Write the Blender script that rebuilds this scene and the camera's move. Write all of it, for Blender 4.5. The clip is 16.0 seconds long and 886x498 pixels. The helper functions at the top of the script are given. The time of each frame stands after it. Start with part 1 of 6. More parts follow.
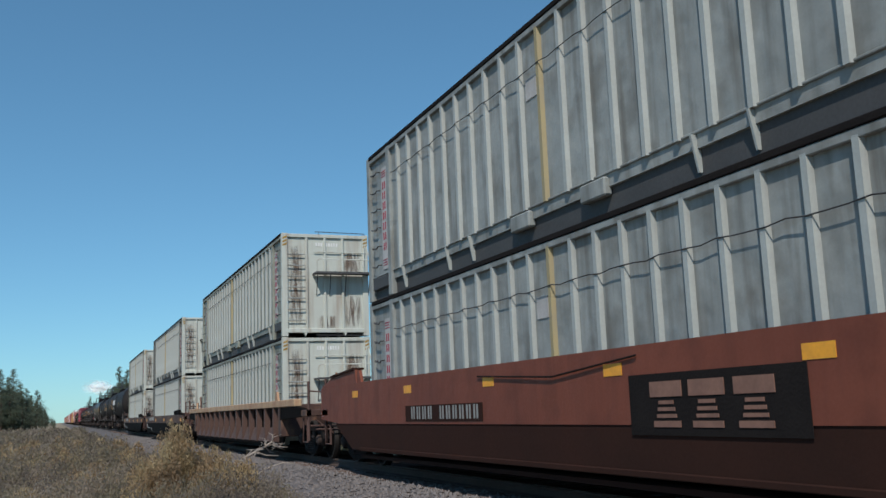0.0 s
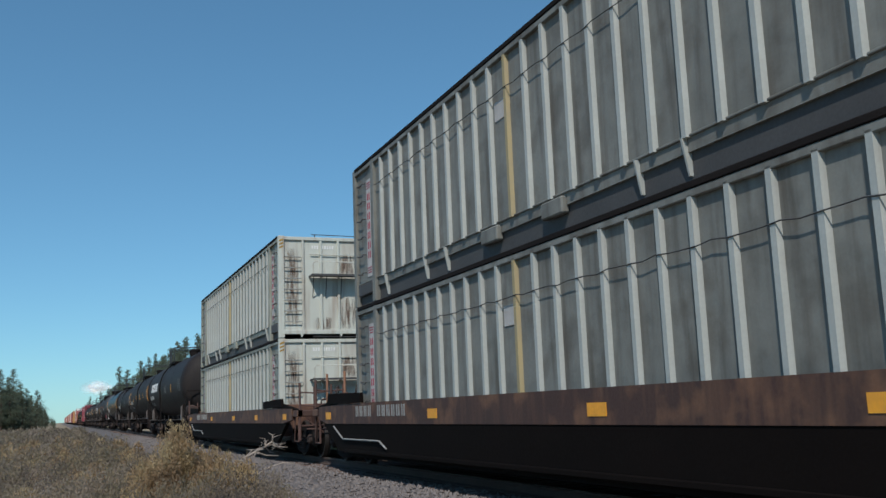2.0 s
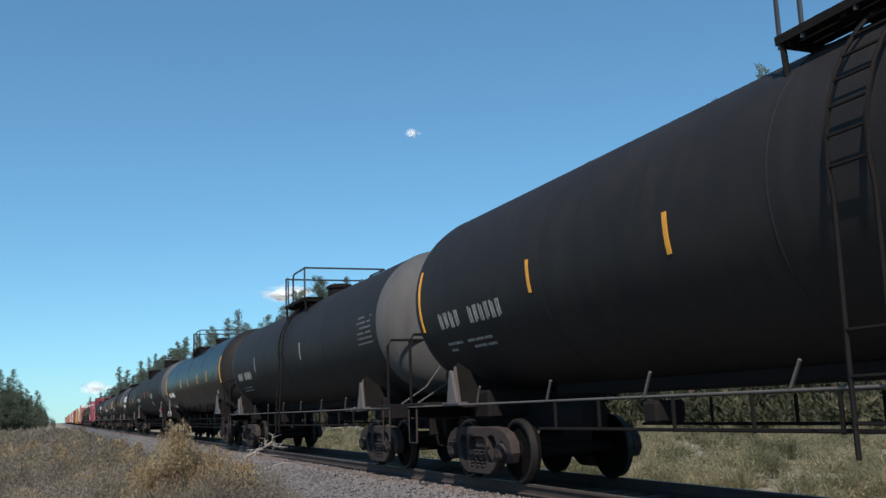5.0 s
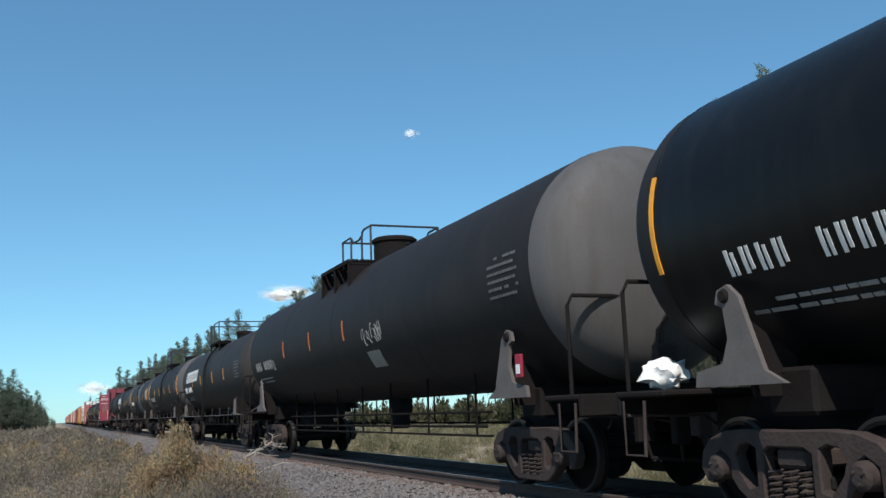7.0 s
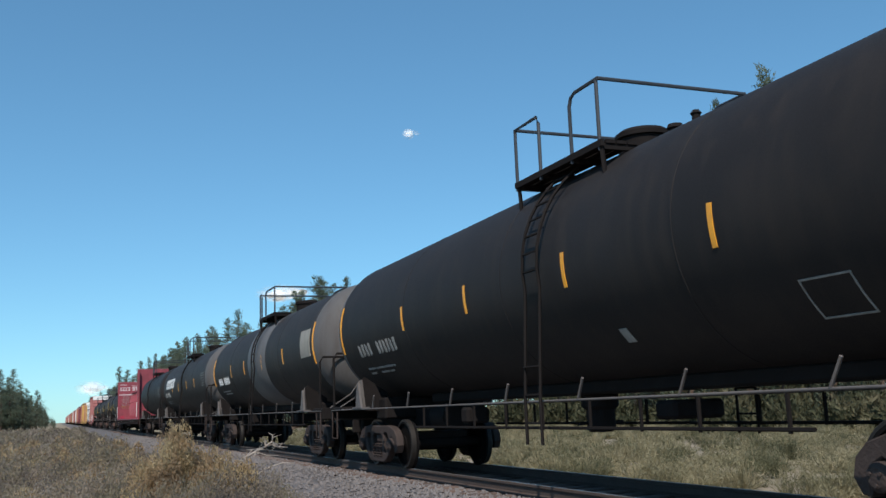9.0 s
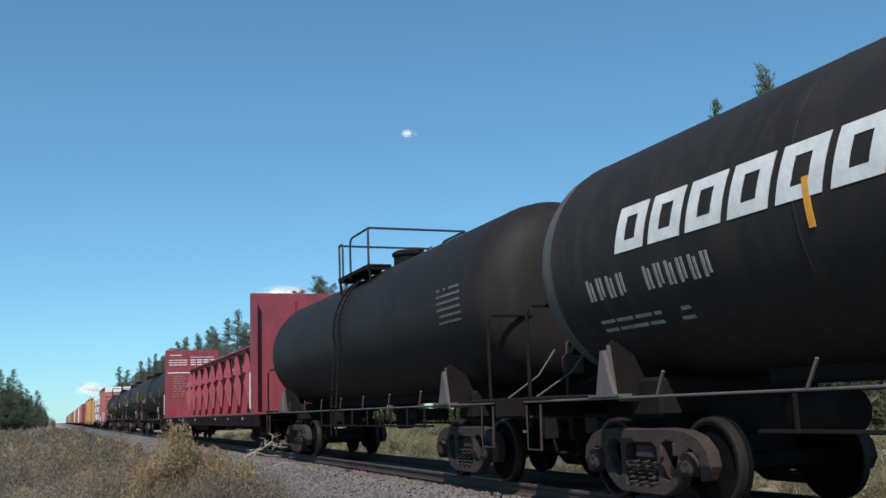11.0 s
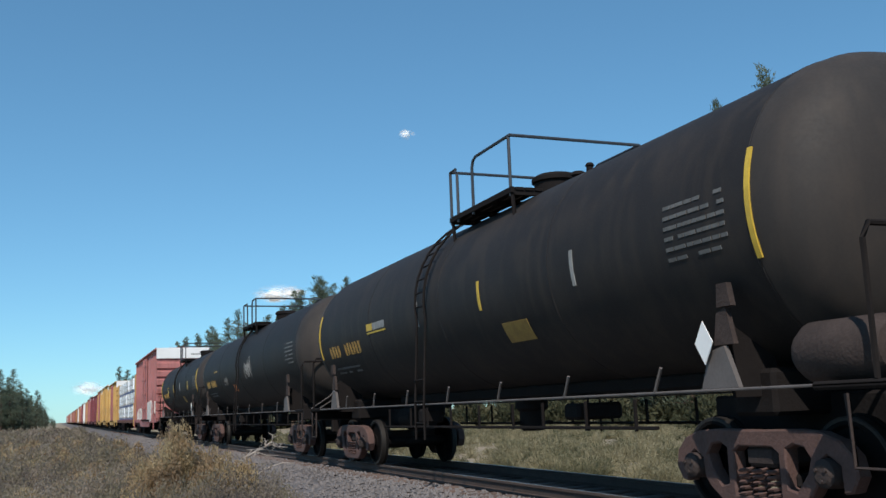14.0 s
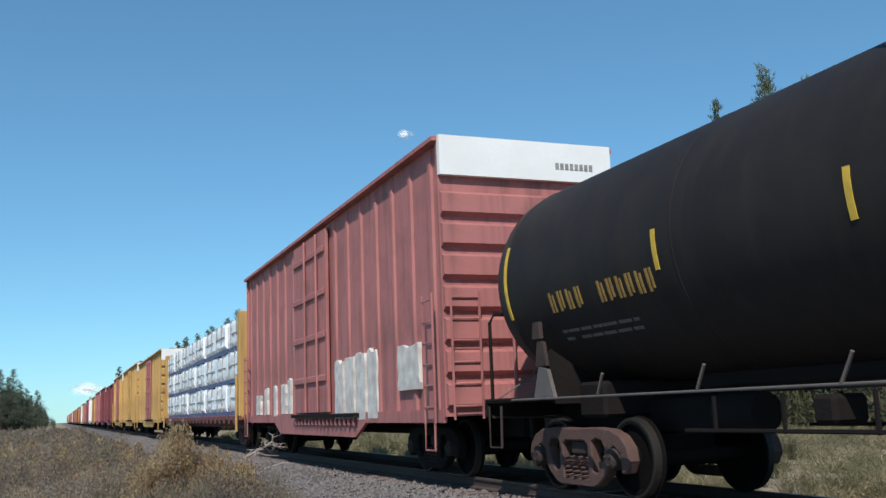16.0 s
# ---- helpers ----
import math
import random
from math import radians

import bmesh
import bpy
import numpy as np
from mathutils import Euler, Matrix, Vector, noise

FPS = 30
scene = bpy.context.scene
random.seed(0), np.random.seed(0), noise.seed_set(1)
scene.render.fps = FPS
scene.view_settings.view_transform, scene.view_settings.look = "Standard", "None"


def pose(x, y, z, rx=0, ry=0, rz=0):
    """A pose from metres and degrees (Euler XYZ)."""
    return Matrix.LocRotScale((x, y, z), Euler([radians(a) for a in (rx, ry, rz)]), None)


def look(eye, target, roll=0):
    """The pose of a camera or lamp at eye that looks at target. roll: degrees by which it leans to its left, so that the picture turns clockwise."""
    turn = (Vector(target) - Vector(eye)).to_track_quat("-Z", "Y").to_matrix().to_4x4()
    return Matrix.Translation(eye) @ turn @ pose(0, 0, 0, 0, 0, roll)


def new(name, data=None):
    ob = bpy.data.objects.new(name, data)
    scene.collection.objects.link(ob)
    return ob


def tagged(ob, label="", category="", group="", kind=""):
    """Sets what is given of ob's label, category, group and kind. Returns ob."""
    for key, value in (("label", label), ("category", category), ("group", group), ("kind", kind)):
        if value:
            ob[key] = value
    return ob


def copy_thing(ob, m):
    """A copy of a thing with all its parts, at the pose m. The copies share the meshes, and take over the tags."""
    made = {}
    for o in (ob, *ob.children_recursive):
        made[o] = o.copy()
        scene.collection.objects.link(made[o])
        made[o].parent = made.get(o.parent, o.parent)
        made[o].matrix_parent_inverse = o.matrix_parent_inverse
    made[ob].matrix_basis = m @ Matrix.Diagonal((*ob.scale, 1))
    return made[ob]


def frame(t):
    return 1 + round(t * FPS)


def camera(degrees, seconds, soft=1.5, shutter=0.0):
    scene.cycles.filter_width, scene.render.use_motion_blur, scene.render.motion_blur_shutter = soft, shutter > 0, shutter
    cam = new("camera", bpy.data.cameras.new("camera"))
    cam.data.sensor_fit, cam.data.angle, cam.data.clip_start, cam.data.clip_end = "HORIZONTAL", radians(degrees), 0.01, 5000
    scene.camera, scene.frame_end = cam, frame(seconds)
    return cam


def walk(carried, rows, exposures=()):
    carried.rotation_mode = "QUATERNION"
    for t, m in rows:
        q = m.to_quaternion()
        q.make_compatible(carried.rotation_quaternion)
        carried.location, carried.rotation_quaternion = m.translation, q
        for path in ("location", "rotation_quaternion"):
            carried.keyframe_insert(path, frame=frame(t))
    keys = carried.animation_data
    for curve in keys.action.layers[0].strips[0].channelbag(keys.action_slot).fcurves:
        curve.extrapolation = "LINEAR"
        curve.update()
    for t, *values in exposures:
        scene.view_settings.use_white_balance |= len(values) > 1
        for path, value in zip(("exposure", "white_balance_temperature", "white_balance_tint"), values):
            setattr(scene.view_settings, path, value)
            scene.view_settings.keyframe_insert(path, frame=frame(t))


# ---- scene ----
# ---- camera ----
cam = camera(50.0, 16.0, soft=1.5)
EYE = pose(0, 0, 1.10, 99.51, 2.10, -21.71)
walk(cam, [(0.0, EYE), (16.0, EYE)], exposures=[(0.0, 0.15), (3.0, 0.14), (4.5, 0.34), (6.8, 0.46), (10.2, 0.42), (12.3, 0.34), (14.0, 0.38), (16.0, 0.44)])

# ---- light ----
TO_SUN = Vector((-0.34, -0.59, 0.73)).normalized()
world = bpy.data.worlds.new("daylight")
scene.world = world
world.use_nodes = True
wn = world.node_tree.nodes
sky = wn.new("ShaderNodeTexSky")
sky.sky_type = "NISHITA"
sky.sun_disc = False
sky.sun_elevation = math.asin(TO_SUN.z)
sky.sun_rotation = math.atan2(TO_SUN.x, TO_SUN.y)
sky.air_density, sky.dust_density, sky.ozone_density = 1.0, 0.35, 3.5
sky.altitude = 1300
wn["Background"].inputs["Strength"].default_value = 0.148
deep = wn.new("ShaderNodeHueSaturation")
deep.inputs["Saturation"].default_value = 1.0
deep.inputs["Hue"].default_value = 0.497
even = wn.new("ShaderNodeGamma")
even.inputs["Gamma"].default_value = 0.76
world.node_tree.links.new(sky.outputs["Color"], even.inputs["Color"])
world.node_tree.links.new(even.outputs["Color"], deep.inputs["Color"])
clear = wn.new("ShaderNodeMix")
clear.data_type, clear.blend_type = "RGBA", "MULTIPLY"
clear.inputs["Factor"].default_value = 1.0
clear.inputs["B"].default_value = (0.54, 0.88, 1.015, 1)
world.node_tree.links.new(deep.outputs["Color"], clear.inputs["A"])
world.node_tree.links.new(clear.outputs["Result"], wn["Background"].inputs["Color"])
lamp = bpy.data.lights.new("sun", "SUN")
lamp.energy, lamp.angle, lamp.color = 3.3, radians(0.5), (1.0, 0.94, 0.86)
new("sun", lamp).matrix_world = look(TO_SUN * 50, (0, 0, 0))


# ---- materials ----
def material(name, colour, rough=0.6, metal=0.0, second=None, amount=0.5, scale=1.5, fine=30.0, bump=0.15,
             streak=0.0, dirt=None, dirt_amount=0.0, vary=0.0, coat=0.0, spec=0.5, dent=0.0):
    """Painted or raw surface: two scales of mottling, vertical streaks and fine relief."""
    m = bpy.data.materials.new(name)
    m.use_nodes = True
    n, l = m.node_tree.nodes, m.node_tree.links
    b = n["Principled BSDF"]
    b.inputs["Roughness"].default_value = rough
    b.inputs["Metallic"].default_value = metal
    b.inputs["Coat Weight"].default_value = coat
    b.inputs["Specular IOR Level"].default_value = spec
    co = n.new("ShaderNodeTexCoord")

    def noise_node(s, stretch=(1, 1, 1), detail=6.0):
        mp = n.new("ShaderNodeMapping")
        mp.inputs["Scale"].default_value = stretch
        l.new(co.outputs["Object"], mp.inputs["Vector"])
        t = n.new("ShaderNodeTexNoise")
        t.inputs["Scale"].default_value, t.inputs["Detail"].default_value = s, detail
        l.new(mp.outputs["Vector"], t.inputs["Vector"])
        return t.outputs["Fac"]

    def ramp(fac, lo, hi):
        r = n.new("ShaderNodeMapRange")
        r.inputs["From Min"].default_value, r.inputs["From Max"].default_value = lo, hi
        l.new(fac, r.inputs["Value"])
        return r.outputs["Result"]

    def mix(fac, a, c, mode="MIX"):
        x = n.new("ShaderNodeMix")
        x.data_type, x.blend_type = "RGBA", mode
        for sock, val in ((x.inputs["Factor"], fac), (x.inputs["A"], a), (x.inputs["B"], c)):
            if isinstance(val, (int, float)):
                sock.default_value = val
            elif isinstance(val, tuple):
                sock.default_value = (*val, 1)
            else:
                l.new(val, sock)
        return x.outputs["Result"]

    def times(fac, k):
        x = n.new("ShaderNodeMath")
        x.operation = "MULTIPLY"
        l.new(fac, x.inputs[0])
        x.inputs[1].default_value = k
        return x.outputs[0]

    second = second or tuple(c * 0.6 for c in colour)
    out = mix(times(ramp(noise_node(scale), 0.38, 0.68), amount), tuple(colour), tuple(second))
    grain = noise_node(fine, detail=3.0)
    out = mix(times(ramp(grain, 0.35, 0.75), amount * 0.5), out, tuple(second))
    if streak:
        s = noise_node(5.0, (1.0, 1.0, 0.10))
        out = mix(times(ramp(s, 0.48, 0.72), streak), out, tuple(dirt or [c * 0.35 for c in colour]))
    if dirt and dirt_amount:
        d = noise_node(scale * 2.3)
        out = mix(times(ramp(d, 0.50, 0.66), dirt_amount), out, tuple(dirt))
    if vary:
        info = n.new("ShaderNodeObjectInfo")
        hv = n.new("ShaderNodeHueSaturation")
        l.new(ramp(info.outputs["Random"], 0, 1), hv.inputs["Value"])
        hv.inputs["Value"].default_value = 1
        r = n.new("ShaderNodeMapRange")
        r.inputs["To Min"].default_value, r.inputs["To Max"].default_value = 1 - vary, 1 + vary
        l.new(info.outputs["Random"], r.inputs["Value"])
        l.new(r.outputs["Result"], hv.inputs["Value"])
        l.new(out, hv.inputs["Color"])
        out = hv.outputs["Color"]
    l.new(out, b.inputs["Base Color"])
    rr = n.new("ShaderNodeMapRange")
    rr.inputs["To Min"].default_value, rr.inputs["To Max"].default_value = max(0.05, rough - 0.12), min(1, rough + 0.15)
    l.new(grain, rr.inputs["Value"])
    l.new(rr.outputs["Result"], b.inputs["Roughness"])
    if bump:
        bp = n.new("ShaderNodeBump")
        bp.inputs["Strength"].default_value, bp.inputs["Distance"].default_value = bump, 0.02
        l.new(grain, bp.inputs["Height"])
        if dent:
            dn = n.new("ShaderNodeBump")
            dn.inputs["Strength"].default_value, dn.inputs["Distance"].default_value = dent, 0.06
            l.new(noise_node(2.2, detail=2.0), dn.inputs["Height"])
            l.new(dn.outputs["Normal"], bp.inputs["Normal"])
        l.new(bp.outputs["Normal"], b.inputs["Normal"])
    return m


def leaf_material(name, colours, rough=0.8, thin=0.3, patch=0.55):
    """Foliage or brush: each leaf island takes a colour of a small range."""
    m = bpy.data.materials.new(name)
    m.use_nodes = True
    n, l = m.node_tree.nodes, m.node_tree.links
    b = n["Principled BSDF"]
    b.inputs["Roughness"].default_value = rough
    b.inputs["Specular IOR Level"].default_value = 0.2
    g = n.new("ShaderNodeNewGeometry")
    co = n.new("ShaderNodeTexCoord")
    tx = n.new("ShaderNodeTexNoise")
    tx.inputs["Scale"].default_value = patch
    l.new(co.outputs["Object"], tx.inputs["Vector"])
    add = n.new("ShaderNodeMath")
    add.operation = "MULTIPLY_ADD"
    add.inputs[1].default_value, add.inputs[2].default_value = 0.18, 0.0
    l.new(g.outputs["Random Per Island"], add.inputs[0])
    big = n.new("ShaderNodeMapRange")
    big.inputs["From Min"].default_value, big.inputs["From Max"].default_value = 0.36, 0.64
    big.inputs["To Max"].default_value = 0.72
    l.new(tx.outputs["Fac"], big.inputs["Value"])
    l.new(big.outputs["Result"], add.inputs[2])
    r = n.new("ShaderNodeValToRGB")
    el = r.color_ramp.elements
    while len(el) < len(colours):
        el.new(0.5)
    for i, c in enumerate(colours):
        el[i].position, el[i].color = i / (len(colours) - 1), (*c, 1)
    l.new(add.outputs[0], r.inputs["Fac"])
    l.new(r.outputs["Color"], b.inputs["Base Color"])
    through_light = n.new("ShaderNodeBsdfTranslucent")
    both = n.new("ShaderNodeMixShader")
    both.inputs["Fac"].default_value = thin
    l.new(r.outputs["Color"], through_light.inputs["Color"])
    l.new(b.outputs[0], both.inputs[1])
    l.new(through_light.outputs[0], both.inputs[2])
    l.new(both.outputs[0], n["Material Output"].inputs["Surface"])
    return m


def fade_edges(m):
    """Lets a stain thin out towards its rim in ragged upright streaks."""
    n, l = m.node_tree.nodes, m.node_tree.links
    co = n.new("ShaderNodeTexCoord")
    sep = n.new("ShaderNodeSeparateXYZ")
    l.new(co.outputs["Generated"], sep.inputs[0])

    def calc(op, a, c):
        x = n.new("ShaderNodeMath")
        x.operation = op
        for k, val in enumerate((a, c)):
            if isinstance(val, (int, float)):
                x.inputs[k].default_value = val
            else:
                l.new(val, x.inputs[k])
        return x.outputs[0]
    u = calc("ABSOLUTE", calc("SUBTRACT", sep.outputs["X"], 0.5), 0.0)
    v = calc("ABSOLUTE", calc("SUBTRACT", sep.outputs["Z"], 0.5), 0.0)
    edge = calc("MULTIPLY", calc("SUBTRACT", 1.0, calc("POWER", calc("MULTIPLY", u, 2.0), 2.0)), calc("SUBTRACT", 1.0, calc("POWER", calc("MULTIPLY", v, 2.0), 3.0)))
    mp = n.new("ShaderNodeMapping")
    mp.inputs["Scale"].default_value = (9.0, 9.0, 1.3)
    l.new(co.outputs["Object"], mp.inputs["Vector"])
    t = n.new("ShaderNodeTexNoise")
    t.inputs["Scale"].default_value = 1.6
    l.new(mp.outputs["Vector"], t.inputs["Vector"])
    r = n.new("ShaderNodeMapRange")
    r.inputs["From Min"].default_value, r.inputs["From Max"].default_value = 0.36, 0.66
    l.new(t.outputs["Fac"], r.inputs["Value"])
    l.new(calc("MULTIPLY", edge, calc("MULTIPLY", r.outputs["Result"], 0.65)), n["Principled BSDF"].inputs["Alpha"])


TANK = material("black_tank_paint", (0.0225, 0.0203, 0.0210), 0.6, second=(0.0150, 0.0135, 0.0140), scale=0.7, fine=60,
                bump=0.03, streak=0.75, dirt=(0.030, 0.025, 0.023), dirt_amount=0.5, spec=0.13)
DUSTY_TANK = material("dusty_black_tank_paint", (0.0270, 0.0243, 0.0247), 0.6, second=(0.0180, 0.0162, 0.0162), scale=0.6, fine=60,
                      bump=0.03, streak=0.8, dirt=(0.040, 0.033, 0.029), dirt_amount=0.6, spec=0.13)
GLOSS_TANK = material("glossy_black_tank_paint", (0.0065, 0.0066, 0.0075), 0.36, second=(0.009, 0.009, 0.0095), scale=0.7, fine=60,
                      bump=0.02, streak=0.4, dirt=(0.016, 0.0155, 0.015), spec=0.16)
HEAD_DUST = material("brown_dusted_tank_paint", (0.042, 0.037, 0.035), 0.62, second=(0.030, 0.027, 0.026), scale=0.9,
                     bump=0.04, streak=0.4, dirt=(0.062, 0.050, 0.043), dirt_amount=0.4, spec=0.15)
TANK_HEAD = material("dusty_grey_tank_paint", (0.105, 0.10, 0.10), 0.6, second=(0.08, 0.075, 0.074), scale=0.9,
                     bump=0.04, streak=0.4, dirt=(0.065, 0.05, 0.042), spec=0.2)
UNDER = material("grimy_black_steel", (0.0145, 0.0125, 0.0125), 0.85, second=(0.022, 0.0185, 0.0175), scale=3, bump=0.3, spec=0.06)
PIPE = material("dusty_grey_pipe", (0.12, 0.105, 0.10), 0.75, second=(0.07, 0.06, 0.058), scale=4, bump=0.1)
FRAME = material("dusty_cast_steel", (0.062, 0.047, 0.043), 0.85, second=(0.030, 0.024, 0.023), scale=4, bump=0.4, spec=0.1)
RUSTY_FRAME = material("rust_brown_cast_steel", (0.105, 0.056, 0.046), 0.85, second=(0.05, 0.03, 0.026), scale=4, bump=0.4)
RUSTORANGE = material("rust_orange_pipe", (0.30, 0.155, 0.095), 0.8, second=(0.16, 0.075, 0.05), scale=5, bump=0.2)
RAILING = material("dark_blue_grey_pipe", (0.035, 0.04, 0.05), 0.55, bump=0.05)
WHEEL = material("wheel_steel", (0.006, 0.0055, 0.0055), 0.8, second=(0.010, 0.008, 0.008), scale=6, bump=0.2, spec=0.08)
TREAD = material("worn_tread_steel", (0.04, 0.035, 0.032), 0.6, metal=0.6, bump=0.05)
RAILTOP = material("polished_rail_steel", (0.30, 0.28, 0.26), 0.4, metal=0.8, bump=0.05)
RAIL_SIDE = material("rusty_rail", (0.07, 0.045, 0.035), 0.8, second=(0.035, 0.025, 0.022), scale=3)
YELLOW = material("orange_yellow_reflector", (0.82, 0.36, 0.025), 0.5, second=(0.55, 0.24, 0.04), scale=6, bump=0)
WHITE = material("white_marking", (0.75, 0.75, 0.74), 0.6, second=(0.45, 0.45, 0.45), scale=5, bump=0)
FADED = material("faded_grey_marking", (0.30, 0.30, 0.29), 0.7, second=(0.10, 0.10, 0.10), scale=6, bump=0)
DIMLINE = material("dim_grey_stencil", (0.13, 0.128, 0.125), 0.7, second=(0.05, 0.05, 0.05), scale=6, bump=0)
DIMGOLD = material("faded_yellow_lettering", (0.36, 0.22, 0.05), 0.7, second=(0.16, 0.09, 0.03), scale=7, bump=0)
GOLD = material("yellow_marking", (0.62, 0.42, 0.05), 0.6, second=(0.35, 0.22, 0.03), scale=6, bump=0)
RED_MARK = material("red_marking", (0.35, 0.02, 0.05), 0.6, bump=0)
BOXRED = material("oxide_red_boxcar_paint", (0.42, 0.155, 0.145), 0.7, second=(0.33, 0.12, 0.112), scale=0.8, bump=0.08,
                  streak=0.6, dirt=(0.14, 0.06, 0.054), dirt_amount=0.25, dent=0.3)
BOXYELLOW = material("yellow_boxcar_paint", (0.56, 0.335, 0.10), 0.65, second=(0.42, 0.25, 0.09), scale=0.8, bump=0.08,
                     streak=0.6, dirt=(0.25, 0.15, 0.07), vary=0.1)
BOXDARK = material("maroon_boxcar_paint", (0.22, 0.05, 0.06), 0.7, scale=0.8, bump=0.08, streak=0.3, vary=0.15)
BOXWHITE = material("white_boxcar_paint", (0.80, 0.80, 0.79), 0.55, second=(0.68, 0.67, 0.65), scale=1.2, bump=0.03)
BEAMRED = material("dark_red_beam_paint", (0.27, 0.042, 0.060), 0.6, second=(0.18, 0.032, 0.045), scale=0.9, bump=0.08,
                   streak=0.5, dirt=(0.10, 0.028, 0.032), dirt_amount=0.3, dent=0.2)
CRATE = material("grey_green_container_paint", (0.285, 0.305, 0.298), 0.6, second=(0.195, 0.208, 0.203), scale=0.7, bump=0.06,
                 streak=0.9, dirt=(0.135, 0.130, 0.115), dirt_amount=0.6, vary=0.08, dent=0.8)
# Container paint lightened: the sun on the front end is in the colour.
CRATE_END = material("sun_lightened_end_paint", (0.50, 0.52, 0.47), 0.6, second=(0.43, 0.44, 0.40), scale=0.8, bump=0.06,
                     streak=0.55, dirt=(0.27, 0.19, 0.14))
RIBTAN = material("dusty_tan_rib", (0.105, 0.058, 0.046), 0.75, second=(0.06, 0.033, 0.028), scale=2.0, bump=0.08)
# Paler than the walls: sunlight on ribs and gussets is painted in.
RIBPALE = material("worn_sunlit_rib_paint", (0.40, 0.425, 0.41), 0.5, second=(0.25, 0.265, 0.255), scale=1.6, bump=0.05, streak=0.6, dirt=(0.19, 0.165, 0.135), dent=0.2)
RIBYELLOW = material("faded_yellow_rib_paint", (0.34, 0.275, 0.14), 0.6, second=(0.26, 0.235, 0.18), scale=2.0, bump=0.05, streak=0.5, dirt=(0.2, 0.15, 0.1))
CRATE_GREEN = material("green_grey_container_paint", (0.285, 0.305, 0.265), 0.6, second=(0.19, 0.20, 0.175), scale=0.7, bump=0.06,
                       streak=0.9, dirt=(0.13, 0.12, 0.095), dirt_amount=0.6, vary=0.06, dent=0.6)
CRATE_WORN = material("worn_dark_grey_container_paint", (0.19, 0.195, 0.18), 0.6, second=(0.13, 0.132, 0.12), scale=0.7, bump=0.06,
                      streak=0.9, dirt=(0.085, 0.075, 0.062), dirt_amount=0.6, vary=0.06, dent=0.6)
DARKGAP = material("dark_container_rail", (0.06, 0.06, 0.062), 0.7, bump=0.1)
RUST = material("rust_stain", (0.13, 0.08, 0.06), 0.85, second=(0.24, 0.17, 0.13), amount=0.9, scale=3.0, bump=0.05)
fade_edges(RUST)
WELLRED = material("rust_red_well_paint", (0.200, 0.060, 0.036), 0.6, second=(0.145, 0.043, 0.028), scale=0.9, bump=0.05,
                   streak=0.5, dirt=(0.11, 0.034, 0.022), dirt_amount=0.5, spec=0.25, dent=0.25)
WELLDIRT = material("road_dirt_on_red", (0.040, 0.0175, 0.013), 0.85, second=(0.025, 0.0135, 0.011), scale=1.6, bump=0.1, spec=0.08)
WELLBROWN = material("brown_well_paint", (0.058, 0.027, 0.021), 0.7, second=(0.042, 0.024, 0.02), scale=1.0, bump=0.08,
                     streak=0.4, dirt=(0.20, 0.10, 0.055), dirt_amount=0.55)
WELLDARK = material("near_black_well_side", (0.008, 0.0058, 0.0052), 0.8, second=(0.0055, 0.0045, 0.0042), scale=1.2, bump=0.1, spec=0.05)
WELLYELLOW = material("yellow_well_chord", (0.50, 0.35, 0.21), 0.65, second=(0.33, 0.17, 0.10), amount=0.8, scale=2.0,
                      bump=0.08, streak=0.5, dirt=(0.25, 0.09, 0.06))
WRAP = material("white_lumber_wrap", (0.90, 0.91, 0.92), 0.4, second=(0.74, 0.78, 0.84), scale=2.6, fine=5, bump=0.5)
BAND = material("pale_grey_band_paint", (0.105, 0.103, 0.107), 0.65, second=(0.055, 0.053, 0.054), scale=0.9, bump=0.04, streak=0.4, dirt=(0.09, 0.075, 0.065))
BLUEBAND = material("blue_wrap_band", (0.06, 0.08, 0.20), 0.5, bump=0.1)
GRAFFITI = material("white_spray_paint", (0.70, 0.68, 0.64), 0.7, second=(0.40, 0.36, 0.34), amount=0.8, scale=4, bump=0)
SIGN = material("weathered_white_sign", (0.50, 0.49, 0.48), 0.65, second=(0.30, 0.28, 0.27), scale=3, bump=0.03, streak=0.5)
BALLAST = material("grey_basalt_ballast", (0.155, 0.138, 0.135), 0.9, second=(0.07, 0.065, 0.065), amount=0.95, scale=9,
                   fine=24, bump=0.9)
STONE = material("basalt_stone", (0.185, 0.165, 0.16), 0.9, second=(0.09, 0.08, 0.078), scale=12, bump=0.3)
TIE = material("creosoted_tie", (0.09, 0.06, 0.05), 0.9, second=(0.16, 0.11, 0.09), scale=5, bump=0.4, vary=0.3)
EARTH = material("dry_sandy_soil", (0.30, 0.235, 0.17), 0.95, second=(0.17, 0.15, 0.09), amount=0.9, scale=0.35, fine=6,
                 bump=0.6)
BARK = material("pine_bark", (0.10, 0.065, 0.045), 0.95, second=(0.05, 0.038, 0.03), scale=4, bump=0.6)
TWIG = material("bleached_dead_wood", (0.36, 0.31, 0.27), 0.9, second=(0.16, 0.13, 0.11), scale=8, bump=0.3)
NEEDLE = leaf_material("pine_needles", [(0.07, 0.09, 0.062), (0.125, 0.152, 0.105), (0.19, 0.212, 0.155)])
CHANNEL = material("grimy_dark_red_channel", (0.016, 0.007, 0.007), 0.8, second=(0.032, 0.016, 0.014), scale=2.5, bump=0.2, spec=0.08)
SAGE = leaf_material("dry_brush", [(0.085, 0.072, 0.062), (0.20, 0.165, 0.14), (0.24, 0.205, 0.13), (0.31, 0.255, 0.21), (0.38, 0.31, 0.25)], thin=0.4, patch=0.9)
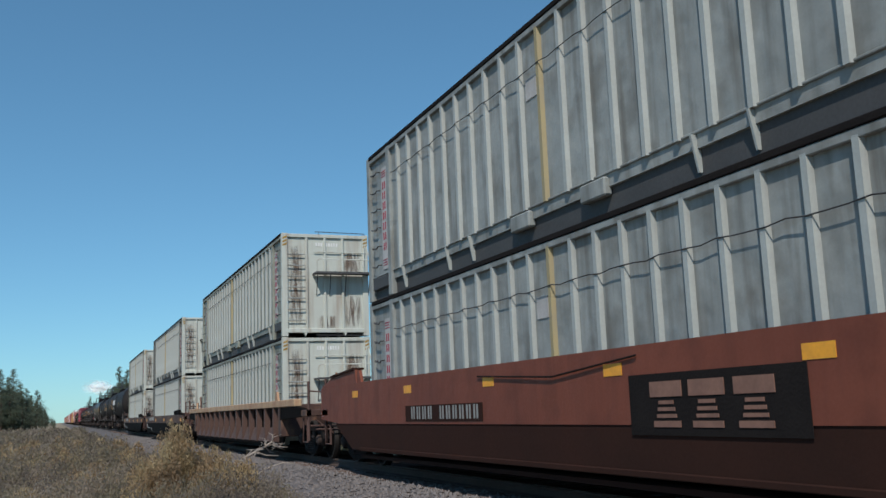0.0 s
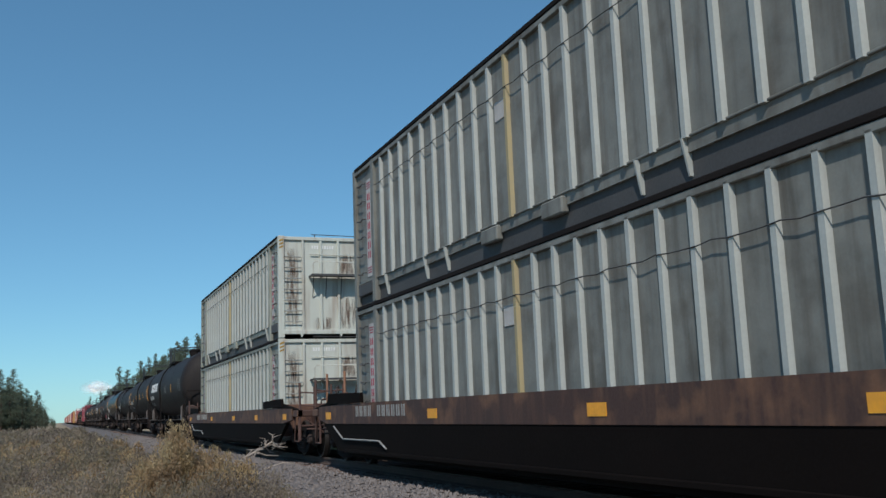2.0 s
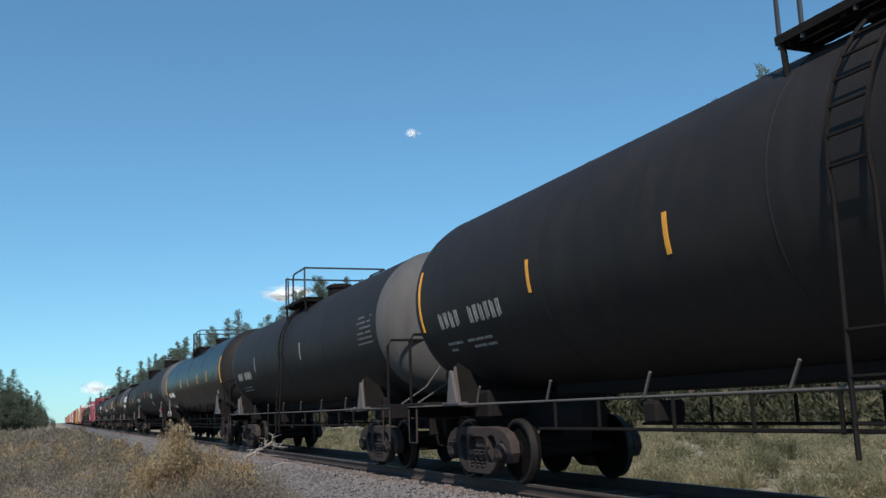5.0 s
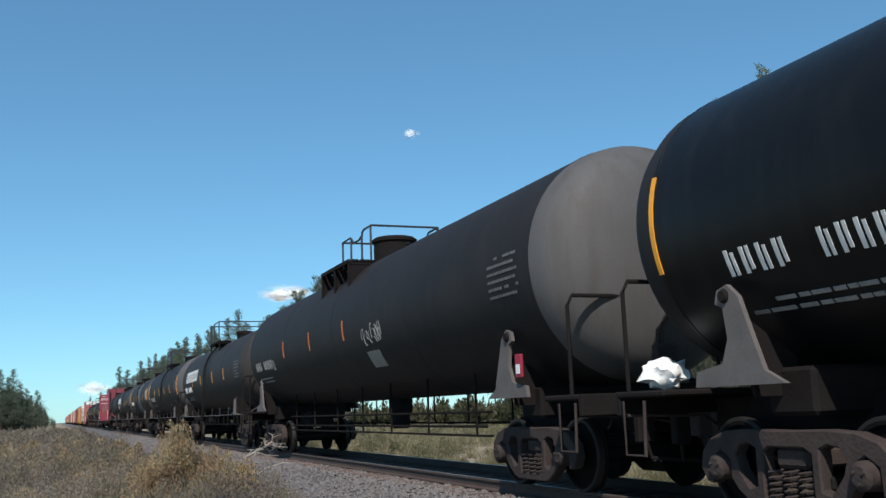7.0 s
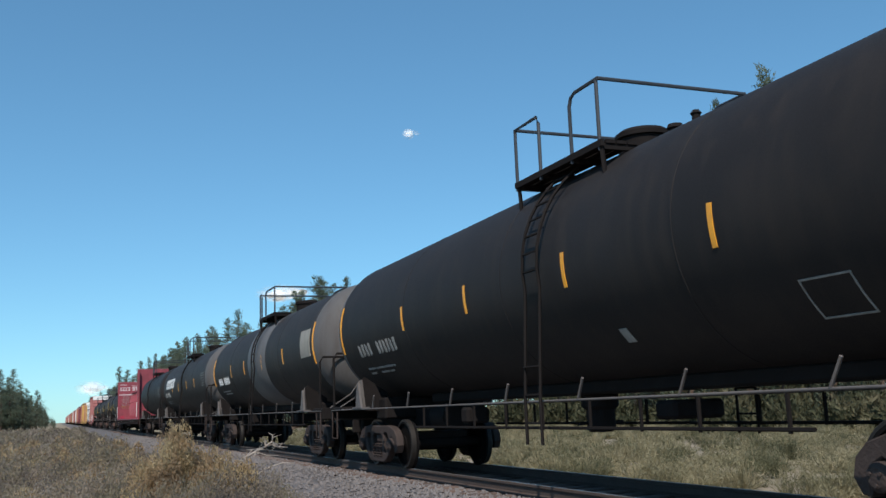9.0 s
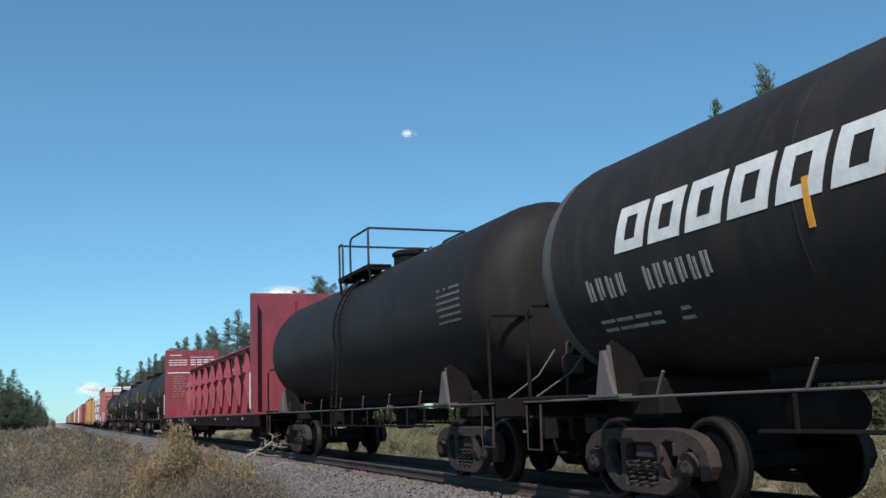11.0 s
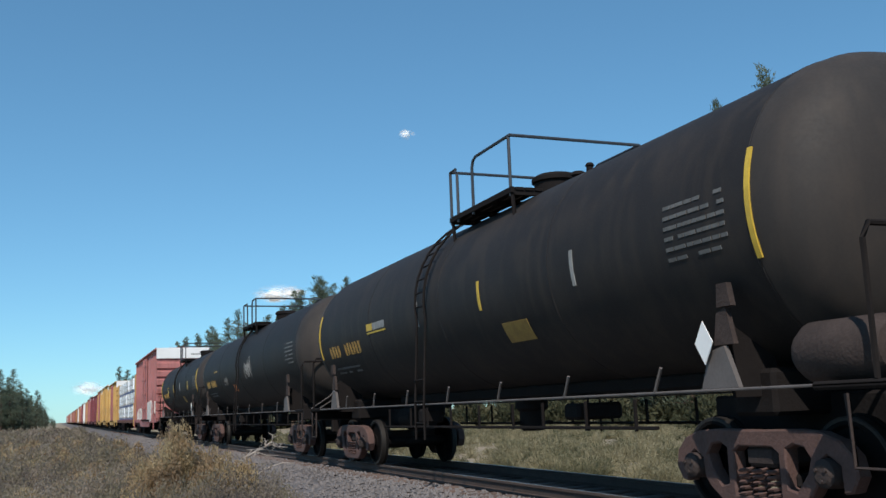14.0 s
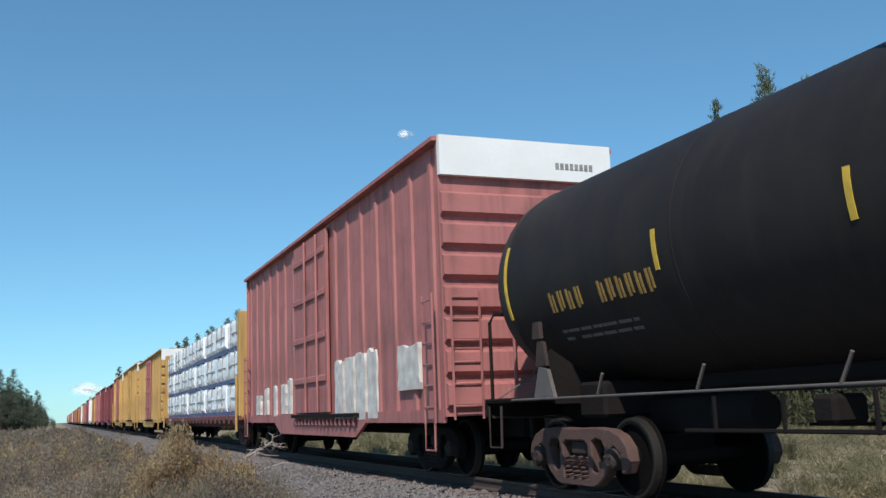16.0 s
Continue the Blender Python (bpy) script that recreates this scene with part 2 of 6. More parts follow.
GOLDBRUSH = leaf_material("golden_brush", [(0.20, 0.145, 0.095), (0.36, 0.255, 0.155), (0.42, 0.33, 0.19), (0.47, 0.35, 0.235)], thin=0.4, patch=1.6)
GRASS = leaf_material("green_gold_grass", [(0.07, 0.075, 0.04), (0.18, 0.168, 0.10), (0.34, 0.295, 0.185), (0.15, 0.155, 0.085)])
SHRUB = leaf_material("dark_undergrowth", [(0.03, 0.034, 0.02), (0.06, 0.065, 0.035), (0.11, 0.105, 0.06), (0.14, 0.12, 0.075)])


# ---- mesh tools ----
class G:
    """Collects faces of one mesh."""

    def __init__(self):
        self.v, self.f = [], []

    def add(self, verts, faces):
        k = len(self.v)
        self.v += [tuple(p) for p in verts]
        self.f += [tuple(i + k for i in q) for q in faces]
        return self

    def box(self, x0, x1, y0, y1, z0, z1, b=0.0):
        x0, x1, y0, y1, z0, z1 = min(x0, x1), max(x0, x1), min(y0, y1), max(y0, y1), min(z0, z1), max(z0, z1)
        if b <= 0:
            v = [(x, y, z) for x in (x0, x1) for y in (y0, y1) for z in (z0, z1)]
            return self.add(v, [(0, 1, 3, 2), (4, 6, 7, 5), (0, 4, 5, 1), (2, 3, 7, 6), (0, 2, 6, 4), (1, 5, 7, 3)])
        b = min(b, (x1 - x0) / 2.2, (y1 - y0) / 2.2, (z1 - z0) / 2.2)
        bm = bmesh.new()
        bmesh.ops.create_cube(bm, size=1, matrix=Matrix.LocRotScale(
            ((x0 + x1) / 2, (y0 + y1) / 2, (z0 + z1) / 2), None, (x1 - x0, y1 - y0, z1 - z0)))
        bmesh.ops.bevel(bm, geom=bm.edges[:], offset=b, segments=1, affect="EDGES")
        bm.verts.index_update()
        self.add([v.co[:] for v in bm.verts], [[v.index for v in q.verts] for q in bm.faces])
        bm.free()
        return self

    def tube(self, pts, r, n=6, r1=None):
        """A round bar along points."""
        pts = [Vector(p) for p in pts]
        k = len(self.v)
        up = Vector((0.123, 0.321, 0.94))
        for i, p in enumerate(pts):
            d = (pts[min(i + 1, len(pts) - 1)] - pts[max(i - 1, 0)]).normalized()
            a = d.cross(up)
            if a.length < 0.05:
                a = d.cross(Vector((1, 0, 0)))
            a.normalize()
            c = d.cross(a)
            rr = r if r1 is None else r + (r1 - r) * i / (len(pts) - 1)
            for j in range(n):
                w = 2 * math.pi * j / n
                self.v.append(tuple(p + a * (rr * math.cos(w)) + c * (rr * math.sin(w))))
        for i in range(len(pts) - 1):
            for j in range(n):
                q = (j + 1) % n
                self.f.append((k + i * n + j, k + i * n + q, k + (i + 1) * n + q, k + (i + 1) * n + j))
        self.f.append(tuple(k + j for j in reversed(range(n))))
        self.f.append(tuple(k + (len(pts) - 1) * n + j for j in range(n)))
        return self

    def prism(self, poly, axis, a0, a1):
        """A polygon (two other coordinates, in x-y-z order) pushed along an axis."""
        k, n = len(self.v), len(poly)
        for a in (a0, a1):
            for p, q in poly:
                self.v.append({"x": (a, p, q), "y": (p, a, q), "z": (p, q, a)}[axis])
        self.f.append(tuple(k + i for i in range(n)))
        self.f.append(tuple(k + n + i for i in reversed(range(n))))
        for i in range(n):
            j = (i + 1) % n
            self.f.append((k + i, k + n + i, k + n + j, k + j))
        return self

    def lathe(self, prof, centre, axis="y", n=24):
        """Turns (along, radius) pairs round an axis."""
        k = len(self.v)
        cx, cy, cz = centre
        for a, r in prof:
            for j in range(n):
                w = 2 * math.pi * j / n
                c, s = r * math.cos(w), r * math.sin(w)
                self.v.append({"y": (cx + c, cy + a, cz + s), "x": (cx + a, cy + c, cz + s), "z": (cx + c, cy + s, cz + a)}[axis])
        for i in range(len(prof) - 1):
            for j in range(n):
                q = (j + 1) % n
                self.f.append((k + i * n + j, k + i * n + q, k + (i + 1) * n + q, k + (i + 1) * n + j))
        self.f.append(tuple(k + j for j in reversed(range(n))))
        self.f.append(tuple(k + (len(prof) - 1) * n + j for j in range(n)))
        return self

    def mesh(self, name, mat, angle=35):
        me = bpy.data.meshes.new(name)
        me.from_pydata(self.v, [], self.f)
        bm = bmesh.new()
        bm.from_mesh(me)
        bmesh.ops.recalc_face_normals(bm, faces=bm.faces[:])
        bm.to_mesh(me)
        bm.free()
        me.materials.append(mat)
        if angle:
            me.shade_smooth()
            me.set_sharp_from_angle(angle=radians(angle))
        return me


def part(name, g, mat, parent, label="", angle=35, at=None):
    """One mesh object under a thing or a part. g: a G or a finished mesh."""
    me = g.mesh(name, mat, angle) if isinstance(g, G) else g
    ob = new(name, me)
    ob.parent = parent
    if at is not None:
        ob.matrix_basis = at
    if label:
        tagged(ob, label)
    if "lettering" in name or name in ("sign_blocks", "data_panel", "hazard_stripes", "owner_logo"):
        tagged(ob, kind="stuff")
    return ob


def thing(name, label, category, group="", kind=""):
    return tagged(new(name), label, category, group, kind)


def solid(name, g, mat, label, category="", group="", kind="", angle=35):
    return tagged(new(name, g.mesh(name, mat, angle)), label, category, group, kind)


# ---- ground and track ----
TRACK_X = 6.95


def ground_z(x, y):
    """Height of the land: a low embankment under the track, rough dry ground beside it."""
    d = abs(x - TRACK_X)
    base = -0.62 + 0.10 * noise.noise(Vector((x * 0.15, y * 0.15, 0))) + 0.05 * noise.noise(Vector((x * 0.6, y * 0.6, 3)))
    if d < 4.6:
        k = min(1, max(0, (4.6 - d) / 2.4))
        base = base * (1 - k) + (-0.80) * k
    return base


def ground():
    xs = np.concatenate([np.linspace(-1500, -60, 16), np.linspace(-50, 0, 34), np.linspace(0.6, 20, 40),
                         np.linspace(21, 60, 30), np.linspace(75, 1500, 16)])
    ys = np.concatenate([np.linspace(-1500, -40, 12), np.linspace(-30, 90, 110), np.linspace(95, 300, 60),
                         np.linspace(320, 3000, 30)])
    g = G()
    g.v = [(float(x), float(y), ground_z(float(x), float(y))) for y in ys for x in xs]
    n = len(xs)
    g.f = [(j * n + i, j * n + i + 1, (j + 1) * n + i + 1, (j + 1) * n + i) for j in range(len(ys) - 1) for i in range(n - 1)]
    return solid("ground", g, EARTH, "dry sandy ground with sparse grass", "ground", kind="structure", angle=180)


def ballast():
    """The stone bed: a crowned strip with rough surface, and loose stones on its near shoulder."""
    rnd = np.random.RandomState(4)
    g = G()
    prof = [(-4.2, -0.74), (-3.8, -0.63), (-3.4, -0.56), (-2.9, -0.45), (-2.4, -0.33), (-1.9, -0.24), (-1.5, -0.20), (-0.9, -0.205), (-0.5, -0.21),
            (0.5, -0.21), (0.9, -0.205), (1.5, -0.20), (2.0, -0.26), (2.6, -0.40), (3.2, -0.54), (3.8, -0.63), (4.3, -0.76)]
    ys = np.concatenate([np.arange(-20, 45, 0.35), np.arange(45, 160, 1.5), np.arange(160, 1500, 30)])
    for y in ys:
        for x, z in prof:
            g.v.append((TRACK_X + x + rnd.uniform(-0.05, 0.05), float(y), z + rnd.uniform(-0.025, 0.025)))
    n = len(prof)
    g.f = [(j * n + i, j * n + i + 1, (j + 1) * n + i + 1, (j + 1) * n + i) for j in range(len(ys) - 1) for i in range(n - 1)]
    solid("ballast_bed", g, BALLAST, "grey crushed stone track bed", "ballast", kind="structure", angle=180)
    s = G()
    px, pz = [p[0] for p in prof], [p[1] for p in prof]
    for _ in range(19000):
        y = 9 + 75 * rnd.rand() ** 1.7
        x = rnd.uniform(-4.0, -0.85)
        z = np.interp(x, px, pz)
        r = rnd.uniform(0.018, 0.045)
        j = rnd.uniform(0.6, 1.3, 6) * r
        w = rnd.uniform(0, 3.14)
        cw, sw = math.cos(w), math.sin(w)
        c = (TRACK_X + x, y, float(z) + r * 0.35)
        v = [(j[0], 0, 0), (-j[1], 0, 0), (0, j[2], 0), (0, -j[3], 0), (0, 0, j[4]), (0, 0, -j[5])]
        s.add([(c[0] + a * cw - b * sw, c[1] + a * sw + b * cw, c[2] + q) for a, b, q in v],
              [(0, 2, 4), (2, 1, 4), (1, 3, 4), (3, 0, 4), (2, 0, 5), (1, 2, 5), (3, 1, 5), (0, 3, 5)])
    me = bpy.data.meshes.new("ballast_stones")
    me.from_pydata(s.v, [], s.f)
    me.materials.append(STONE)
    tagged(new("ballast_stones", me), "loose grey crushed ballast stones beside the track", "stones", kind="stuff")


def track():
    prof = [(-0.07, -0.17), (0.07, -0.17), (0.07, -0.155), (0.012, -0.13), (0.012, -0.045), (0.036, -0.035), (0.036, -0.006),
            (0.028, 0.0), (-0.028, 0.0), (-0.036, -0.006), (-0.036, -0.035), (-0.012, -0.045), (-0.012, -0.13), (-0.07, -0.155)]
    line = thing("railway_track", "straight railway track on dark wooden ties", "railway track", kind="structure")
    for side in (-0.753, 0.753):
        part("rail", G().prism([(TRACK_X + side + p, q) for p, q in prof], "y", -60, 1500), RAIL_SIDE, line, "rusty steel rail")
        part("rail_head", G().box(TRACK_X + side - 0.024, TRACK_X + side + 0.024, -60, 1500, 0.0, 0.0015), RAILTOP, line,
             "polished running surface of the rail")
    tie = G().box(-1.3, 1.3, -0.115, 0.115, -0.33, -0.168, 0.012).mesh("tie", TIE)
    rnd = random.Random(9)
    for i in range(250):
        part("tie", tie, TIE, line, at=pose(TRACK_X + rnd.uniform(-0.05, 0.05), -6 + i * 0.52, rnd.uniform(-0.01, 0.004), 0, 0, rnd.uniform(-1, 1)))


# ---- vegetation ----
def tufts(name, mat, spots, label, category, seed, big=1.0, slim=0.13):
    """Brush or grass of thin stems with small leaves, as one mass. spots: x, y, radius, height, stems."""
    rnd = np.random.RandomState(seed)
    vs, n = [], 0
    for x, y, r, h, k in spots:
        z0 = ground_z(x, y)
        ang = rnd.uniform(0, 2 * np.pi, k)
        lean = np.sqrt(rnd.uniform(0, 1, k)) * r
        hh = h * (1 - 0.62 * (lean / r) ** 2) * rnd.uniform(0.45, 1.05, k)
        base = np.stack([x + 0.25 * lean * np.cos(ang), y + 0.25 * lean * np.sin(ang), np.full(k, z0 - 0.03)], 1)
        tip = np.stack([x + lean * np.cos(ang), y + lean * np.sin(ang), z0 + hh], 1)
        wide = rnd.uniform(0.003, 0.007, k)[:, None] * (1 + y / 60) * min(big, 1.0)
        side = np.stack([np.cos(ang + 1.2 + rnd.uniform(-1, 1, k)), np.sin(ang + 1.2), np.zeros(k)], 1) * wide
        vs.append(np.stack([base - side, base + side, tip + side * 0.3, tip - side * 0.3], 1).reshape(-1, 3))
        n += k
        m = k * 6
        pick = rnd.randint(0, k, m)
        f = rnd.uniform(0.25, 1.05, m)[:, None] ** 0.8
        c = base[pick] * (1 - f) + tip[pick] * f + rnd.normal(0, 0.03, (m, 3))
        size = rnd.uniform(0.025, 0.075, m)[:, None] * (1 + y / 70) * big
        a = rnd.normal(0, 0.5, (m, 3)) + (tip - base)[pick] / np.linalg.norm((tip - base)[pick], axis=1)[:, None]
        b = rnd.normal(0, 1, (m, 3))
        a /= np.linalg.norm(a, axis=1)[:, None]
        b /= np.linalg.norm(b, axis=1)[:, None]
        vs.append(np.stack([c - a * size, c + b * size * slim, c + a * size, c - b * size * slim], 1).reshape(-1, 3))
        n += m
    v = np.concatenate(vs)
    me = bpy.data.meshes.new(name)
    me.from_pydata(v.tolist(), [], np.arange(4 * n).reshape(n, 4).tolist())
    me.materials.append(mat)
    return tagged(new(name, me), label, category, kind="stuff")


def shrubs(name, mat, spots, label, seed, rate=4200, tall=1.0):
    """Low rounded bushes as one mass: fine leaves over lumpy domes, with bare twigs standing out. spots: x, y, radius, height."""
    rnd = np.random.RandomState(seed)
    vs = []
    for x, y, r, h in spots:
        z0 = ground_z(x, y)
        k = int(max(260, rate * (r / 0.5) ** 1.5 * min(1.3, (14 / y) ** 1.7)))
        d = rnd.normal(0, 1, (k, 3))
        d[:, 2] = np.abs(d[:, 2])
        d /= np.linalg.norm(d, axis=1)[:, None]
        lump = rnd.normal(0, 1, (9, 3))
        lump[:, 2] = np.abs(lump[:, 2])
        lump /= np.linalg.norm(lump, axis=1)[:, None]
        near = (d @ lump.T).max(1)
        depth = 1.06 - 0.6 * rnd.uniform(0, 1, k) ** 1.5
        reach = (0.55 + 0.5 * np.clip((near - 0.6) / 0.4, 0, 1)) * depth
        c = np.array([x, y, z0 - 0.05]) + d * reach[:, None] * np.array([r, r, h])
        a = d * 0.6 + rnd.normal(0, 0.6, (k, 3)) + np.array([0, 0, 0.5 * tall])
        a /= np.linalg.norm(a, axis=1)[:, None]
        b = np.cross(a, rnd.normal(0, 1, (k, 3)))
        b /= np.linalg.norm(b, axis=1)[:, None]
        size = rnd.uniform(0.010, 0.026, k)[:, None] * max(0.9, y / 14) ** 0.85 * (0.6 + 0.4 * tall)
        vs.append(np.stack([c - a * size, c + b * size * 0.34, c + a * size, c - b * size * 0.34], 1).reshape(-1, 3))
        m = 22
        e = c[rnd.randint(0, k, m)]
        root = np.tile(np.array([x, y, z0 - 0.05]), (m, 1)) + rnd.normal(0, 0.05, (m, 3))
        tip = e + (e - root) * rnd.uniform(0.02, 0.22, m)[:, None]
        w = np.cross(tip - root, rnd.normal(0, 1, (m, 3)))
        w *= 0.004 / np.linalg.norm(w, axis=1)[:, None]
        vs.append(np.stack([root - w, root + w, tip + w * 0.5, tip - w * 0.5], 1).reshape(-1, 3))
    v = np.concatenate(vs)
    n = len(v) // 4
    me = bpy.data.meshes.new(name)
    me.from_pydata(v.tolist(), [], np.arange(4 * n).reshape(n, 4).tolist())
    me.materials.append(mat)
    return tagged(new(name, me), label, "brush", kind="stuff")


def brush():
    rnd = random.Random(21)
    spots, gold = [], []
    while len(spots) < 560:
        y = 11 + 150 * rnd.random() ** 1.8
        x = rnd.uniform(-0.07 * y - 2, min(3.4, 0.21 * y))
        if x > 3.05 + 0.3 * noise.noise(Vector((y * 0.3, 1, 1))):
            continue
        r = rnd.uniform(0.35, 0.85)
        spots.append((x, y, r, rnd.uniform(0.40, 1.10) * (0.75 + 0.5 * r)))
    shrubs("sagebrush", SAGE, spots, "dry grey-tan sagebrush covering the ground", 1)
    # the tall bush: many upright plumes
    for _ in range(46):
        x = rnd.uniform(1.0, 2.75)
        h = max(0.7, 1.66 - 0.55 * abs(x - 1.7)) * rnd.uniform(0.6, 1.0)
        gold.append((x, rnd.uniform(14.3, 15.6), rnd.uniform(0.20, 0.36), h))
    gold += [(1.60, 15.0, 0.24, 1.74), (1.76, 15.1, 0.24, 1.64), (1.45, 15.0, 0.24, 1.52)]
    for _ in range(60):
        y = rnd.uniform(13, 60)
        gold.append((rnd.uniform(-0.05 * y, 2.6), y, rnd.uniform(0.3, 0.55), rnd.uniform(0.6, 1.0)))
    shrubs("golden_rabbitbrush", GOLDBRUSH, gold, "tall golden dry rabbitbrush", 2, 13000, 1.5)
    far = []
    for _ in range(900):
        x = 10.8 + 26 * rnd.random() ** 1.3
        y = rnd.uniform(4, 75)
        r = rnd.uniform(0.25, 0.7)
        far.append((x, y, r, rnd.uniform(0.3, 0.75), int(90 * r / 0.5)))
    low = []
    for _ in range(420):
        y = 15 + 330 * rnd.random() ** 1.5
        x = rnd.uniform(30, 44) if y < 110 else rnd.uniform(19, 34)
        low.append((x, y, rnd.uniform(0.9, 2.2), rnd.uniform(1.2, 3.2), 130))
    tufts("undergrowth", SHRUB, low, "dark shrubs and young pines under the forest edge", "shrubs", 6, 2.2, 0.4)
    tussocks = [(10.9 + 20 * rnd.random() ** 1.4, rnd.uniform(5, 70), rnd.uniform(0.3, 0.7), rnd.uniform(0.3, 0.75)) for _ in range(420)]
    shrubs("meadow_brush", GRASS, tussocks, "green-gold low brush beyond the track", 8, 2600)
    tufts("meadow_grass", GRASS, far, "green-gold grass and low brush beyond the track", "grass", 3)


def pine_meshes(seed, height, spread):
    """Trunk and crown of one pine: broad and thick below, thin and tufted at the top."""
    rnd = np.random.RandomState(seed)
    t = G()
    pts, r0 = [], 0.010 * height + 0.03

    def axis(f):
        return np.array([0.22 * math.sin(f * 3 + seed), 0.22 * math.cos(f * 2.2 + seed) - 0.2, f * height])
    for i in range(9):
        pts.append(tuple(axis(i / 8 * 0.98) - np.array([0, 0, 0.3])))
    t.tube(pts, r0, 8, 0.02)
    quads, low = [], 0.03 + 0.05 * rnd.rand()
    n_br = int(height * 10)
    lobe = rnd.uniform(0.7, 1.25, 12)
    for i in range(n_br):
        f = low + (1 - low) * ((i + rnd.rand()) / n_br) ** 0.92
        w = rnd.uniform(0, 2 * np.pi)
        shape = (1 - f) ** 0.85 * (0.75 + 0.25 * min(1, (f - low) / 0.15))
        ln = spread * shape * rnd.uniform(0.4, 1.15) * lobe[int(f * 11.9)] + 0.22
        rise = rnd.uniform(0.0, 0.75)
        d = np.array([np.cos(w), np.sin(w), rise])
        root = axis(f)
        if ln > 0.5:
            t.tube([root, root + d * ln * 0.9], 0.028 * (1 - f) + 0.012, 3, 0.006)
        k = int(14 + ln * 32)
        s = rnd.uniform(0.2, 1.0, k)[:, None]
        c = root + d * ln * s + rnd.normal(0, 0.09 + 0.06 * ln, (k, 3)) * np.array([1, 1, 0.8])
        a = d * 0.5 + rnd.normal(0, 0.45, (k, 3)) + np.array([0, 0, 0.85])
        a /= np.linalg.norm(a, axis=1)[:, None]
        b = np.cross(a, rnd.normal(0, 1, (k, 3)))
        b /= np.linalg.norm(b, axis=1)[:, None]
        size = rnd.uniform(0.07, 0.16, k)[:, None]
        quads.append(np.stack([c - a * size, c + b * size * 0.20, c + a * size * 1.2, c - b * size * 0.20], 1).reshape(-1, 3))
    v = np.concatenate(quads)
    me = bpy.data.meshes.new("crown")
    me.from_pydata(v.tolist(), [], np.arange(len(v)).reshape(-1, 4).tolist())
    me.materials.append(NEEDLE)
    return t.mesh("trunk", BARK), me


def pine(kind_meshes, x, y, scale, turn, group, full=1.0):
    tr = thing("pine_tree", "tall grey-green pine at the forest edge", "tree", group)
    part("trunk", kind_meshes[0], BARK, tr)
    part("crown", kind_meshes[1], NEEDLE, tr)
    tr.matrix_basis = Matrix.LocRotScale((x, y, ground_z(x, y)), Euler((0, 0, turn)), (scale * full, scale * full, scale))
    return tr


def forest():
    sizes = (17.5, 15.5, 18.5, 13.0, 9.0, 16.5)
    kinds = [pine_meshes(11 + i, h, s) for i, (h, s) in enumerate(zip(sizes, (3.0, 2.5, 2.3, 3.0, 2.8, 3.5)))]
    rnd = random.Random(5)
    # trees that stand out against the sky: x, y, height
    beside = ((37, 45.0, 19.5), (37.5, 42.2, 20.5), (39, 43.4, 20.2), (38, 39.4, 19.1), (40, 40.8, 18.4), (37, 35.8, 16.8), (39, 36.3, 15.4),
              (36, 49.1, 17.7), (38, 49.5, 17.5), (37, 52.3, 16.1), (36.5, 54.2, 15.5), (38, 58.5, 15.5), (37, 66.4, 14.2), (39, 72.7, 13.2), (40, 69.1, 12.3))
    along = ((38, 61.4, 12.0), (41, 49.0, 19.2), (42, 45.1, 17.4), (40, 50.7, 16.8), (43, 57.6, 17.4), (43, 42.9, 16.5), (23, 135.0, 16.4), (24, 148.5, 16.5),
             (23, 100.3, 14.8), (23, 86.8, 14.0), (24, 84.4, 13.9), (22, 171.3, 16.1), (23, 193.5, 17.3), (22, 202.2, 17.2), (23, 228.7, 17.6))
    away = ((21, 237.2, 16.8), (22, 270.0, 18.0), (21, 284.1, 18.0), (20, 372.7, 21.1), (20, 324.1, 17.6), (25, 164.7, 15.5), (25, 117.2, 13.7), (17, 606.7, 15.9), (19, 421.5, 14.8), (18, 469.7, 14.8),
            (-13.3, 260, 15.0), (-11.1, 270, 15.6), (-13.4, 290, 14.5), (-9.1, 300, 11.6), (-6.9, 330, 11.8), (-8.6, 340, 10.7), (-6.3, 380, 9.2), (-4.7, 480, 5.2), (-10.0, 280, 12.2))
    for n, (x, y, h) in enumerate(beside + along + away):
        k = (2, 0, 5, 1, 3)[n % 5]
        pine(kinds[k], x, y, h / sizes[k], rnd.uniform(0, 6.28), "pines behind the meadow" if x > 30 else "pines along the line", 1.0 if x > 30 else 1.35 if x > 0 else 1.7)
    for _ in range(60):
        y = rnd.uniform(24, 78)
        x = rnd.uniform(36, 58)
        k = rnd.choice((1, 3, 5, 4, 3, 4))
        top = (8.5 + 0.10 * (x - 36)) * rnd.uniform(0.8, 1.15) * (1.0 if y > 58 else 1.25)
        pine(kinds[k], x, y, top / sizes[k], rnd.uniform(0, 6.28), "pines behind the meadow")
    for _ in range(125):
        y = 110 + 530 * rnd.random() ** 1.3
        x = rnd.uniform(23, 31)
        k = rnd.choice((0, 5, 1, 3, 5))
        pine(kinds[k], x, y, (1.1 + (0.60 if y > 190 else 0.52) * x) * rnd.uniform(0.88, 1.12) / sizes[k], rnd.uniform(0, 6.28), "pines along the line", 1.4)
    # woods on the camera's side of the line, far off
    for _ in range(130):
        y = 262 + 330 * rnd.random() ** 1.3
        x = y * (-0.003 - 0.063 * rnd.random() ** 0.8)
        k = rnd.randrange(6)
        top = min(13.0, -x * 1.05 + 1.5) * rnd.uniform(0.65, 1.0)
        pine(kinds[k], x, y, top / sizes[k], rnd.uniform(0, 6.28), "pines across the clearing", 1.8)


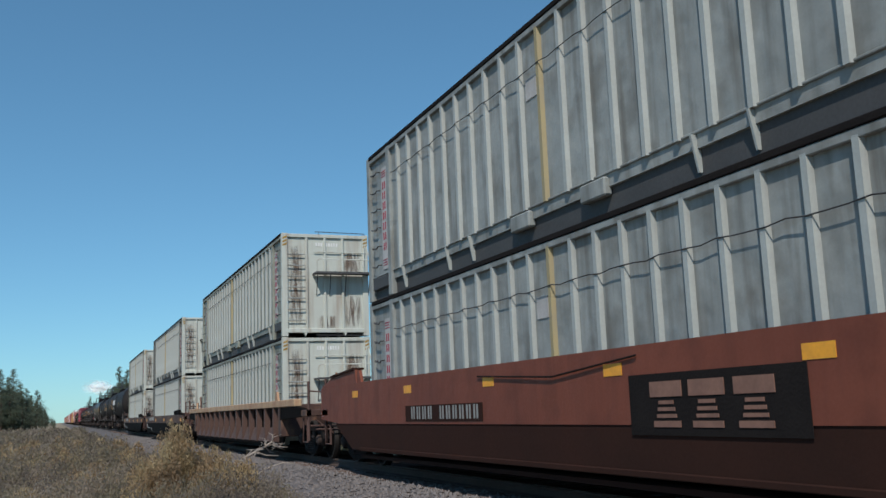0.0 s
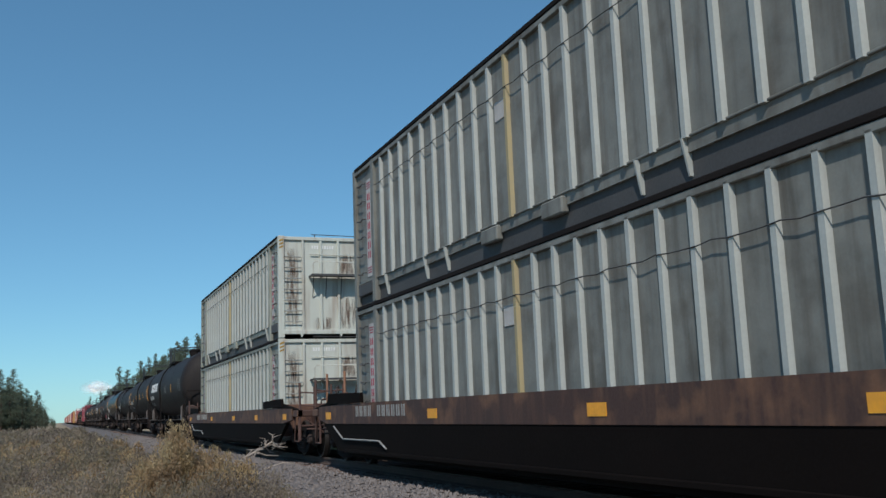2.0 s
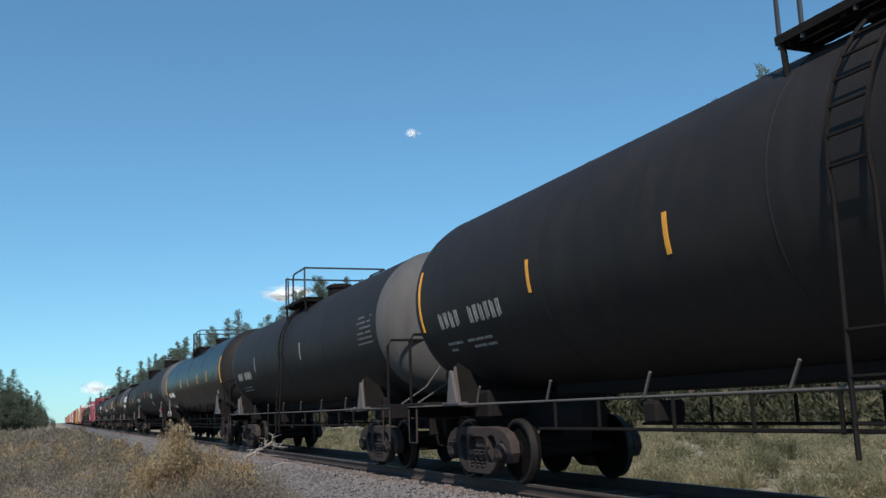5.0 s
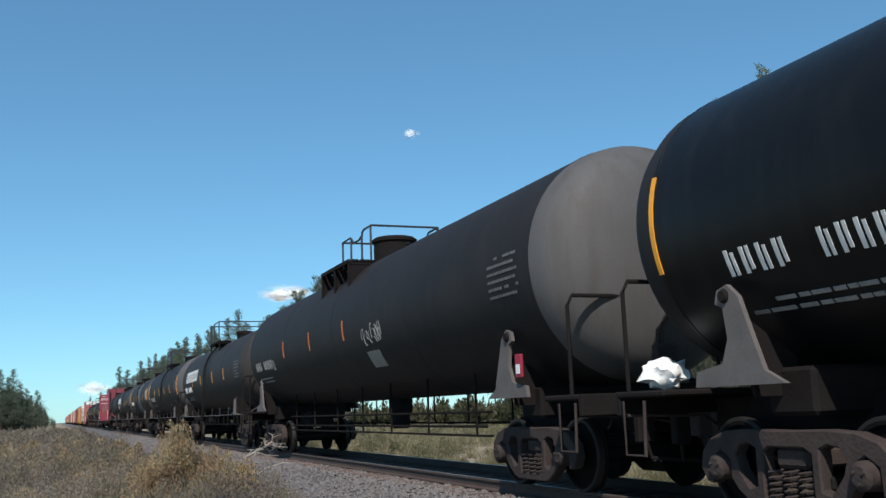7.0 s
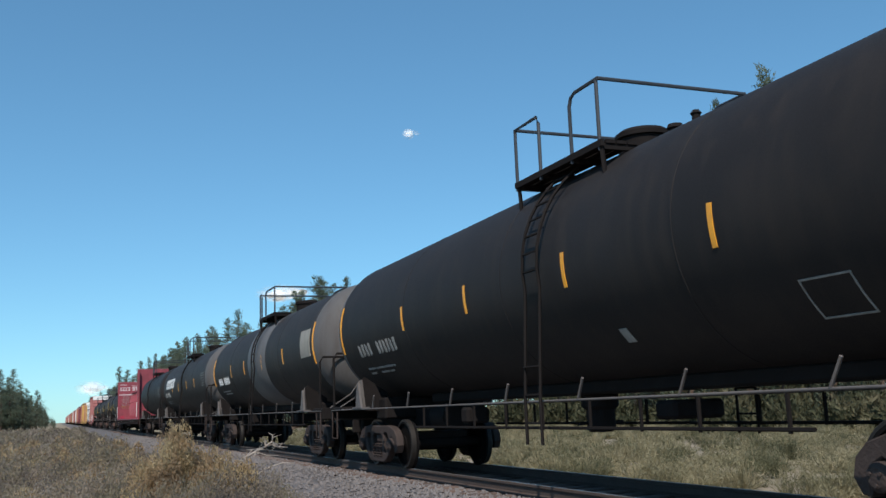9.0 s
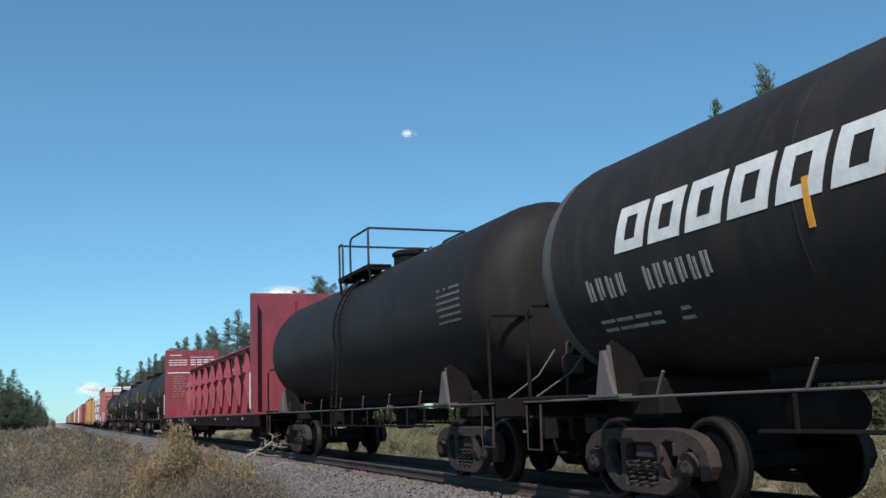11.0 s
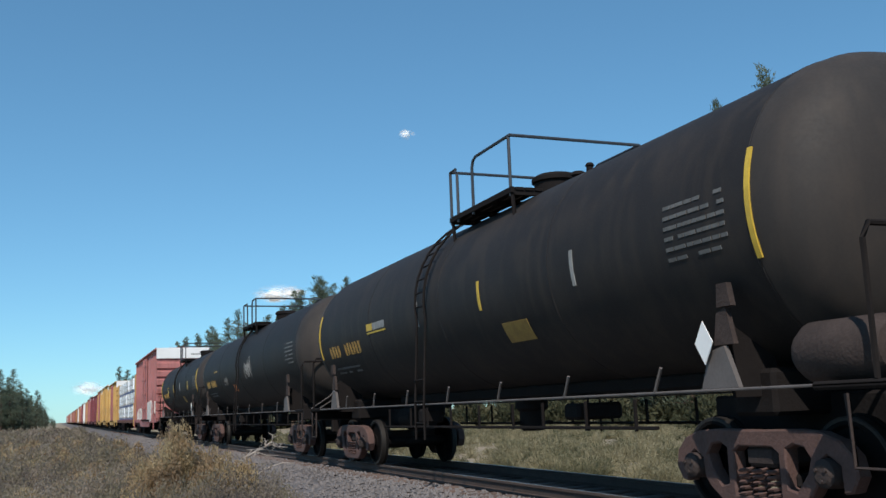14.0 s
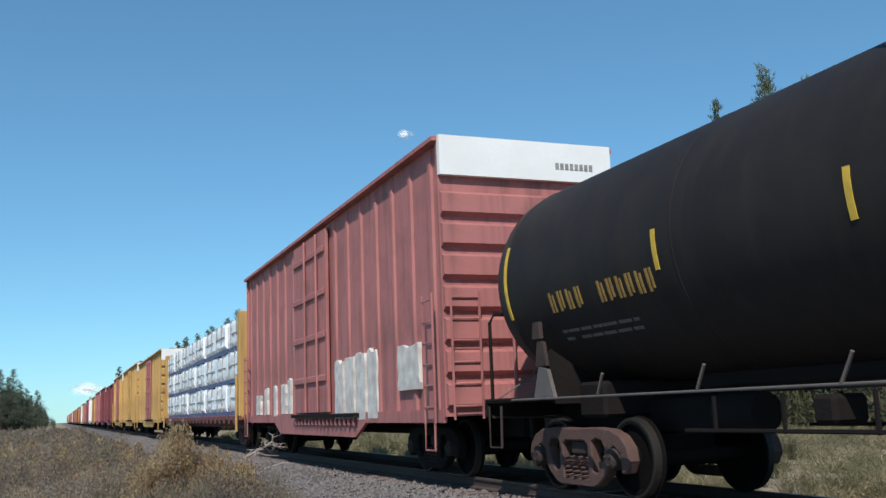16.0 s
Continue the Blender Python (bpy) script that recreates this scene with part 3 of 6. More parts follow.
def dead_branch():
    """A bleached dead shrub at the edge of the stones."""
    g = G()
    trunk = [(3.20, 18.9, -0.66), (3.30, 18.9, -0.48), (3.42, 18.9, -0.28), (3.53, 19, -0.06), (3.58, 19.05, 0.16), (3.70, 19, 0.30), (3.88, 18.95, 0.40), (4.06, 18.9, 0.49), (4.20, 18.9, 0.58)]
    g.tube(trunk, 0.034, 6, 0.016)
    rnd = random.Random(12)
    for k, (x, y, z) in enumerate(trunk[2:] + trunk[3:]):
        for _ in range(3):
            a, b, c = rnd.uniform(-0.12, 0.42), rnd.uniform(-0.3, 0.3), rnd.uniform(-0.30, 0.22)
            m = (x + a * 0.5 + rnd.uniform(-0.05, 0.05), y + b * 0.5, z + c * 0.7)
            e = (x + a, y + b, z + c * 0.8)
            g.tube([(x, y, z), m, e], 0.014, 4, 0.006)
            g.tube([m, (m[0] + rnd.uniform(-0.1, 0.2), m[1] + 0.1, m[2] + rnd.uniform(-0.12, 0.15))], 0.008, 4, 0.004)
    g.tube([(3.30, 18.9, -0.5), (3.1, 18.8, -0.40), (2.9, 18.6, -0.42), (2.62, 18.4, -0.52)], 0.022, 5, 0.012)
    g.tube([(3.62, 19.1, -0.5), (3.78, 19.1, -0.2), (4.05, 19.0, 0.05), (4.4, 18.9, 0.16), (4.62, 18.9, 0.14)], 0.020, 5, 0.008)
    g.tube([(3.78, 19.1, -0.2), (4.0, 19.1, -0.16), (4.3, 19.1, -0.22)], 0.014, 5, 0.006)
    g.v = [(x - 0.30, y, z) for x, y, z in g.v]
    solid("dead_branch", g, TWIG, "bleached bare dead branch rising from the ballast edge", "branch")


ground()
ballast()
track()
brush()
forest()
dead_branch()


# ---- running gear, shared by the cars ----
WHEEL_R = 0.455


def holed_plate(loops, thick, edge):
    """A plate in the y-z plane from an outline and its window loops, with softened edges."""
    bm = bmesh.new()
    edges = []
    for loop in loops:
        vs = [bm.verts.new((-thick / 2, p, q)) for p, q in loop]
        edges += [bm.edges.new((vs[k], vs[(k + 1) % len(vs)])) for k in range(len(vs))]
    bmesh.ops.triangle_fill(bm, use_beauty=True, use_dissolve=True, edges=edges)
    grown = bmesh.ops.extrude_face_region(bm, geom=bm.faces[:])
    bmesh.ops.translate(bm, vec=(thick, 0, 0), verts=[v for v in grown["geom"] if isinstance(v, bmesh.types.BMVert)])
    bmesh.ops.recalc_face_normals(bm, faces=bm.faces[:])
    turns = [e for e in bm.edges if len(e.link_faces) == 2 and e.calc_face_angle(0) > 1.2]
    bmesh.ops.bevel(bm, geom=turns, offset=edge, segments=1, affect="EDGES")
    bm.verts.index_update()
    g = G().add([v.co[:] for v in bm.verts], [[v.index for v in q.verts] for q in bm.faces])
    bm.free()
    return g


def make_running_gear():
    gear = {}
    w = G()
    prof = [(-0.07, 0.10), (-0.07, 0.14), (-0.045, 0.16), (-0.02, 0.36), (-0.065, 0.385), (-0.065, WHEEL_R - 0.01), (-0.055, WHEEL_R),
            (0.045, WHEEL_R + 0.003), (0.055, WHEEL_R + 0.025), (0.075, WHEEL_R + 0.025), (0.075, 0.40), (0.03, 0.37), (0.02, 0.16), (0.07, 0.14), (0.07, 0.10)]
    w.lathe(prof, (0, 0, 0), "x", 28)
    gear["wheel"] = w.mesh("wheel", WHEEL)
    rim = G().lathe([(-0.066, WHEEL_R - 0.035), (-0.066, WHEEL_R - 0.012), (-0.056, WHEEL_R + 0.002), (0.03, WHEEL_R + 0.005), (0.03, WHEEL_R - 0.03), (-0.066, WHEEL_R - 0.035)],
                    (0, 0, 0), "x", 28)
    rim.f = rim.f[:-2]
    gear["tread"] = rim.mesh("rim", TREAD)
    gear["axle"] = G().lathe([(-1.1, 0.06), (-0.85, 0.07), (-0.65, 0.09), (0.65, 0.09), (0.85, 0.07), (1.1, 0.06)], (0, 0, 0), "x", 12).mesh("axle", UNDER)
    # cast side frame: an arch over two axle boxes, with a spring pocket in the middle
    outer = [(-1.16, 0.36), (-1.20, 0.52), (-1.10, 0.66), (-0.80, 0.72), (-0.45, 0.80), (0.45, 0.80), (0.80, 0.72), (1.10, 0.66),
             (1.20, 0.52), (1.16, 0.36), (1.02, 0.30), (0.92, 0.42), (0.78, 0.44), (0.55, 0.24), (0.42, 0.16), (-0.42, 0.16), (-0.55, 0.24),
             (-0.78, 0.44), (-0.92, 0.42), (-1.02, 0.30)]
    half = [(0.0, 0.80), (0.50, 0.81), (0.82, 0.79), (1.04, 0.72), (1.17, 0.60), (1.21, 0.44), (1.13, 0.31), (1.03, 0.29), (1.02, 0.52), (0.89, 0.60), (0.77, 0.53), (0.76, 0.36), (0.68, 0.26), (0.52, 0.15), (0.40, 0.11), (0.0, 0.11)]
    rim_line = half + [(-p, q) for p, q in reversed(half[1:-1])]
    nest = [(-0.30, 0.21), (-0.30, 0.60), (-0.22, 0.65), (0.22, 0.65), (0.30, 0.60), (0.30, 0.21)]
    gap = [(0.40, 0.30), (0.40, 0.64), (0.50, 0.68), (0.62, 0.66), (0.69, 0.57), (0.64, 0.44), (0.50, 0.28)]
    s = holed_plate([rim_line, nest, gap, [(-p, q) for p, q in gap]], 0.15, 0.016)
    gear["sideframe"] = s.mesh("sideframe", FRAME)
    gear["sideframe_rusty"] = s.mesh("sideframe", RUSTY_FRAME)
    gear["sideframe_dark"] = s.mesh("sideframe", UNDER)
    b = G()
    b.lathe([(-0.13, 0.0), (-0.13, 0.08), (-0.10, 0.12), (0.10, 0.13)], (0, 0, 0), "x", 14)
    for k in range(3):
        w2 = k * 2.094 + 0.5
        b.lathe([(-0.145, 0.018), (-0.12, 0.018)], (0, 0.06 * math.cos(w2), 0.06 * math.sin(w2)), "x", 6)
    gear["bearing"] = b.mesh("bearing_cap", FRAME)
    gear["spring"] = G().tube([(0.07 * math.cos(i * 0.9), 0.07 * math.sin(i * 0.9), 0.20 + i * 0.0075) for i in range(36)], 0.016, 4)
    gear["spring_rusty"] = gear["spring"].mesh("spring", RUSTY_FRAME)
    gear["spring"] = gear["spring"].mesh("spring", FRAME)
    gear["bolster"] = G().box(-1.02, 1.02, -0.20, 0.20, 0.46, 0.66, 0.04).mesh("bolster", FRAME)
    gear["beam"] = G().box(-0.98, 0.98, -0.06, 0.06, 0.30, 0.42, 0.02).mesh("brake_beam", UNDER)
    c = G()
    c.box(-0.09, 0.09, -0.45, 0.75, 0.72, 0.92, 0.03)
    c.prism([(-0.10, -0.72), (0.12, -0.78), (0.17, -0.66), (0.05, -0.60), (0.03, -0.45), (0.16, -0.38), (0.13, -0.30), (-0.15, -0.30), (-0.17, -0.55)], "z", 0.68, 0.97)
    c.tube([(0.2, 0.1, 0.9), (0.22, -0.3, 0.62), (0.1, -0.65, 0.42)], 0.03, 6)
    gear["coupler"] = c.mesh("coupler", FRAME)
    ft = G()
    for sgn in (-1, 1):
        ft.prism([(a, b) for a, b in outer], "x", sgn * 0.92, sgn * 1.08)
        for a in (-0.89, 0.89):
            ft.lathe([(-0.06, WHEEL_R), (0.06, WHEEL_R + 0.02)], (sgn * 0.765, a, WHEEL_R), "x", 14)
    gear["far_truck"] = ft.mesh("truck", UNDER)
    return gear


GEAR = make_running_gear()


def truck(car, y, rusty=False, dark=False):
    t = part("truck", GEAR["bolster"], FRAME, car, at=pose(0, y, 0))
    for s in (-1, 1):
        part("sideframe", GEAR["sideframe_dark" if dark else "sideframe_rusty" if rusty else "sideframe"], FRAME, t, at=pose(s * 1.0, 0, 0))
        for a in (-0.19, 0.0, 0.19):
            part("spring", GEAR["spring_rusty" if rusty else "spring"], FRAME, t, at=pose(s * 1.02, a, 0))
    for a in (-0.89, 0.89):
        part("axle", GEAR["axle"], UNDER, t, at=pose(0, a, WHEEL_R))
        part("brake_beam", GEAR["beam"], UNDER, t, at=pose(0, a * 0.42, 0))
        for s in (-1, 1):
            part("wheel", GEAR["wheel"], WHEEL, t, at=pose(s * 0.765, a, WHEEL_R, 0, 0, 180 if s > 0 else 0))
            part("rim", GEAR["tread"], TREAD, t, at=pose(s * 0.765, a, WHEEL_R, 0, 0, 180 if s > 0 else 0))
            part("bearing_cap", GEAR["bearing"], FRAME, t, at=pose(s * 1.03, a, WHEEL_R, 0, 0, 180 if s > 0 else 0))
    return t


def couplers(car, L):
    part("coupler", GEAR["coupler"], FRAME, car, at=pose(0, 0.72, 0))
    part("coupler", GEAR["coupler"], FRAME, car, at=pose(0, L - 0.72, 0, 0, 0, 180))


# ---- markings on flat sides and on round shells ----
def flat_marks(rects, x, y_right, z, depth=0.006):
    """Bars on a flat near side. rects: (s, t, w, h) from the right-hand lower corner of the sign; s runs along the car."""
    g = G()
    for s, t, w, h in rects:
        g.box(x - depth, x + 0.002, y_right - s - w, y_right - s, z + t, z + t + h)
    return g


def shell_sheet(g, polys, r, zc, y0, z0, off=0.006):
    """Strips (s, t) wrapped on the near side of a round shell; s runs towards the car's front, t up along the shell from height z0."""
    a0 = math.asin(max(-0.98, min(0.98, (z0 - zc) / r)))
    for poly in polys:
        n = len(poly) // 2
        pairs = list(zip(poly[:n], reversed(poly[n:])))
        v = []
        for p, q in pairs:
            for s, t in (p, q):
                a = a0 + t / r
                for rr in (r - 0.01, r + off):
                    v.append((-rr * math.cos(a), y0 - s, zc + rr * math.sin(a)))
        faces = []
        for i in range(n - 1):
            k = 4 * i
            faces += [(k + 1, k + 3, k + 7, k + 5), (k, k + 1, k + 5, k + 4), (k + 3, k + 2, k + 6, k + 7)]
        faces += [(0, 2, 3, 1), (4 * n - 4, 4 * n - 3, 4 * n - 1, 4 * n - 2)]
        g.add(v, faces)
    return g


def rect(s, t, w, h, slant=0.0):
    k = max(1, int(h / 0.09))
    left = [(s + slant * (h * i / k) / max(h, 1e-6), t + h * i / k) for i in range(k + 1)]
    right = [(p + w, q) for p, q in reversed(left)]
    return left + right


def bars(n, w, h, gap=0.35, hollow=False, slant=0.0, seed=0):
    """A row of plain letter-sized bars."""
    rnd = random.Random(seed)
    out, s = [], 0.0
    for i in range(n):
        if not hollow:
            out += [rect(s, 0, w * 0.40, h, slant), rect(s + w * 0.68, h * (0.12 if i % 2 else 0), w * 0.32, h * 0.88, slant)]
        elif hollow:
            st = w * 0.28
            out += [rect(s, 0, st, h, slant), rect(s + w - st, 0, st, h, slant)]
            if rnd.random() < 0.8:
                out.append(rect(s + st + slant * 0.82, h * 0.80, w - 2 * st, h * 0.2, slant * 0.2))
            if rnd.random() < 0.6:
                out.append(rect(s + st, 0, w - 2 * st, h * 0.2, slant * 0.2))
        else:
            out.append(rect(s, 0, w, h, slant))
        s += w * (1 + gap)
    return out


def paragraph(w, h, lines, seed=0):
    rnd = random.Random(seed)
    out, lh = [], h / lines
    for i in range(lines):
        s = 0.0
        while s < w * 0.95:
            ww = min(rnd.uniform(0.06, 0.22) * w, w - s)
            if rnd.random() < 0.88:
                out.append(rect(s, i * lh, ww * 0.85, lh * 0.36))
            s += ww
    return out


# ---- tank cars ----
def stirrup(g, x, y, z, s=1):
    g.tube([(x, y - 0.2, z), (x + 0.0, y - 0.17, z - 0.55), (x, y + 0.17, z - 0.55), (x, y + 0.2, z)], 0.02, 5)


def bulge(w):
    """How far a head stands out where its radius is the cosine of w, fuller than a half ellipse."""
    return (1 - math.cos(w) ** 2.6) ** (1 / 2.6)


def tank_car(L, label, r=1.42, shift=0.0, paint=TANK, strip_at=(4.8, 7.6, 10.9, 13.6), style="sill", marks=None, head=TANK, mid_band=None, ladder=True, rusty=False, strips=YELLOW, bright=(0, 1, 2, 3), end_stripes=False, marks_in=0.75, marks_z=-0.52, base=1.33, sill_z=1.10, drop=0.06, ladder_at=None,
             panel=DIMLINE, board=None, tall=False, rails="short", bogie=2.45, inset=0.50, tail=0.50, band_at=None, bag=False, lamp=False, logo=None, head_x=0.0, hatch=(0.33, 0.0, -0.25), reservoir=False, brake_wheel=False, placard=0.0, logo_in=1.45, seed=0, extra=()):
    """A black tank car; its front coupler is at y = 0, its rear one at y = L, and the rails' top at z = 0."""
    rnd = random.Random(seed)
    car = thing("tank_car", label, "tank car", "tank cars of the freight train")
    zc = base + r
    y0, y1 = inset, L - tail
    dome = 0.80
    mid = L / 2
    sill = style == "sill"

    # cylindrical shell with weld seams, and the two dished heads
    sh = G()
    prof = [(y0 + dome, r), ((y0 + y1) / 2, r), (y1 - dome, r)]
    sh.lathe(prof, (0, 0, zc), "y", 56)
    shell = part("shell", sh, paint, car, "cylindrical black tank shell", angle=80)
    f = G().lathe([(y0 + dome * (1 - bulge(w)), max(0.02, r * math.cos(w))) for w in [math.pi / 2 * (10 - i) / 10 for i in range(11)]], (0, 0, zc), "y", 56)
    part("tank_head", f, head, shell, "dished tank head")
    f = G().lathe([(y1 - dome * (1 - bulge(w)), max(0.02, r * math.cos(w))) for w in [math.pi / 2 * i / 10 for i in range(11)]], (0, 0, zc), "y", 56)
    part("tank_head", f, head, shell, "dished tank head")
    for i in range(5):
        ya = y0 + dome + 0.03 + (y1 - y0 - 2 * dome - 0.06) * i / 4
        part("weld_seam", G().lathe([(-0.02, r - 0.002), (-0.01, r + 0.005), (0.01, r + 0.005), (0.02, r - 0.002)], (0, ya, zc), "y", 56), paint, shell, angle=80)
    if mid_band:
        part("band", G().lathe([(band_at[0], r + 0.001), (band_at[0] + 0.01, r + 0.008), (band_at[1] - 0.01, r + 0.008), (band_at[1], r + 0.001)], (0, 0, zc), "y", 56),
             mid_band, shell, "pale grey band round the tank")
    # manway, valve housing and platform on top
    top = zc + r
    hr, hz, hy = hatch
    part("manway", G().lathe([(top - 0.15, hr), (top + hz + 0.24, hr), (top + hz + 0.25, hr + 0.04), (top + hz + 0.31, hr + 0.04), (top + hz + 0.36, hr - 0.03), (top + hz + 0.38, 0.1)],
                             (0.1, mid + shift + hy, 0), "z", 24), UNDER, car, "round black manway cover")
    part("valve", G().lathe([(top - 0.1, 0.08), (top + 0.18, 0.08), (top + 0.20, 0.11), (top + 0.25, 0.09)], (0.1, mid + shift - 0.95, 0), "z", 10), UNDER, car)
    part("valve", G().lathe([(top - 0.1, 0.05), (top + 0.12, 0.05), (top + 0.14, 0.07), (top + 0.18, 0.04)], (-0.15, mid + shift - 1.7, 0), "z", 10), UNDER, car)
    pm = mid + shift
    top -= drop
    wide = rails == "deck"
    px = 1.32 if wide else 1.12
    plat = part("platform", G().box(-px, 0.05 - px, pm - 1.15, pm + 1.15, top - 0.10, top - 0.02), UNDER, car, "black grated platform")
    part("platform_edge", G().box(px - 0.05, px, pm - 1.15, pm + 1.15, top - 0.10, top - 0.02), UNDER, plat)
    slat = G().box(-0.065, 0.065, pm - 1.15, pm + 1.15, top - 0.06, top - 0.02).mesh("slat", UNDER)
    for xa in (-0.98, -0.83, -0.68, 0.55, 0.70, 0.85, 1.0) + ((-1.15, 1.16) if wide else ()):
        part("slat", slat, UNDER, plat, at=pose(xa, 0, 0))
    bar = G().box(0.05 - px, px - 0.05, -0.03, 0.03, top - 0.13, top - 0.06).mesh("cross_bar", UNDER)
    for ya in (pm - 1.1, pm - 0.4, pm + 0.4, pm + 1.1):
        part("cross_bar", bar, UNDER, plat, at=pose(0, ya, 0))

    def shell_top(x):
        return zc + math.sqrt(r * r - x * x)
    if not wide:
        for xs in (-1.08, 1.08):
            for ya in (pm - 1.1, pm + 1.1):
                part("bracket", G().tube([(xs, ya, top - 0.1), (xs * 0.98, ya, shell_top(1.06) - 0.02)], 0.03, 5), UNDER, car)
    if style == "stub":
        xo = px - 0.02
        for ya in (pm - 1.1, pm, pm + 1.1):
            part("bracket_plate", G().prism([(-xo, top - 0.1), (-0.5, top - 0.1), (0.22 - xo, shell_top(xo - 0.22) - 0.01), (0.05 - xo, shell_top(xo - 0.05) - 0.03), (-xo, shell_top(xo) - 0.06)], "y", ya - 0.02, ya + 0.02), UNDER, plat, "solid plate bracket")
            part("bracket_flange", G().box(-xo - 0.01, 0.012 - xo, ya - 0.05, ya + 0.05, shell_top(xo) - 0.12, top - 0.11), UNDER, plat)
    pt = 0.024
    zt, zr = top - 0.04, top + 0.74
    rx = 0.78 if wide else 1.09
    for xs in (-rx, rx):
        fore, aft = (-0.24, 0.84) if rails == "short" else (0.42, 0.42)
        part("platform_railing", G().tube([(xs, pm - fore, zt - 0.1), (xs, pm - fore, zr - 0.14), (xs, pm - fore - 0.05, zr - 0.04), (xs, pm - fore - 0.15, zr), (xs, pm - 1.12, zr)], pt, 6), RAILING, car, "dark pipe railing round the platform")
        part("platform_railing", G().tube([(xs, pm + aft, zt - 0.1), (xs, pm + aft, zr - 0.10), (xs, pm + aft + 0.06, zr), (xs, pm + 1.12, zr), (xs, pm + 1.12, zt - 0.1)], pt, 6), RAILING, car, "dark pipe railing round the platform")
        if wide:
            part("platform_railing", G().tube([(xs, pm + aft, zr - 0.02), (xs, pm + 0.2, zr - 0.16), (xs, pm - 0.2, zr - 0.17), (xs, pm - fore - 0.02, zr - 0.1)], pt, 6), RAILING, car, "sagging pipe between the hoops")
        part("railing_post", G().tube([(xs, pm - 1.08, zt - 0.1), (xs, pm - 1.08, zr)], pt, 6), RAILING, car)
    for ya in (pm - 1.12, pm + 1.12):
        part("platform_railing", G().tube([(-rx, ya, zr), (rx, ya, zr)], pt, 6), RAILING, car, "dark pipe railing round the platform")
    part("railing_post", G().tube([(rx, pm - 1.12, zt), (rx, pm - 1.12, zr)], pt, 6), RAILING, car)

    # ladder down the near and the far side
    def shell_xz(a, off):
        return -(r + off) * math.cos(a), zc + (r + off) * math.sin(a)
    if ladder_at is None:
        ladder_at = mid + shift
    if ladder:
        for sgn in (-1, 1):
            rails, rungs = [], []
            for yl in (ladder_at - 0.2, ladder_at + 0.2):
                pts = []
                for i in range(9):
                    x, z = shell_xz(radians(62 - i * 72 / 8), 0.10)
                    pts.append((-sgn * x, yl, z))
                rails.append(G().tube(pts + [(sgn * 1.60, yl, 1.15), (sgn * 1.60, yl, 0.62)], 0.022, 5))
            for i in range(11):
                x, z = shell_xz(radians(58 - i * 68 / 8), 0.10) if i < 8 else (-1.60, 1.9 - (i - 7) * 0.34)
                rungs.append(G().tube([(sgn * abs(x), ladder_at - 0.2, z), (sgn * abs(x), ladder_at + 0.2, z)], 0.014, 5))
            lad = part("ladder", rails[0], UNDER, car, "narrow steel ladder")
            part("ladder_rail", rails[1], UNDER, lad)
            if sgn < 0:
                for g in rungs:
                    part("rung", g, UNDER, lad)
            else:
                far_rungs = G()
                for g in rungs:
                    far_rungs.add(g.v, g.f)
                part("far_rung", far_rungs, UNDER, lad)
    # underframe
    if sill:
        for sgn in (-1, 1):
            part("side_sill", G().box(sgn * 1.40, sgn * 1.46, 0.45, L - 0.45, sill_z + 0.026, sill_z + 0.052, 0.008), PIPE, car, "thin dusty side sill")
            n = 7
            for i in range(n):
                ya = 3.4 + (L - 6.8) * i / (n - 1)
                part("strut", G().tube([(sgn * 1.45, ya, sill_z + 0.05), (sgn * 1.47, ya - 0.16, sill_z + 0.28)], 0.018, 5), PIPE, car)
    part("centre_sill", G().box(-0.36, 0.36, 0.6, 3.9, 0.72, 1.12, 0.03), UNDER, car)
    part("centre_sill", G().box(-0.36, 0.36, L - 3.9, L - 0.6, 0.72, 1.12, 0.03), UNDER, car)
    if sill:
        part("belly_sill", G().box(-0.4, 0.4, 3.8, L - 3.8, base - 0.12, base + 0.06, 0.03), UNDER, car, "deep black sill under the tank")
    for k, (ya, s) in enumerate(((0.0, 1), (L, -1))):
        def Y(v):
            return ya + s * v
        # end deck with its front plate
        part("end_platform", G().box(-1.46, 1.46, Y(0.40), Y(1.25), 1.13, 1.20, 0.02).box(-1.45, 1.45, Y(0.36), Y(0.44), 0.95, 1.20, 0.01), UNDER, car, "grimy end deck")
        lean = bogie - 2.45 if k else 0.0

        def W(v):
            return ya + s * (v + lean)
        # saddle that carries the tank on the sill
        for sgn in (-1, 1):
            web = G().prism([(sgn * 0.8, 1.1), (sgn * 1.30, 1.1), (sgn * 1.36, 1.70), (sgn * 1.30, 1.78), (sgn * 0.8, 1.45)], "y", W(2.37), W(2.40))
            sdl = part("saddle", web, UNDER, car, "dark plate that carries the tank")
            xa, xb = sgn * 1.385, sgn * 1.435
            zs = sill_z + 0.055
            if not sill:
                part("saddle_plate", G().prism([(W(1.75), 1.20), (W(2.95), 1.20), (W(2.70), 1.32), (W(2.58), 1.62), (W(2.44), 1.98), (W(2.30), 2.10), (W(2.16), 2.06), (W(2.12), 1.94), (W(2.22), 1.90), (W(2.26), 1.62), (W(2.16), 1.40), (W(1.78), 1.34)], "x", xa, xb), PIPE, sdl, "grey curved crane-shaped gusset")
                part("saddle_pin", G().lathe([(-0.03, 0.05), (0.0, 0.07), (0.03, 0.05)], (sgn * 1.44, W(2.26), 2.00), "x", 12), UNDER, sdl)
            elif tall:
                part("saddle_plate", G().prism([(W(2.14), zs), (W(2.66), zs), (W(2.52), 1.52), (W(2.30), 1.56)], "x", xa, xb), PIPE, sdl, "dusty grey tapered gusset")
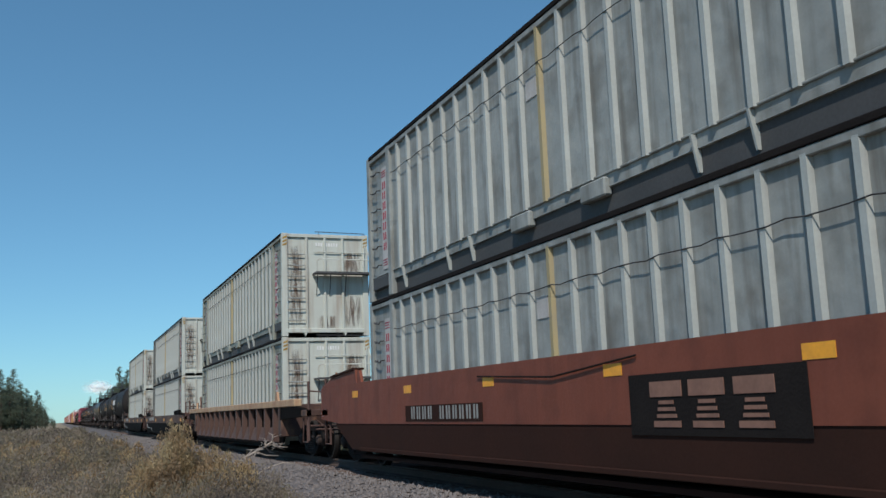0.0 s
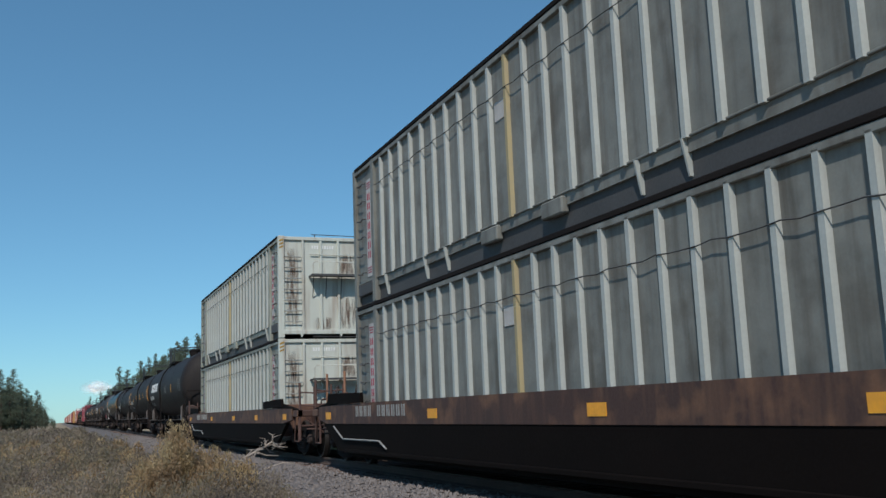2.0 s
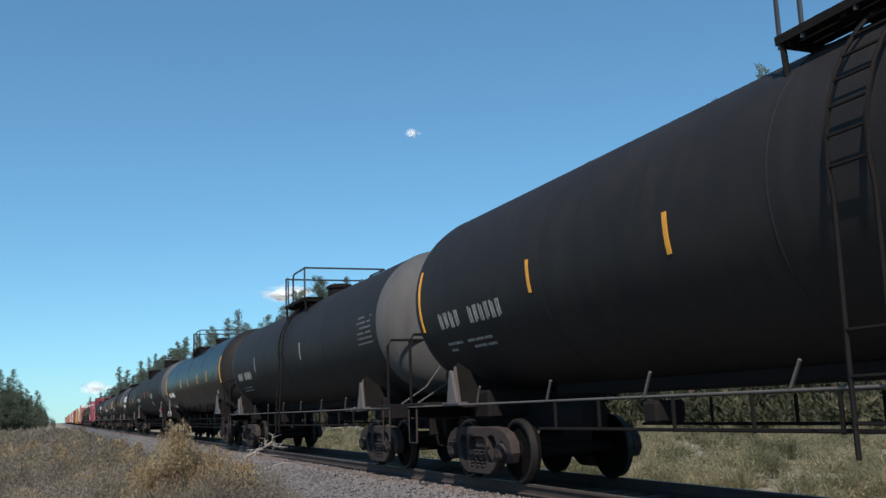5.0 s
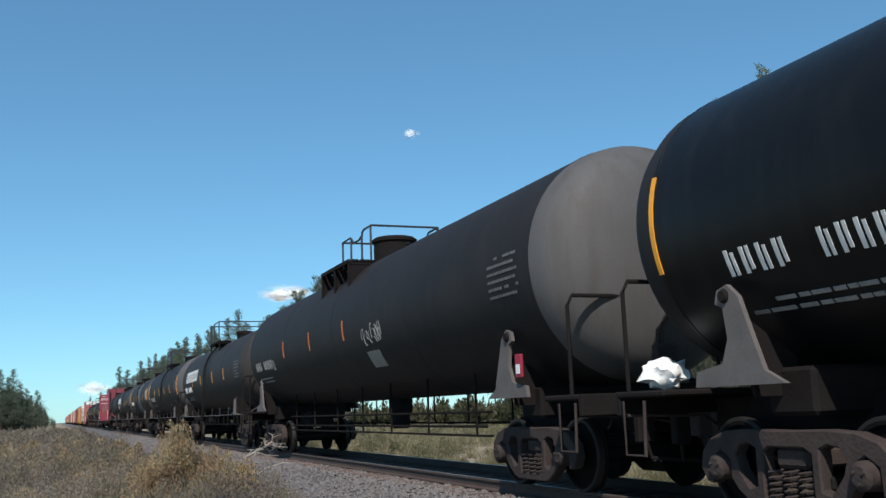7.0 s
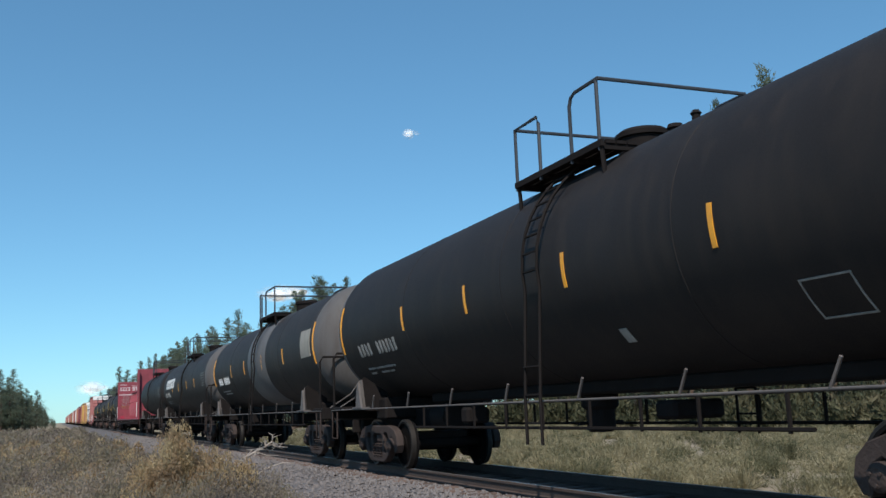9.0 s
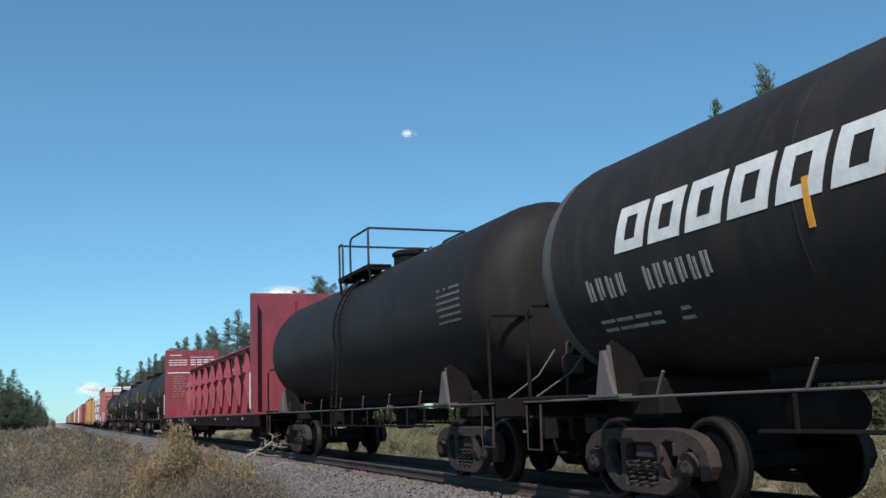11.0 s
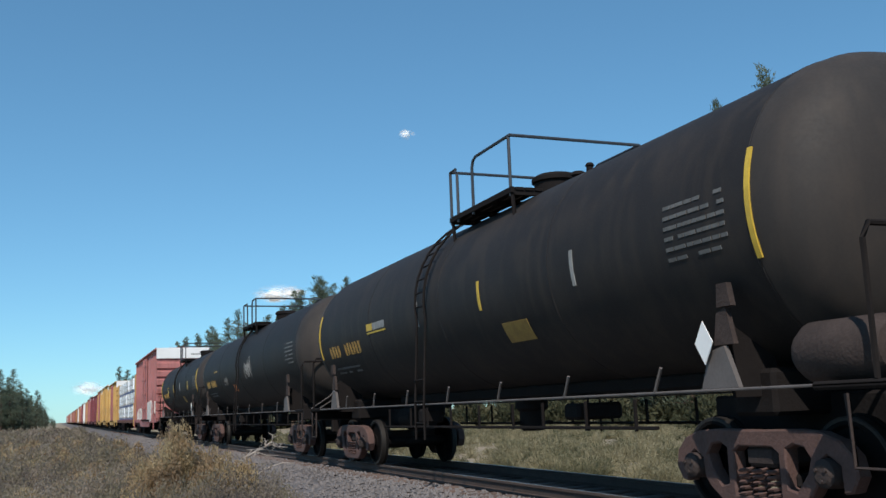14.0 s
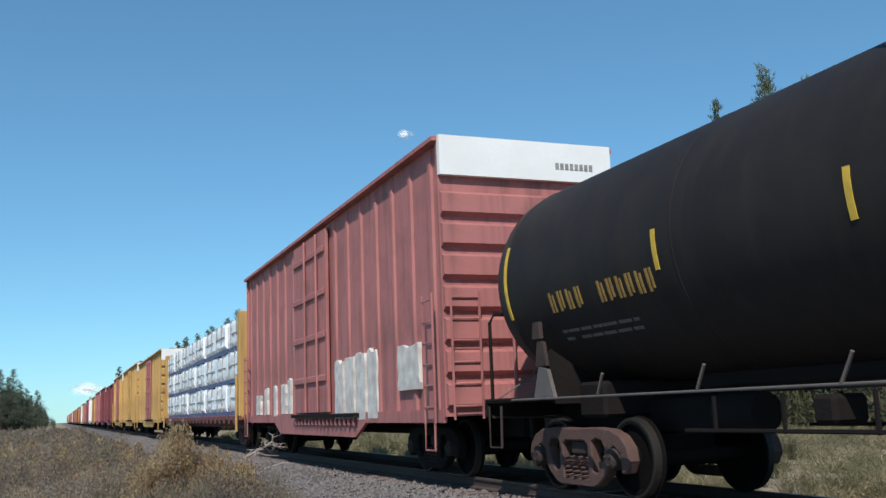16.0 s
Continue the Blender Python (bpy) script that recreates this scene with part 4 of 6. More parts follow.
                part("saddle_plate", G().prism([(W(2.18), 1.57), (W(2.46), 1.57), (W(2.40), 1.86), (W(2.26), 1.90)], "x", xa - sgn * 0.02, xb - sgn * 0.02), FRAME, sdl, "stepped grey plate")
                part("saddle_plate", G().prism([(W(2.16), 1.91), (W(2.36), 1.91), (W(2.34), 2.12), (W(2.20), 2.12)], "x", xa - sgn * 0.01, xb), FRAME, sdl, "stepped grey plate")
            else:
                part("saddle_plate", G().prism([(W(2.20), zs), (W(2.58), zs), (W(2.49), 1.36), (W(2.39), 1.66), (W(2.34), 1.66)], "x", xa, xb), PIPE, sdl, "dusty grey tapered gusset")
                part("saddle_rib", G().prism([(sgn * 1.28, zs), (sgn * 1.435, zs), (sgn * 1.37, 1.72), (sgn * 1.34, 1.72)], "y", W(2.38), W(2.41)), PIPE, sdl)
                part("saddle_foot", G().box(sgn * 1.30, sgn * 1.47, W(2.10), W(2.72), zs, zs + 0.025), PIPE, sdl)
        part("bolster_beam", G().box(-1.0, 1.0, Y(2.2), Y(2.8), 0.92, 1.35, 0.04), UNDER, car)
        # hoop handrail round the end
        z_r = 2.36
        hp = G()
        hp.tube([(-1.43, Y(0.60), 1.2), (-1.43, Y(0.60), z_r - 0.12), (-1.36, Y(0.60), z_r), (1.36, Y(0.60), z_r), (1.43, Y(0.60), z_r - 0.12), (1.43, Y(0.60), 1.2)], 0.025, 6)
        part("end_railing", hp, UNDER, car, "pipe handrail at the tank's end")
        # steps, cut levers and air hose
        for xs in (-1.45, 1.45):
            sp = G()
            stirrup(sp, xs, Y(0.7), 1.1)
            part("step", sp, FRAME, car, "steel stirrup step")
        part("uncoupling_gear", G().box(-0.75, -0.55, Y(0.30), Y(0.42), 0.62, 1.1, 0.02).tube([(-0.65, Y(0.34), 0.7), (-0.6, Y(0.30), 0.45), (-0.2, Y(0.2), 0.40)], 0.025, 5), UNDER, car)
        part("cut_lever", G().tube([(-1.4, Y(0.5), 0.95), (-0.5, Y(0.60), 0.92), (-0.1, Y(0.3), 0.8)], 0.016, 5), FRAME, car)
        part("air_hose", G().tube([(0.3, Y(0.5), 0.75), (0.34, Y(0.2), 0.5), (0.2, Y(-0.0), 0.42)], 0.03, 6), UNDER, car)
        truck(car, Y(bogie if k else 2.45), rusty or tall)
        if sill:
            part("release_rod", G().tube([(-1.25, Y(0.42), 1.20), (-0.75, Y(0.46), 1.50), (-0.45, Y(0.50), 1.86)], 0.012, 5), PIPE, car, "pale slanted rod")
        part("valve_gear", G().box(-0.30, 0.02, Y(0.50), Y(0.62), 1.50, 1.78, 0.03).tube([(-0.25, Y(0.56), 1.2), (-0.22, Y(0.56), 1.95), (-0.05, Y(0.55), 2.10)], 0.025, 5), FRAME, car, "brake valve gear on the end deck")
    if reservoir:
        part("air_reservoir", G().lathe([(-0.50, 0.05), (-0.46, 0.20), (-0.36, 0.26), (0.36, 0.26), (0.46, 0.20), (0.50, 0.05)], (-1.1, 1.15, 1.44), "y", 20), FRAME, car, "grey air reservoir")
    if brake_wheel:
        bw = G().tube([(0.05 + 0.28 * math.cos(q * 0.2618), 0.50, 1.95 + 0.28 * math.sin(q * 0.2618)) for q in range(25)], 0.022, 6)
        for k in range(5):
            w = k * 1.2566
            bw.tube([(0.05, 0.50, 1.95), (0.05 + 0.27 * math.cos(w), 0.50, 1.95 + 0.27 * math.sin(w))], 0.018, 4)
        bw.box(0.0, 0.1, 0.52, 0.72, 1.85, 2.05)
        part("brake_wheel", bw, FRAME, car, "spoked hand brake wheel")
        part("brake_post", G().box(-0.42, -0.30, 0.46, 0.58, 1.2, 2.15, 0.01), FRAME, car, "upright brake stand")
    # pipes and brake gear under the belly
    ug = G()
    za = 0.80
    for xs in (-0.9, 0.75):
        ug.tube([(xs, 4.2, za), (xs, L - 4.2, za - 0.02)], 0.022, 5)
    if not sill:
        ug.tube([(-0.9, 4.0, za + 0.22), (-0.9, L - 4.0, za + 0.22)], 0.02, 5)
        ug.tube([(-0.9, 4.0, za - 0.14), (-0.9, L - 4.0, za - 0.14)], 0.02, 5)
    n = 9 if sill else 7
    for i in range(n):
        ya = 4.6 + (L - 9.2) * i / (n - 1) + rnd.uniform(-0.15, 0.15)
        ug.box(-0.915, -0.885, ya - 0.015, ya + 0.015, za - (0.16 if not sill else 0.04), 1.70 if not sill else 1.12)
        ug.box(0.735, 0.765, ya - 0.015, ya + 0.015, za - 0.03, 1.7 if not sill else 1.12)
    if sill:
        ug.box(-0.6, 0.1, L * 0.36, L * 0.36 + 0.4, 0.88, 1.1, 0.04).box(-0.9, -0.5, L * 0.64, L * 0.64 + 0.28, 0.84, 1.1, 0.04)
    part("brake_piping", ug, UNDER, car, "black brake pipes and boxes under the tank")
    part("outlet", G().lathe([(-0.85, 0.16), (-0.8, 0.2), (-0.55, 0.2), (-0.5, 0.26), (-0.2, 0.26)], (0, mid, 1.55), "z", 14)
         .tube([(-0.35, mid, 0.82), (0.35, mid, 0.82)], 0.03, 5), UNDER, car, "bottom outlet valve")
    part("brake_cylinder", G().lathe([(-0.35, 0.05), (-0.33, 0.2), (0.33, 0.2), (0.35, 0.05)], (-0.45, L - 4.6, 0.95), "y", 14), UNDER, car)
    couplers(car, L)
    # reflective strips, data panel and lettering
    if strips:
        for k, ya in enumerate(strip_at):
            part("reflector_strip", shell_sheet(G(), [rect(0, 0, 0.07, 0.42)], r, zc, ya, zc - 0.33, 0.008), strips if k in bright else FADED, shell, "upright orange reflective strip")
        for ya in (y0 + dome + 0.02, y1 - dome) if end_stripes else ():
            part("end_stripe", shell_sheet(G(), [rect(0, 0, 0.06, 1.0)], r, zc, ya, zc - 0.5, 0.014), strips, shell, "upright yellow stripe at the seam")
    if panel:
        ya = y0 + dome + 1.25
        part("data_panel", shell_sheet(G(), paragraph(0.95, 0.62, 6, seed), r, zc, ya, zc - 0.35, 0.007), panel, shell, "panel of small stencilled bars")
    if marks:
        ya = y1 - dome - marks_in
        part("car_lettering", shell_sheet(G(), bars(4, 0.12, 0.25, 0.75) + [[(p + 1.15, q) for p, q in b] for b in bars(6, 0.11, 0.25, 0.75)],
                                          r, zc, ya, zc + marks_z), marks, shell, "row of large stencilled bars")
        part("small_lettering", shell_sheet(G(), paragraph(1.7, 0.22, 2, seed + 2), r, zc, ya, zc + marks_z - 0.34), DIMLINE if marks is DIMGOLD else FADED, shell, "rows of small stencilled bars")
        part("head_lettering", G().add(*head_marks(r, zc, y0, dome, seed, head_x)), WHITE if marks is not DIMGOLD else GOLD, shell, "small bars on the tank head")
    if logo:
        part("owner_logo", shell_sheet(G(), logo_shapes(), r, zc, y1 - dome - logo_in, zc - 0.08), logo, shell, "white slanted block logo")
    if placard:
        dm = G()
        dm.prism([(placard, 1.80), (placard + 0.13, 1.60), (placard, 1.40), (placard - 0.13, 1.60)], "x", -1.485, -1.475)
        part("placard", dm, BOXWHITE, car, "white diamond placard", at=pose(0, 0, 0))
    if board:
        part("data_board", shell_sheet(G(), [rect(0, 0, 0.95, 0.66)], r, zc, y0 + dome + 1.25, zc - 0.3, 0.012), board, shell, "pale rectangular data board")
    if bag:
        rn = np.random.RandomState(5)
        bm = bmesh.new()
        bmesh.ops.create_icosphere(bm, subdivisions=3, radius=1.0)
        for v in bm.verts:
            k = 0.8 + 0.35 * noise.noise(v.co * 2.3) + 0.2 * noise.noise(v.co * 5.0)
            v.co = Vector((v.co.x * 0.30 * k - 1.05, v.co.y * 0.26 * k + L - 0.75, v.co.z * 0.2 * k + 1.36))
        g = G().add([v.co[:] for v in bm.verts], [[v.index for v in q.verts] for q in bm.faces])
        bm.free()
        part("valve_cover", g, BOXWHITE, car, "crumpled white cover on the brake valve", angle=50)
    if lamp:
        part("marker_sign", G().box(-1.50, -1.46, 1.75, 1.93, 1.45, 1.75, 0.01), RED_MARK, car, "small red marker plate")
        part("marker_plate", G().box(-1.507, -1.50, 1.79, 1.89, 1.50, 1.62), BOXWHITE, car, "white square on the marker")
    for e in extra:
        kind, s, z, w, h, m = e
        shapes = {"patch": [rect(0, 0, w, h)], "tag": scrawl(w, h, seed), "box": [rect(0, 0, w, 0.018), rect(0, h - 0.018, w, 0.018), rect(0, 0.019, 0.018, h - 0.038), rect(w - 0.018, 0.019, 0.018, h - 0.038)]}[kind]
        part({"patch": "paint_patch", "tag": "sprayed_scrawl", "box": "stencil_frame"}[kind], shell_sheet(G(), shapes, r, zc, s, z),
             m, shell, {"patch": "coloured patch on the shell", "tag": "pale sprayed scrawl", "box": "thin stencilled outline"}[kind])
    return car


def head_marks(r, zc, y0, dome, seed, x0):
    """Small bars that follow the front head's bulge."""
    rnd = random.Random(seed)
    v, f = [], []

    def y_at(x, z):
        q = min(0.98, math.hypot(x, z - zc) / r)
        return y0 + dome * (1 - bulge(math.acos(q))) - 0.008

    def quad(xa, xb, za, zb):
        k = len(v)
        v.extend([(xa, y_at(xa, za), za), (xb, y_at(xb, za), za), (xb, y_at(xb, zb), zb), (xa, y_at(xa, zb), zb)])
        v.extend([(a, b + 0.03, c) for a, b, c in v[k:k + 4]])
        f.extend([tuple(k + i for i in q) for q in ((0, 1, 2, 3), (0, 4, 5, 1), (1, 5, 6, 2), (2, 6, 7, 3), (3, 7, 4, 0))])
    x = x0 - 0.15
    for i in range(9):
        if i != 4:
            quad(x, x + 0.055, zc + 0.62, zc + 0.74)
        x += 0.078
    for i in range(6):
        x = x0 - 0.08
        for _ in range(rnd.randint(2, 5)):
            w = rnd.uniform(0.05, 0.14)
            quad(x, x + w, zc + 0.50 - i * 0.085, zc + 0.535 - i * 0.085)
            x += w + 0.04
    return v, f


def logo_shapes():
    """Six slanted hollow white blocks."""
    out, w, h, sl, st = [], 0.53, 0.48, 0.13, 0.125
    for i in range(6):
        s = i * (w + 0.10)
        out.append(rect(s, 0, st * 1.3, h, sl))
        out.append(rect(s + w - st * 1.3, 0, st * 1.3, h, sl))
        out.append(rect(s + st * 1.3, 0, w - 2.6 * st, h * 0.24, sl * 0.24))
        out.append(rect(s + st * 1.3 + sl * 0.76, h * 0.76, w - 2.6 * st, h * 0.24, sl * 0.24))
    return out


def scrawl(w, h, seed):
    rnd = random.Random(seed + 77)
    out = []
    n = max(7, int(w / 0.11))
    for i in range(n):
        # one looped stroke after another
        cx, cy = w * (i + 0.5) / n, h * rnd.uniform(0.35, 0.6)
        rx, ry, w0 = w / n * rnd.uniform(0.5, 1.1), h * rnd.uniform(0.25, 0.5), rnd.uniform(0, 6.28)
        pts = [(cx + rx * math.cos(w0 + q * 0.6), cy + ry * math.sin(w0 + q * 0.6)) for q in range(rnd.randint(5, 9))]
        out.append(pts + [(p + 0.028, q + 0.012) for p, q in reversed(pts)])
    return out


# ---- double-stack cars and their containers ----
CL, CW, CH = 16.1, 1.26, 2.93


def make_container():
    """A ribbed grey-green waste container with its front end at y = 0."""
    box = thing("waste_container", "grey-green ribbed steel waste container, stacked on a well car", "container", "stacked containers")
    body = G()
    body.box(-CW + 0.058, CW - 0.058, 0.10, CL - 0.05, 0.30, CH - 0.03)
    shell = part("body", body, CRATE, box, "ribbed grey-green steel walls")
    post_l = "square corner post"
    for ya in (0.0, CL - 0.17):
        for sgn in (-1, 1):
            # front posts take the sun-lightened end paint, rear ones the wall paint
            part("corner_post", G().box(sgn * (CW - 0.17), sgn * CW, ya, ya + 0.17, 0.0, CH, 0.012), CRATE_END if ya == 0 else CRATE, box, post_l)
    for sgn in (-1, 1):
        part("top_rail", G().box(sgn * (CW - 0.10), sgn * (CW + 0.0), 0.17, CL - 0.17, CH - 0.15, CH - 0.065, 0.01), CRATE, box, "top side rail")
        part("top_seal", G().box(sgn * (CW - 0.12), sgn * (CW + 0.012), 0.17, CL - 0.17, CH - 0.06, CH + 0.012, 0.008), UNDER, box, "dark seal along the top edge")
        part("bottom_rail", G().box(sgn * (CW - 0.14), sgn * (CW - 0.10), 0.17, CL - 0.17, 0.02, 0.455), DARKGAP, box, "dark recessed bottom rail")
        part("sill_lip", G().box(sgn * (CW - 0.10), sgn * (CW - 0.03), 0.17, CL - 0.17, 0.445, 0.475, 0.008), CRATE, box)
        for ya in (1.28, CL - 1.42):
            part("lift_post", G().box(sgn * (CW - 0.14), sgn * (CW + 0.004), ya, ya + 0.19, 0.0, CH - 0.01, 0.015), CRATE, box, "wide lifting post")
        # line along the wall, drooping between hooks
        pts = []
        for i in range(57):
            ya = 1.5 + (CL - 3.0) * i / 56
            pts.append((sgn * (CW + 0.006), ya, 2.30 - (0.012 if i % 2 else 0) + 0.012 * math.sin(i * 1.7)))
        part("tarp_line", G().tube(pts, 0.008, 4), DARKGAP, box, "dark line hung along the ribs")
    rib = G().prism([(-CW + 0.062, -0.055), (-CW - 0.0, -0.036), (-CW - 0.0, 0.036), (-CW + 0.062, 0.055)], "z", 0.44, CH - 0.12)
    rib_yellow = rib.mesh("rib", RIBYELLOW)
    rib = rib.mesh("rib", RIBPALE)
    part("notice", G().box(-CW + 0.045, -CW + 0.06, 8.72, 9.02, 1.92, 2.20), SIGN, box, "small white notice plate")
    n = 23
    for sgn in (-1, 1):
        for i in range(0, n, 1 if sgn < 0 else 2):
            ya = 1.78 + 0.567 * i
            part("rib", rib_yellow if i == 12 and sgn < 0 else rib, CRATE, box, "yellow painted rib" if i == 12 and sgn < 0 else "", at=pose(0, ya, 0, 0, 0, 0 if sgn < 0 else 180))
    gus = G().prism([(-CW - 0.012, 0.44), (-CW + 0.115, 0.44), (-CW + 0.115, 0.06), (-CW + 0.06, 0.06)], "y", -0.014, 0.014).mesh("gusset", RIBPALE)
    pock = G().box(-CW - 0.012, -CW + 0.1, -0.28, 0.28, 0.20, 0.42, 0.02).mesh("fork_pocket", CRATE)
    for sgn in (-1, 1):
        for ya in (1.95, 4.65, 5.5, 11.05, 12.0, 14.1):
            part("gusset", gus, CRATE, box, at=pose(0, ya, 0, 0, 0, 0 if sgn < 0 else 180))
        for ya in (7.4, 9.3):
            part("fork_pocket", pock, CRATE, box, at=pose(0, ya, 0, 0, 0, 0 if sgn < 0 else 180))
    # end bays: hooped rungs and an upright sign with plain red letter blocks
    for ya, rear in ((0.17, False), (CL - 1.22, True)):
        for sgn in (-1,):
            a, b = (0.30, 0.62) if not rear else (0.52, 0.92)
            for k in range(6):
                z = 0.62 + k * 0.37
                part("rung", G().tube([(-CW + 0.10, ya + a, z + 0.05), (-CW - 0.01, ya + a + 0.02, z + 0.04), (-CW - 0.02, ya + a + 0.08, z), (-CW - 0.02, ya + b - 0.08, z + 0.03),
                                       (-CW - 0.01, ya + b, z + 0.05), (-CW + 0.10, ya + b, z + 0.05)], 0.014, 5), DARKGAP, box, "hooped step rung")
            c0 = 0.70 if not rear else 0.12
            sign = part("sign", G().box(-CW + 0.045, -CW + 0.062, ya + c0, ya + c0 + 0.30, 0.55, 2.55), SIGN, box, "upright white sign")
            lt = G()
            for k in range(7):
                z = 2.12 - k * 0.20
                yc = ya + c0 + 0.07
                xx = -CW + 0.040
                lt.box(xx, xx + 0.008, yc, yc + 0.05, z, z + 0.14)
                lt.box(xx, xx + 0.008, yc + 0.11, yc + 0.16, z, z + 0.14)
            for k in range(3):
                for z in (2.36, 0.62):
                    lt.box(-CW + 0.040, -CW + 0.048, ya + c0 + 0.03, ya + c0 + 0.27, z + k * 0.05, z + k * 0.05 + 0.018)
            part("sign_blocks", lt, RED_MARK, sign, "red letter-sized blocks")
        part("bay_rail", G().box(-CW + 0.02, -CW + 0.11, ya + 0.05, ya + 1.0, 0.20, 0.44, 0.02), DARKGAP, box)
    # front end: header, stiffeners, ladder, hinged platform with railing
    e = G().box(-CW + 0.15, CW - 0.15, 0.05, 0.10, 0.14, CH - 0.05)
    end = part("end_wall", e, CRATE_END, box, "rust-stained end wall, lightened for the sun")
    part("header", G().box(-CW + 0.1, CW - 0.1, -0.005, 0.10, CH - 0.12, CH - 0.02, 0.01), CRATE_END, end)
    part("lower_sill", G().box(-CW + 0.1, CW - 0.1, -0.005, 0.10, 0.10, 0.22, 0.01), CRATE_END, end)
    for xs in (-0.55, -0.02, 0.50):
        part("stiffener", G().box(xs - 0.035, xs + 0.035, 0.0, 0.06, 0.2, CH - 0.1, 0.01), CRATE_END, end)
    for xs in (-0.60, 0.55):
        part("foot", G().prism([(xs - 0.06, 0.14), (xs + 0.06, 0.14), (xs, 0.0)], "y", 0.0, 0.12), CRATE_END, end)
    for k in range(7):
        z = 0.45 + k * 0.31
        part("ladder_rung", G().tube([(-CW + 0.15, -0.03, z), (-0.60, -0.03, z)], 0.016, 5), CRATE, end, "grey ladder rung")
    zp = 1.78
    pl = G()
    for k in range(5):
        pl.box(-0.36, CW - 0.02, -0.36 + k * 0.076, -0.30 + k * 0.076, zp - 0.03, zp)
    pl.box(-0.38, -0.33, -0.38, 0.06, zp - 0.05, zp).box(CW - 0.06, CW - 0.02, -0.38, 0.06, zp - 0.05, zp).box(-0.38, CW - 0.02, -0.39, -0.36, zp - 0.05, zp + 0.01)
    part("end_platform", pl, DARKGAP, box, "small grated platform on the end wall")
    rl = G()
    rl.tube([(-0.34, -0.36, zp), (-0.34, -0.36, zp + 0.30), (-0.28, -0.36, zp + 0.36), (CW - 0.12, -0.36, zp + 0.36), (CW - 0.05, -0.36, zp + 0.30), (CW - 0.05, -0.36, zp)], 0.018, 5)
    rl.tube([(-0.34, 0.0, zp + 0.62), (CW - 0.05, 0.0, zp + 0.62)], 0.016, 5)
    rl.tube([(CW - 0.05, -0.36, zp + 0.34), (CW - 0.05, 0.0, zp + 0.85)], 0.016, 5)
    rl.tube([(CW - 0.25, -0.25, zp + 0.0), (CW - 0.10, -0.02, zp + 0.85)], 0.012, 5)
    part("platform_railing", rl, CRATE_END, box, "pipe railing of the platform")
    br = G()
    for xs in (-0.33, 0.05, 0.50, CW - 0.06):
        br.tube([(xs, -0.35, zp - 0.04), (xs + 0.06, 0.03, zp - 0.62)], 0.014, 5)
    part("platform_braces", br, DARKGAP, box, "slanted platform braces")
    part("tarp_bows", G().tube([(-0.3, -0.02, CH + 0.05), (CW - 0.1, -0.02, CH + 0.03)], 0.012, 5).tube([(-0.2, 0.0, CH - 0.02), (-0.2, -0.02, CH + 0.05)], 0.01, 4), DARKGAP, box)
    for x0, x1, z0, z1 in ((-1.05, -0.66, 0.30, 2.6), (0.45, 1.08, 0.22, 1.20), (0.50, 1.05, 1.80, 2.45), (-0.2, 0.3, 0.2, 0.6)):
        part("rust_stain", G().box(x0, x1, 0.043, 0.049, z0, z1), RUST, end, "streaked rust stain")
    hz = G()
    for xs in (-CW + 0.02, CW - 0.14):
        for k in range(3):
            z = CH - 0.38 + k * 0.10
            hz.add([(xs, -0.006, z), (xs + 0.12, -0.006, z + 0.05), (xs + 0.12, -0.006, z + 0.10), (xs, -0.006, z + 0.05),
                    (xs, 0.004, z), (xs + 0.12, 0.004, z + 0.05), (xs + 0.12, 0.004, z + 0.10), (xs, 0.004, z + 0.05)],
                   [(0, 1, 2, 3), (4, 7, 6, 5), (0, 4, 5, 1), (1, 5, 6, 2), (2, 6, 7, 3), (3, 7, 4, 0)])
    part("hazard_stripes", hz, DIMGOLD, box, "yellow hazard stripes at the corners")
    wm = G()
    for k in range(9):
        wm.box(-0.28 + k * 0.075, -0.235 + k * 0.075, 0.044, 0.052, CH - 0.36, CH - 0.26)
    part("end_lettering", wm, WHITE, end, "row of plain white bars")
    return box


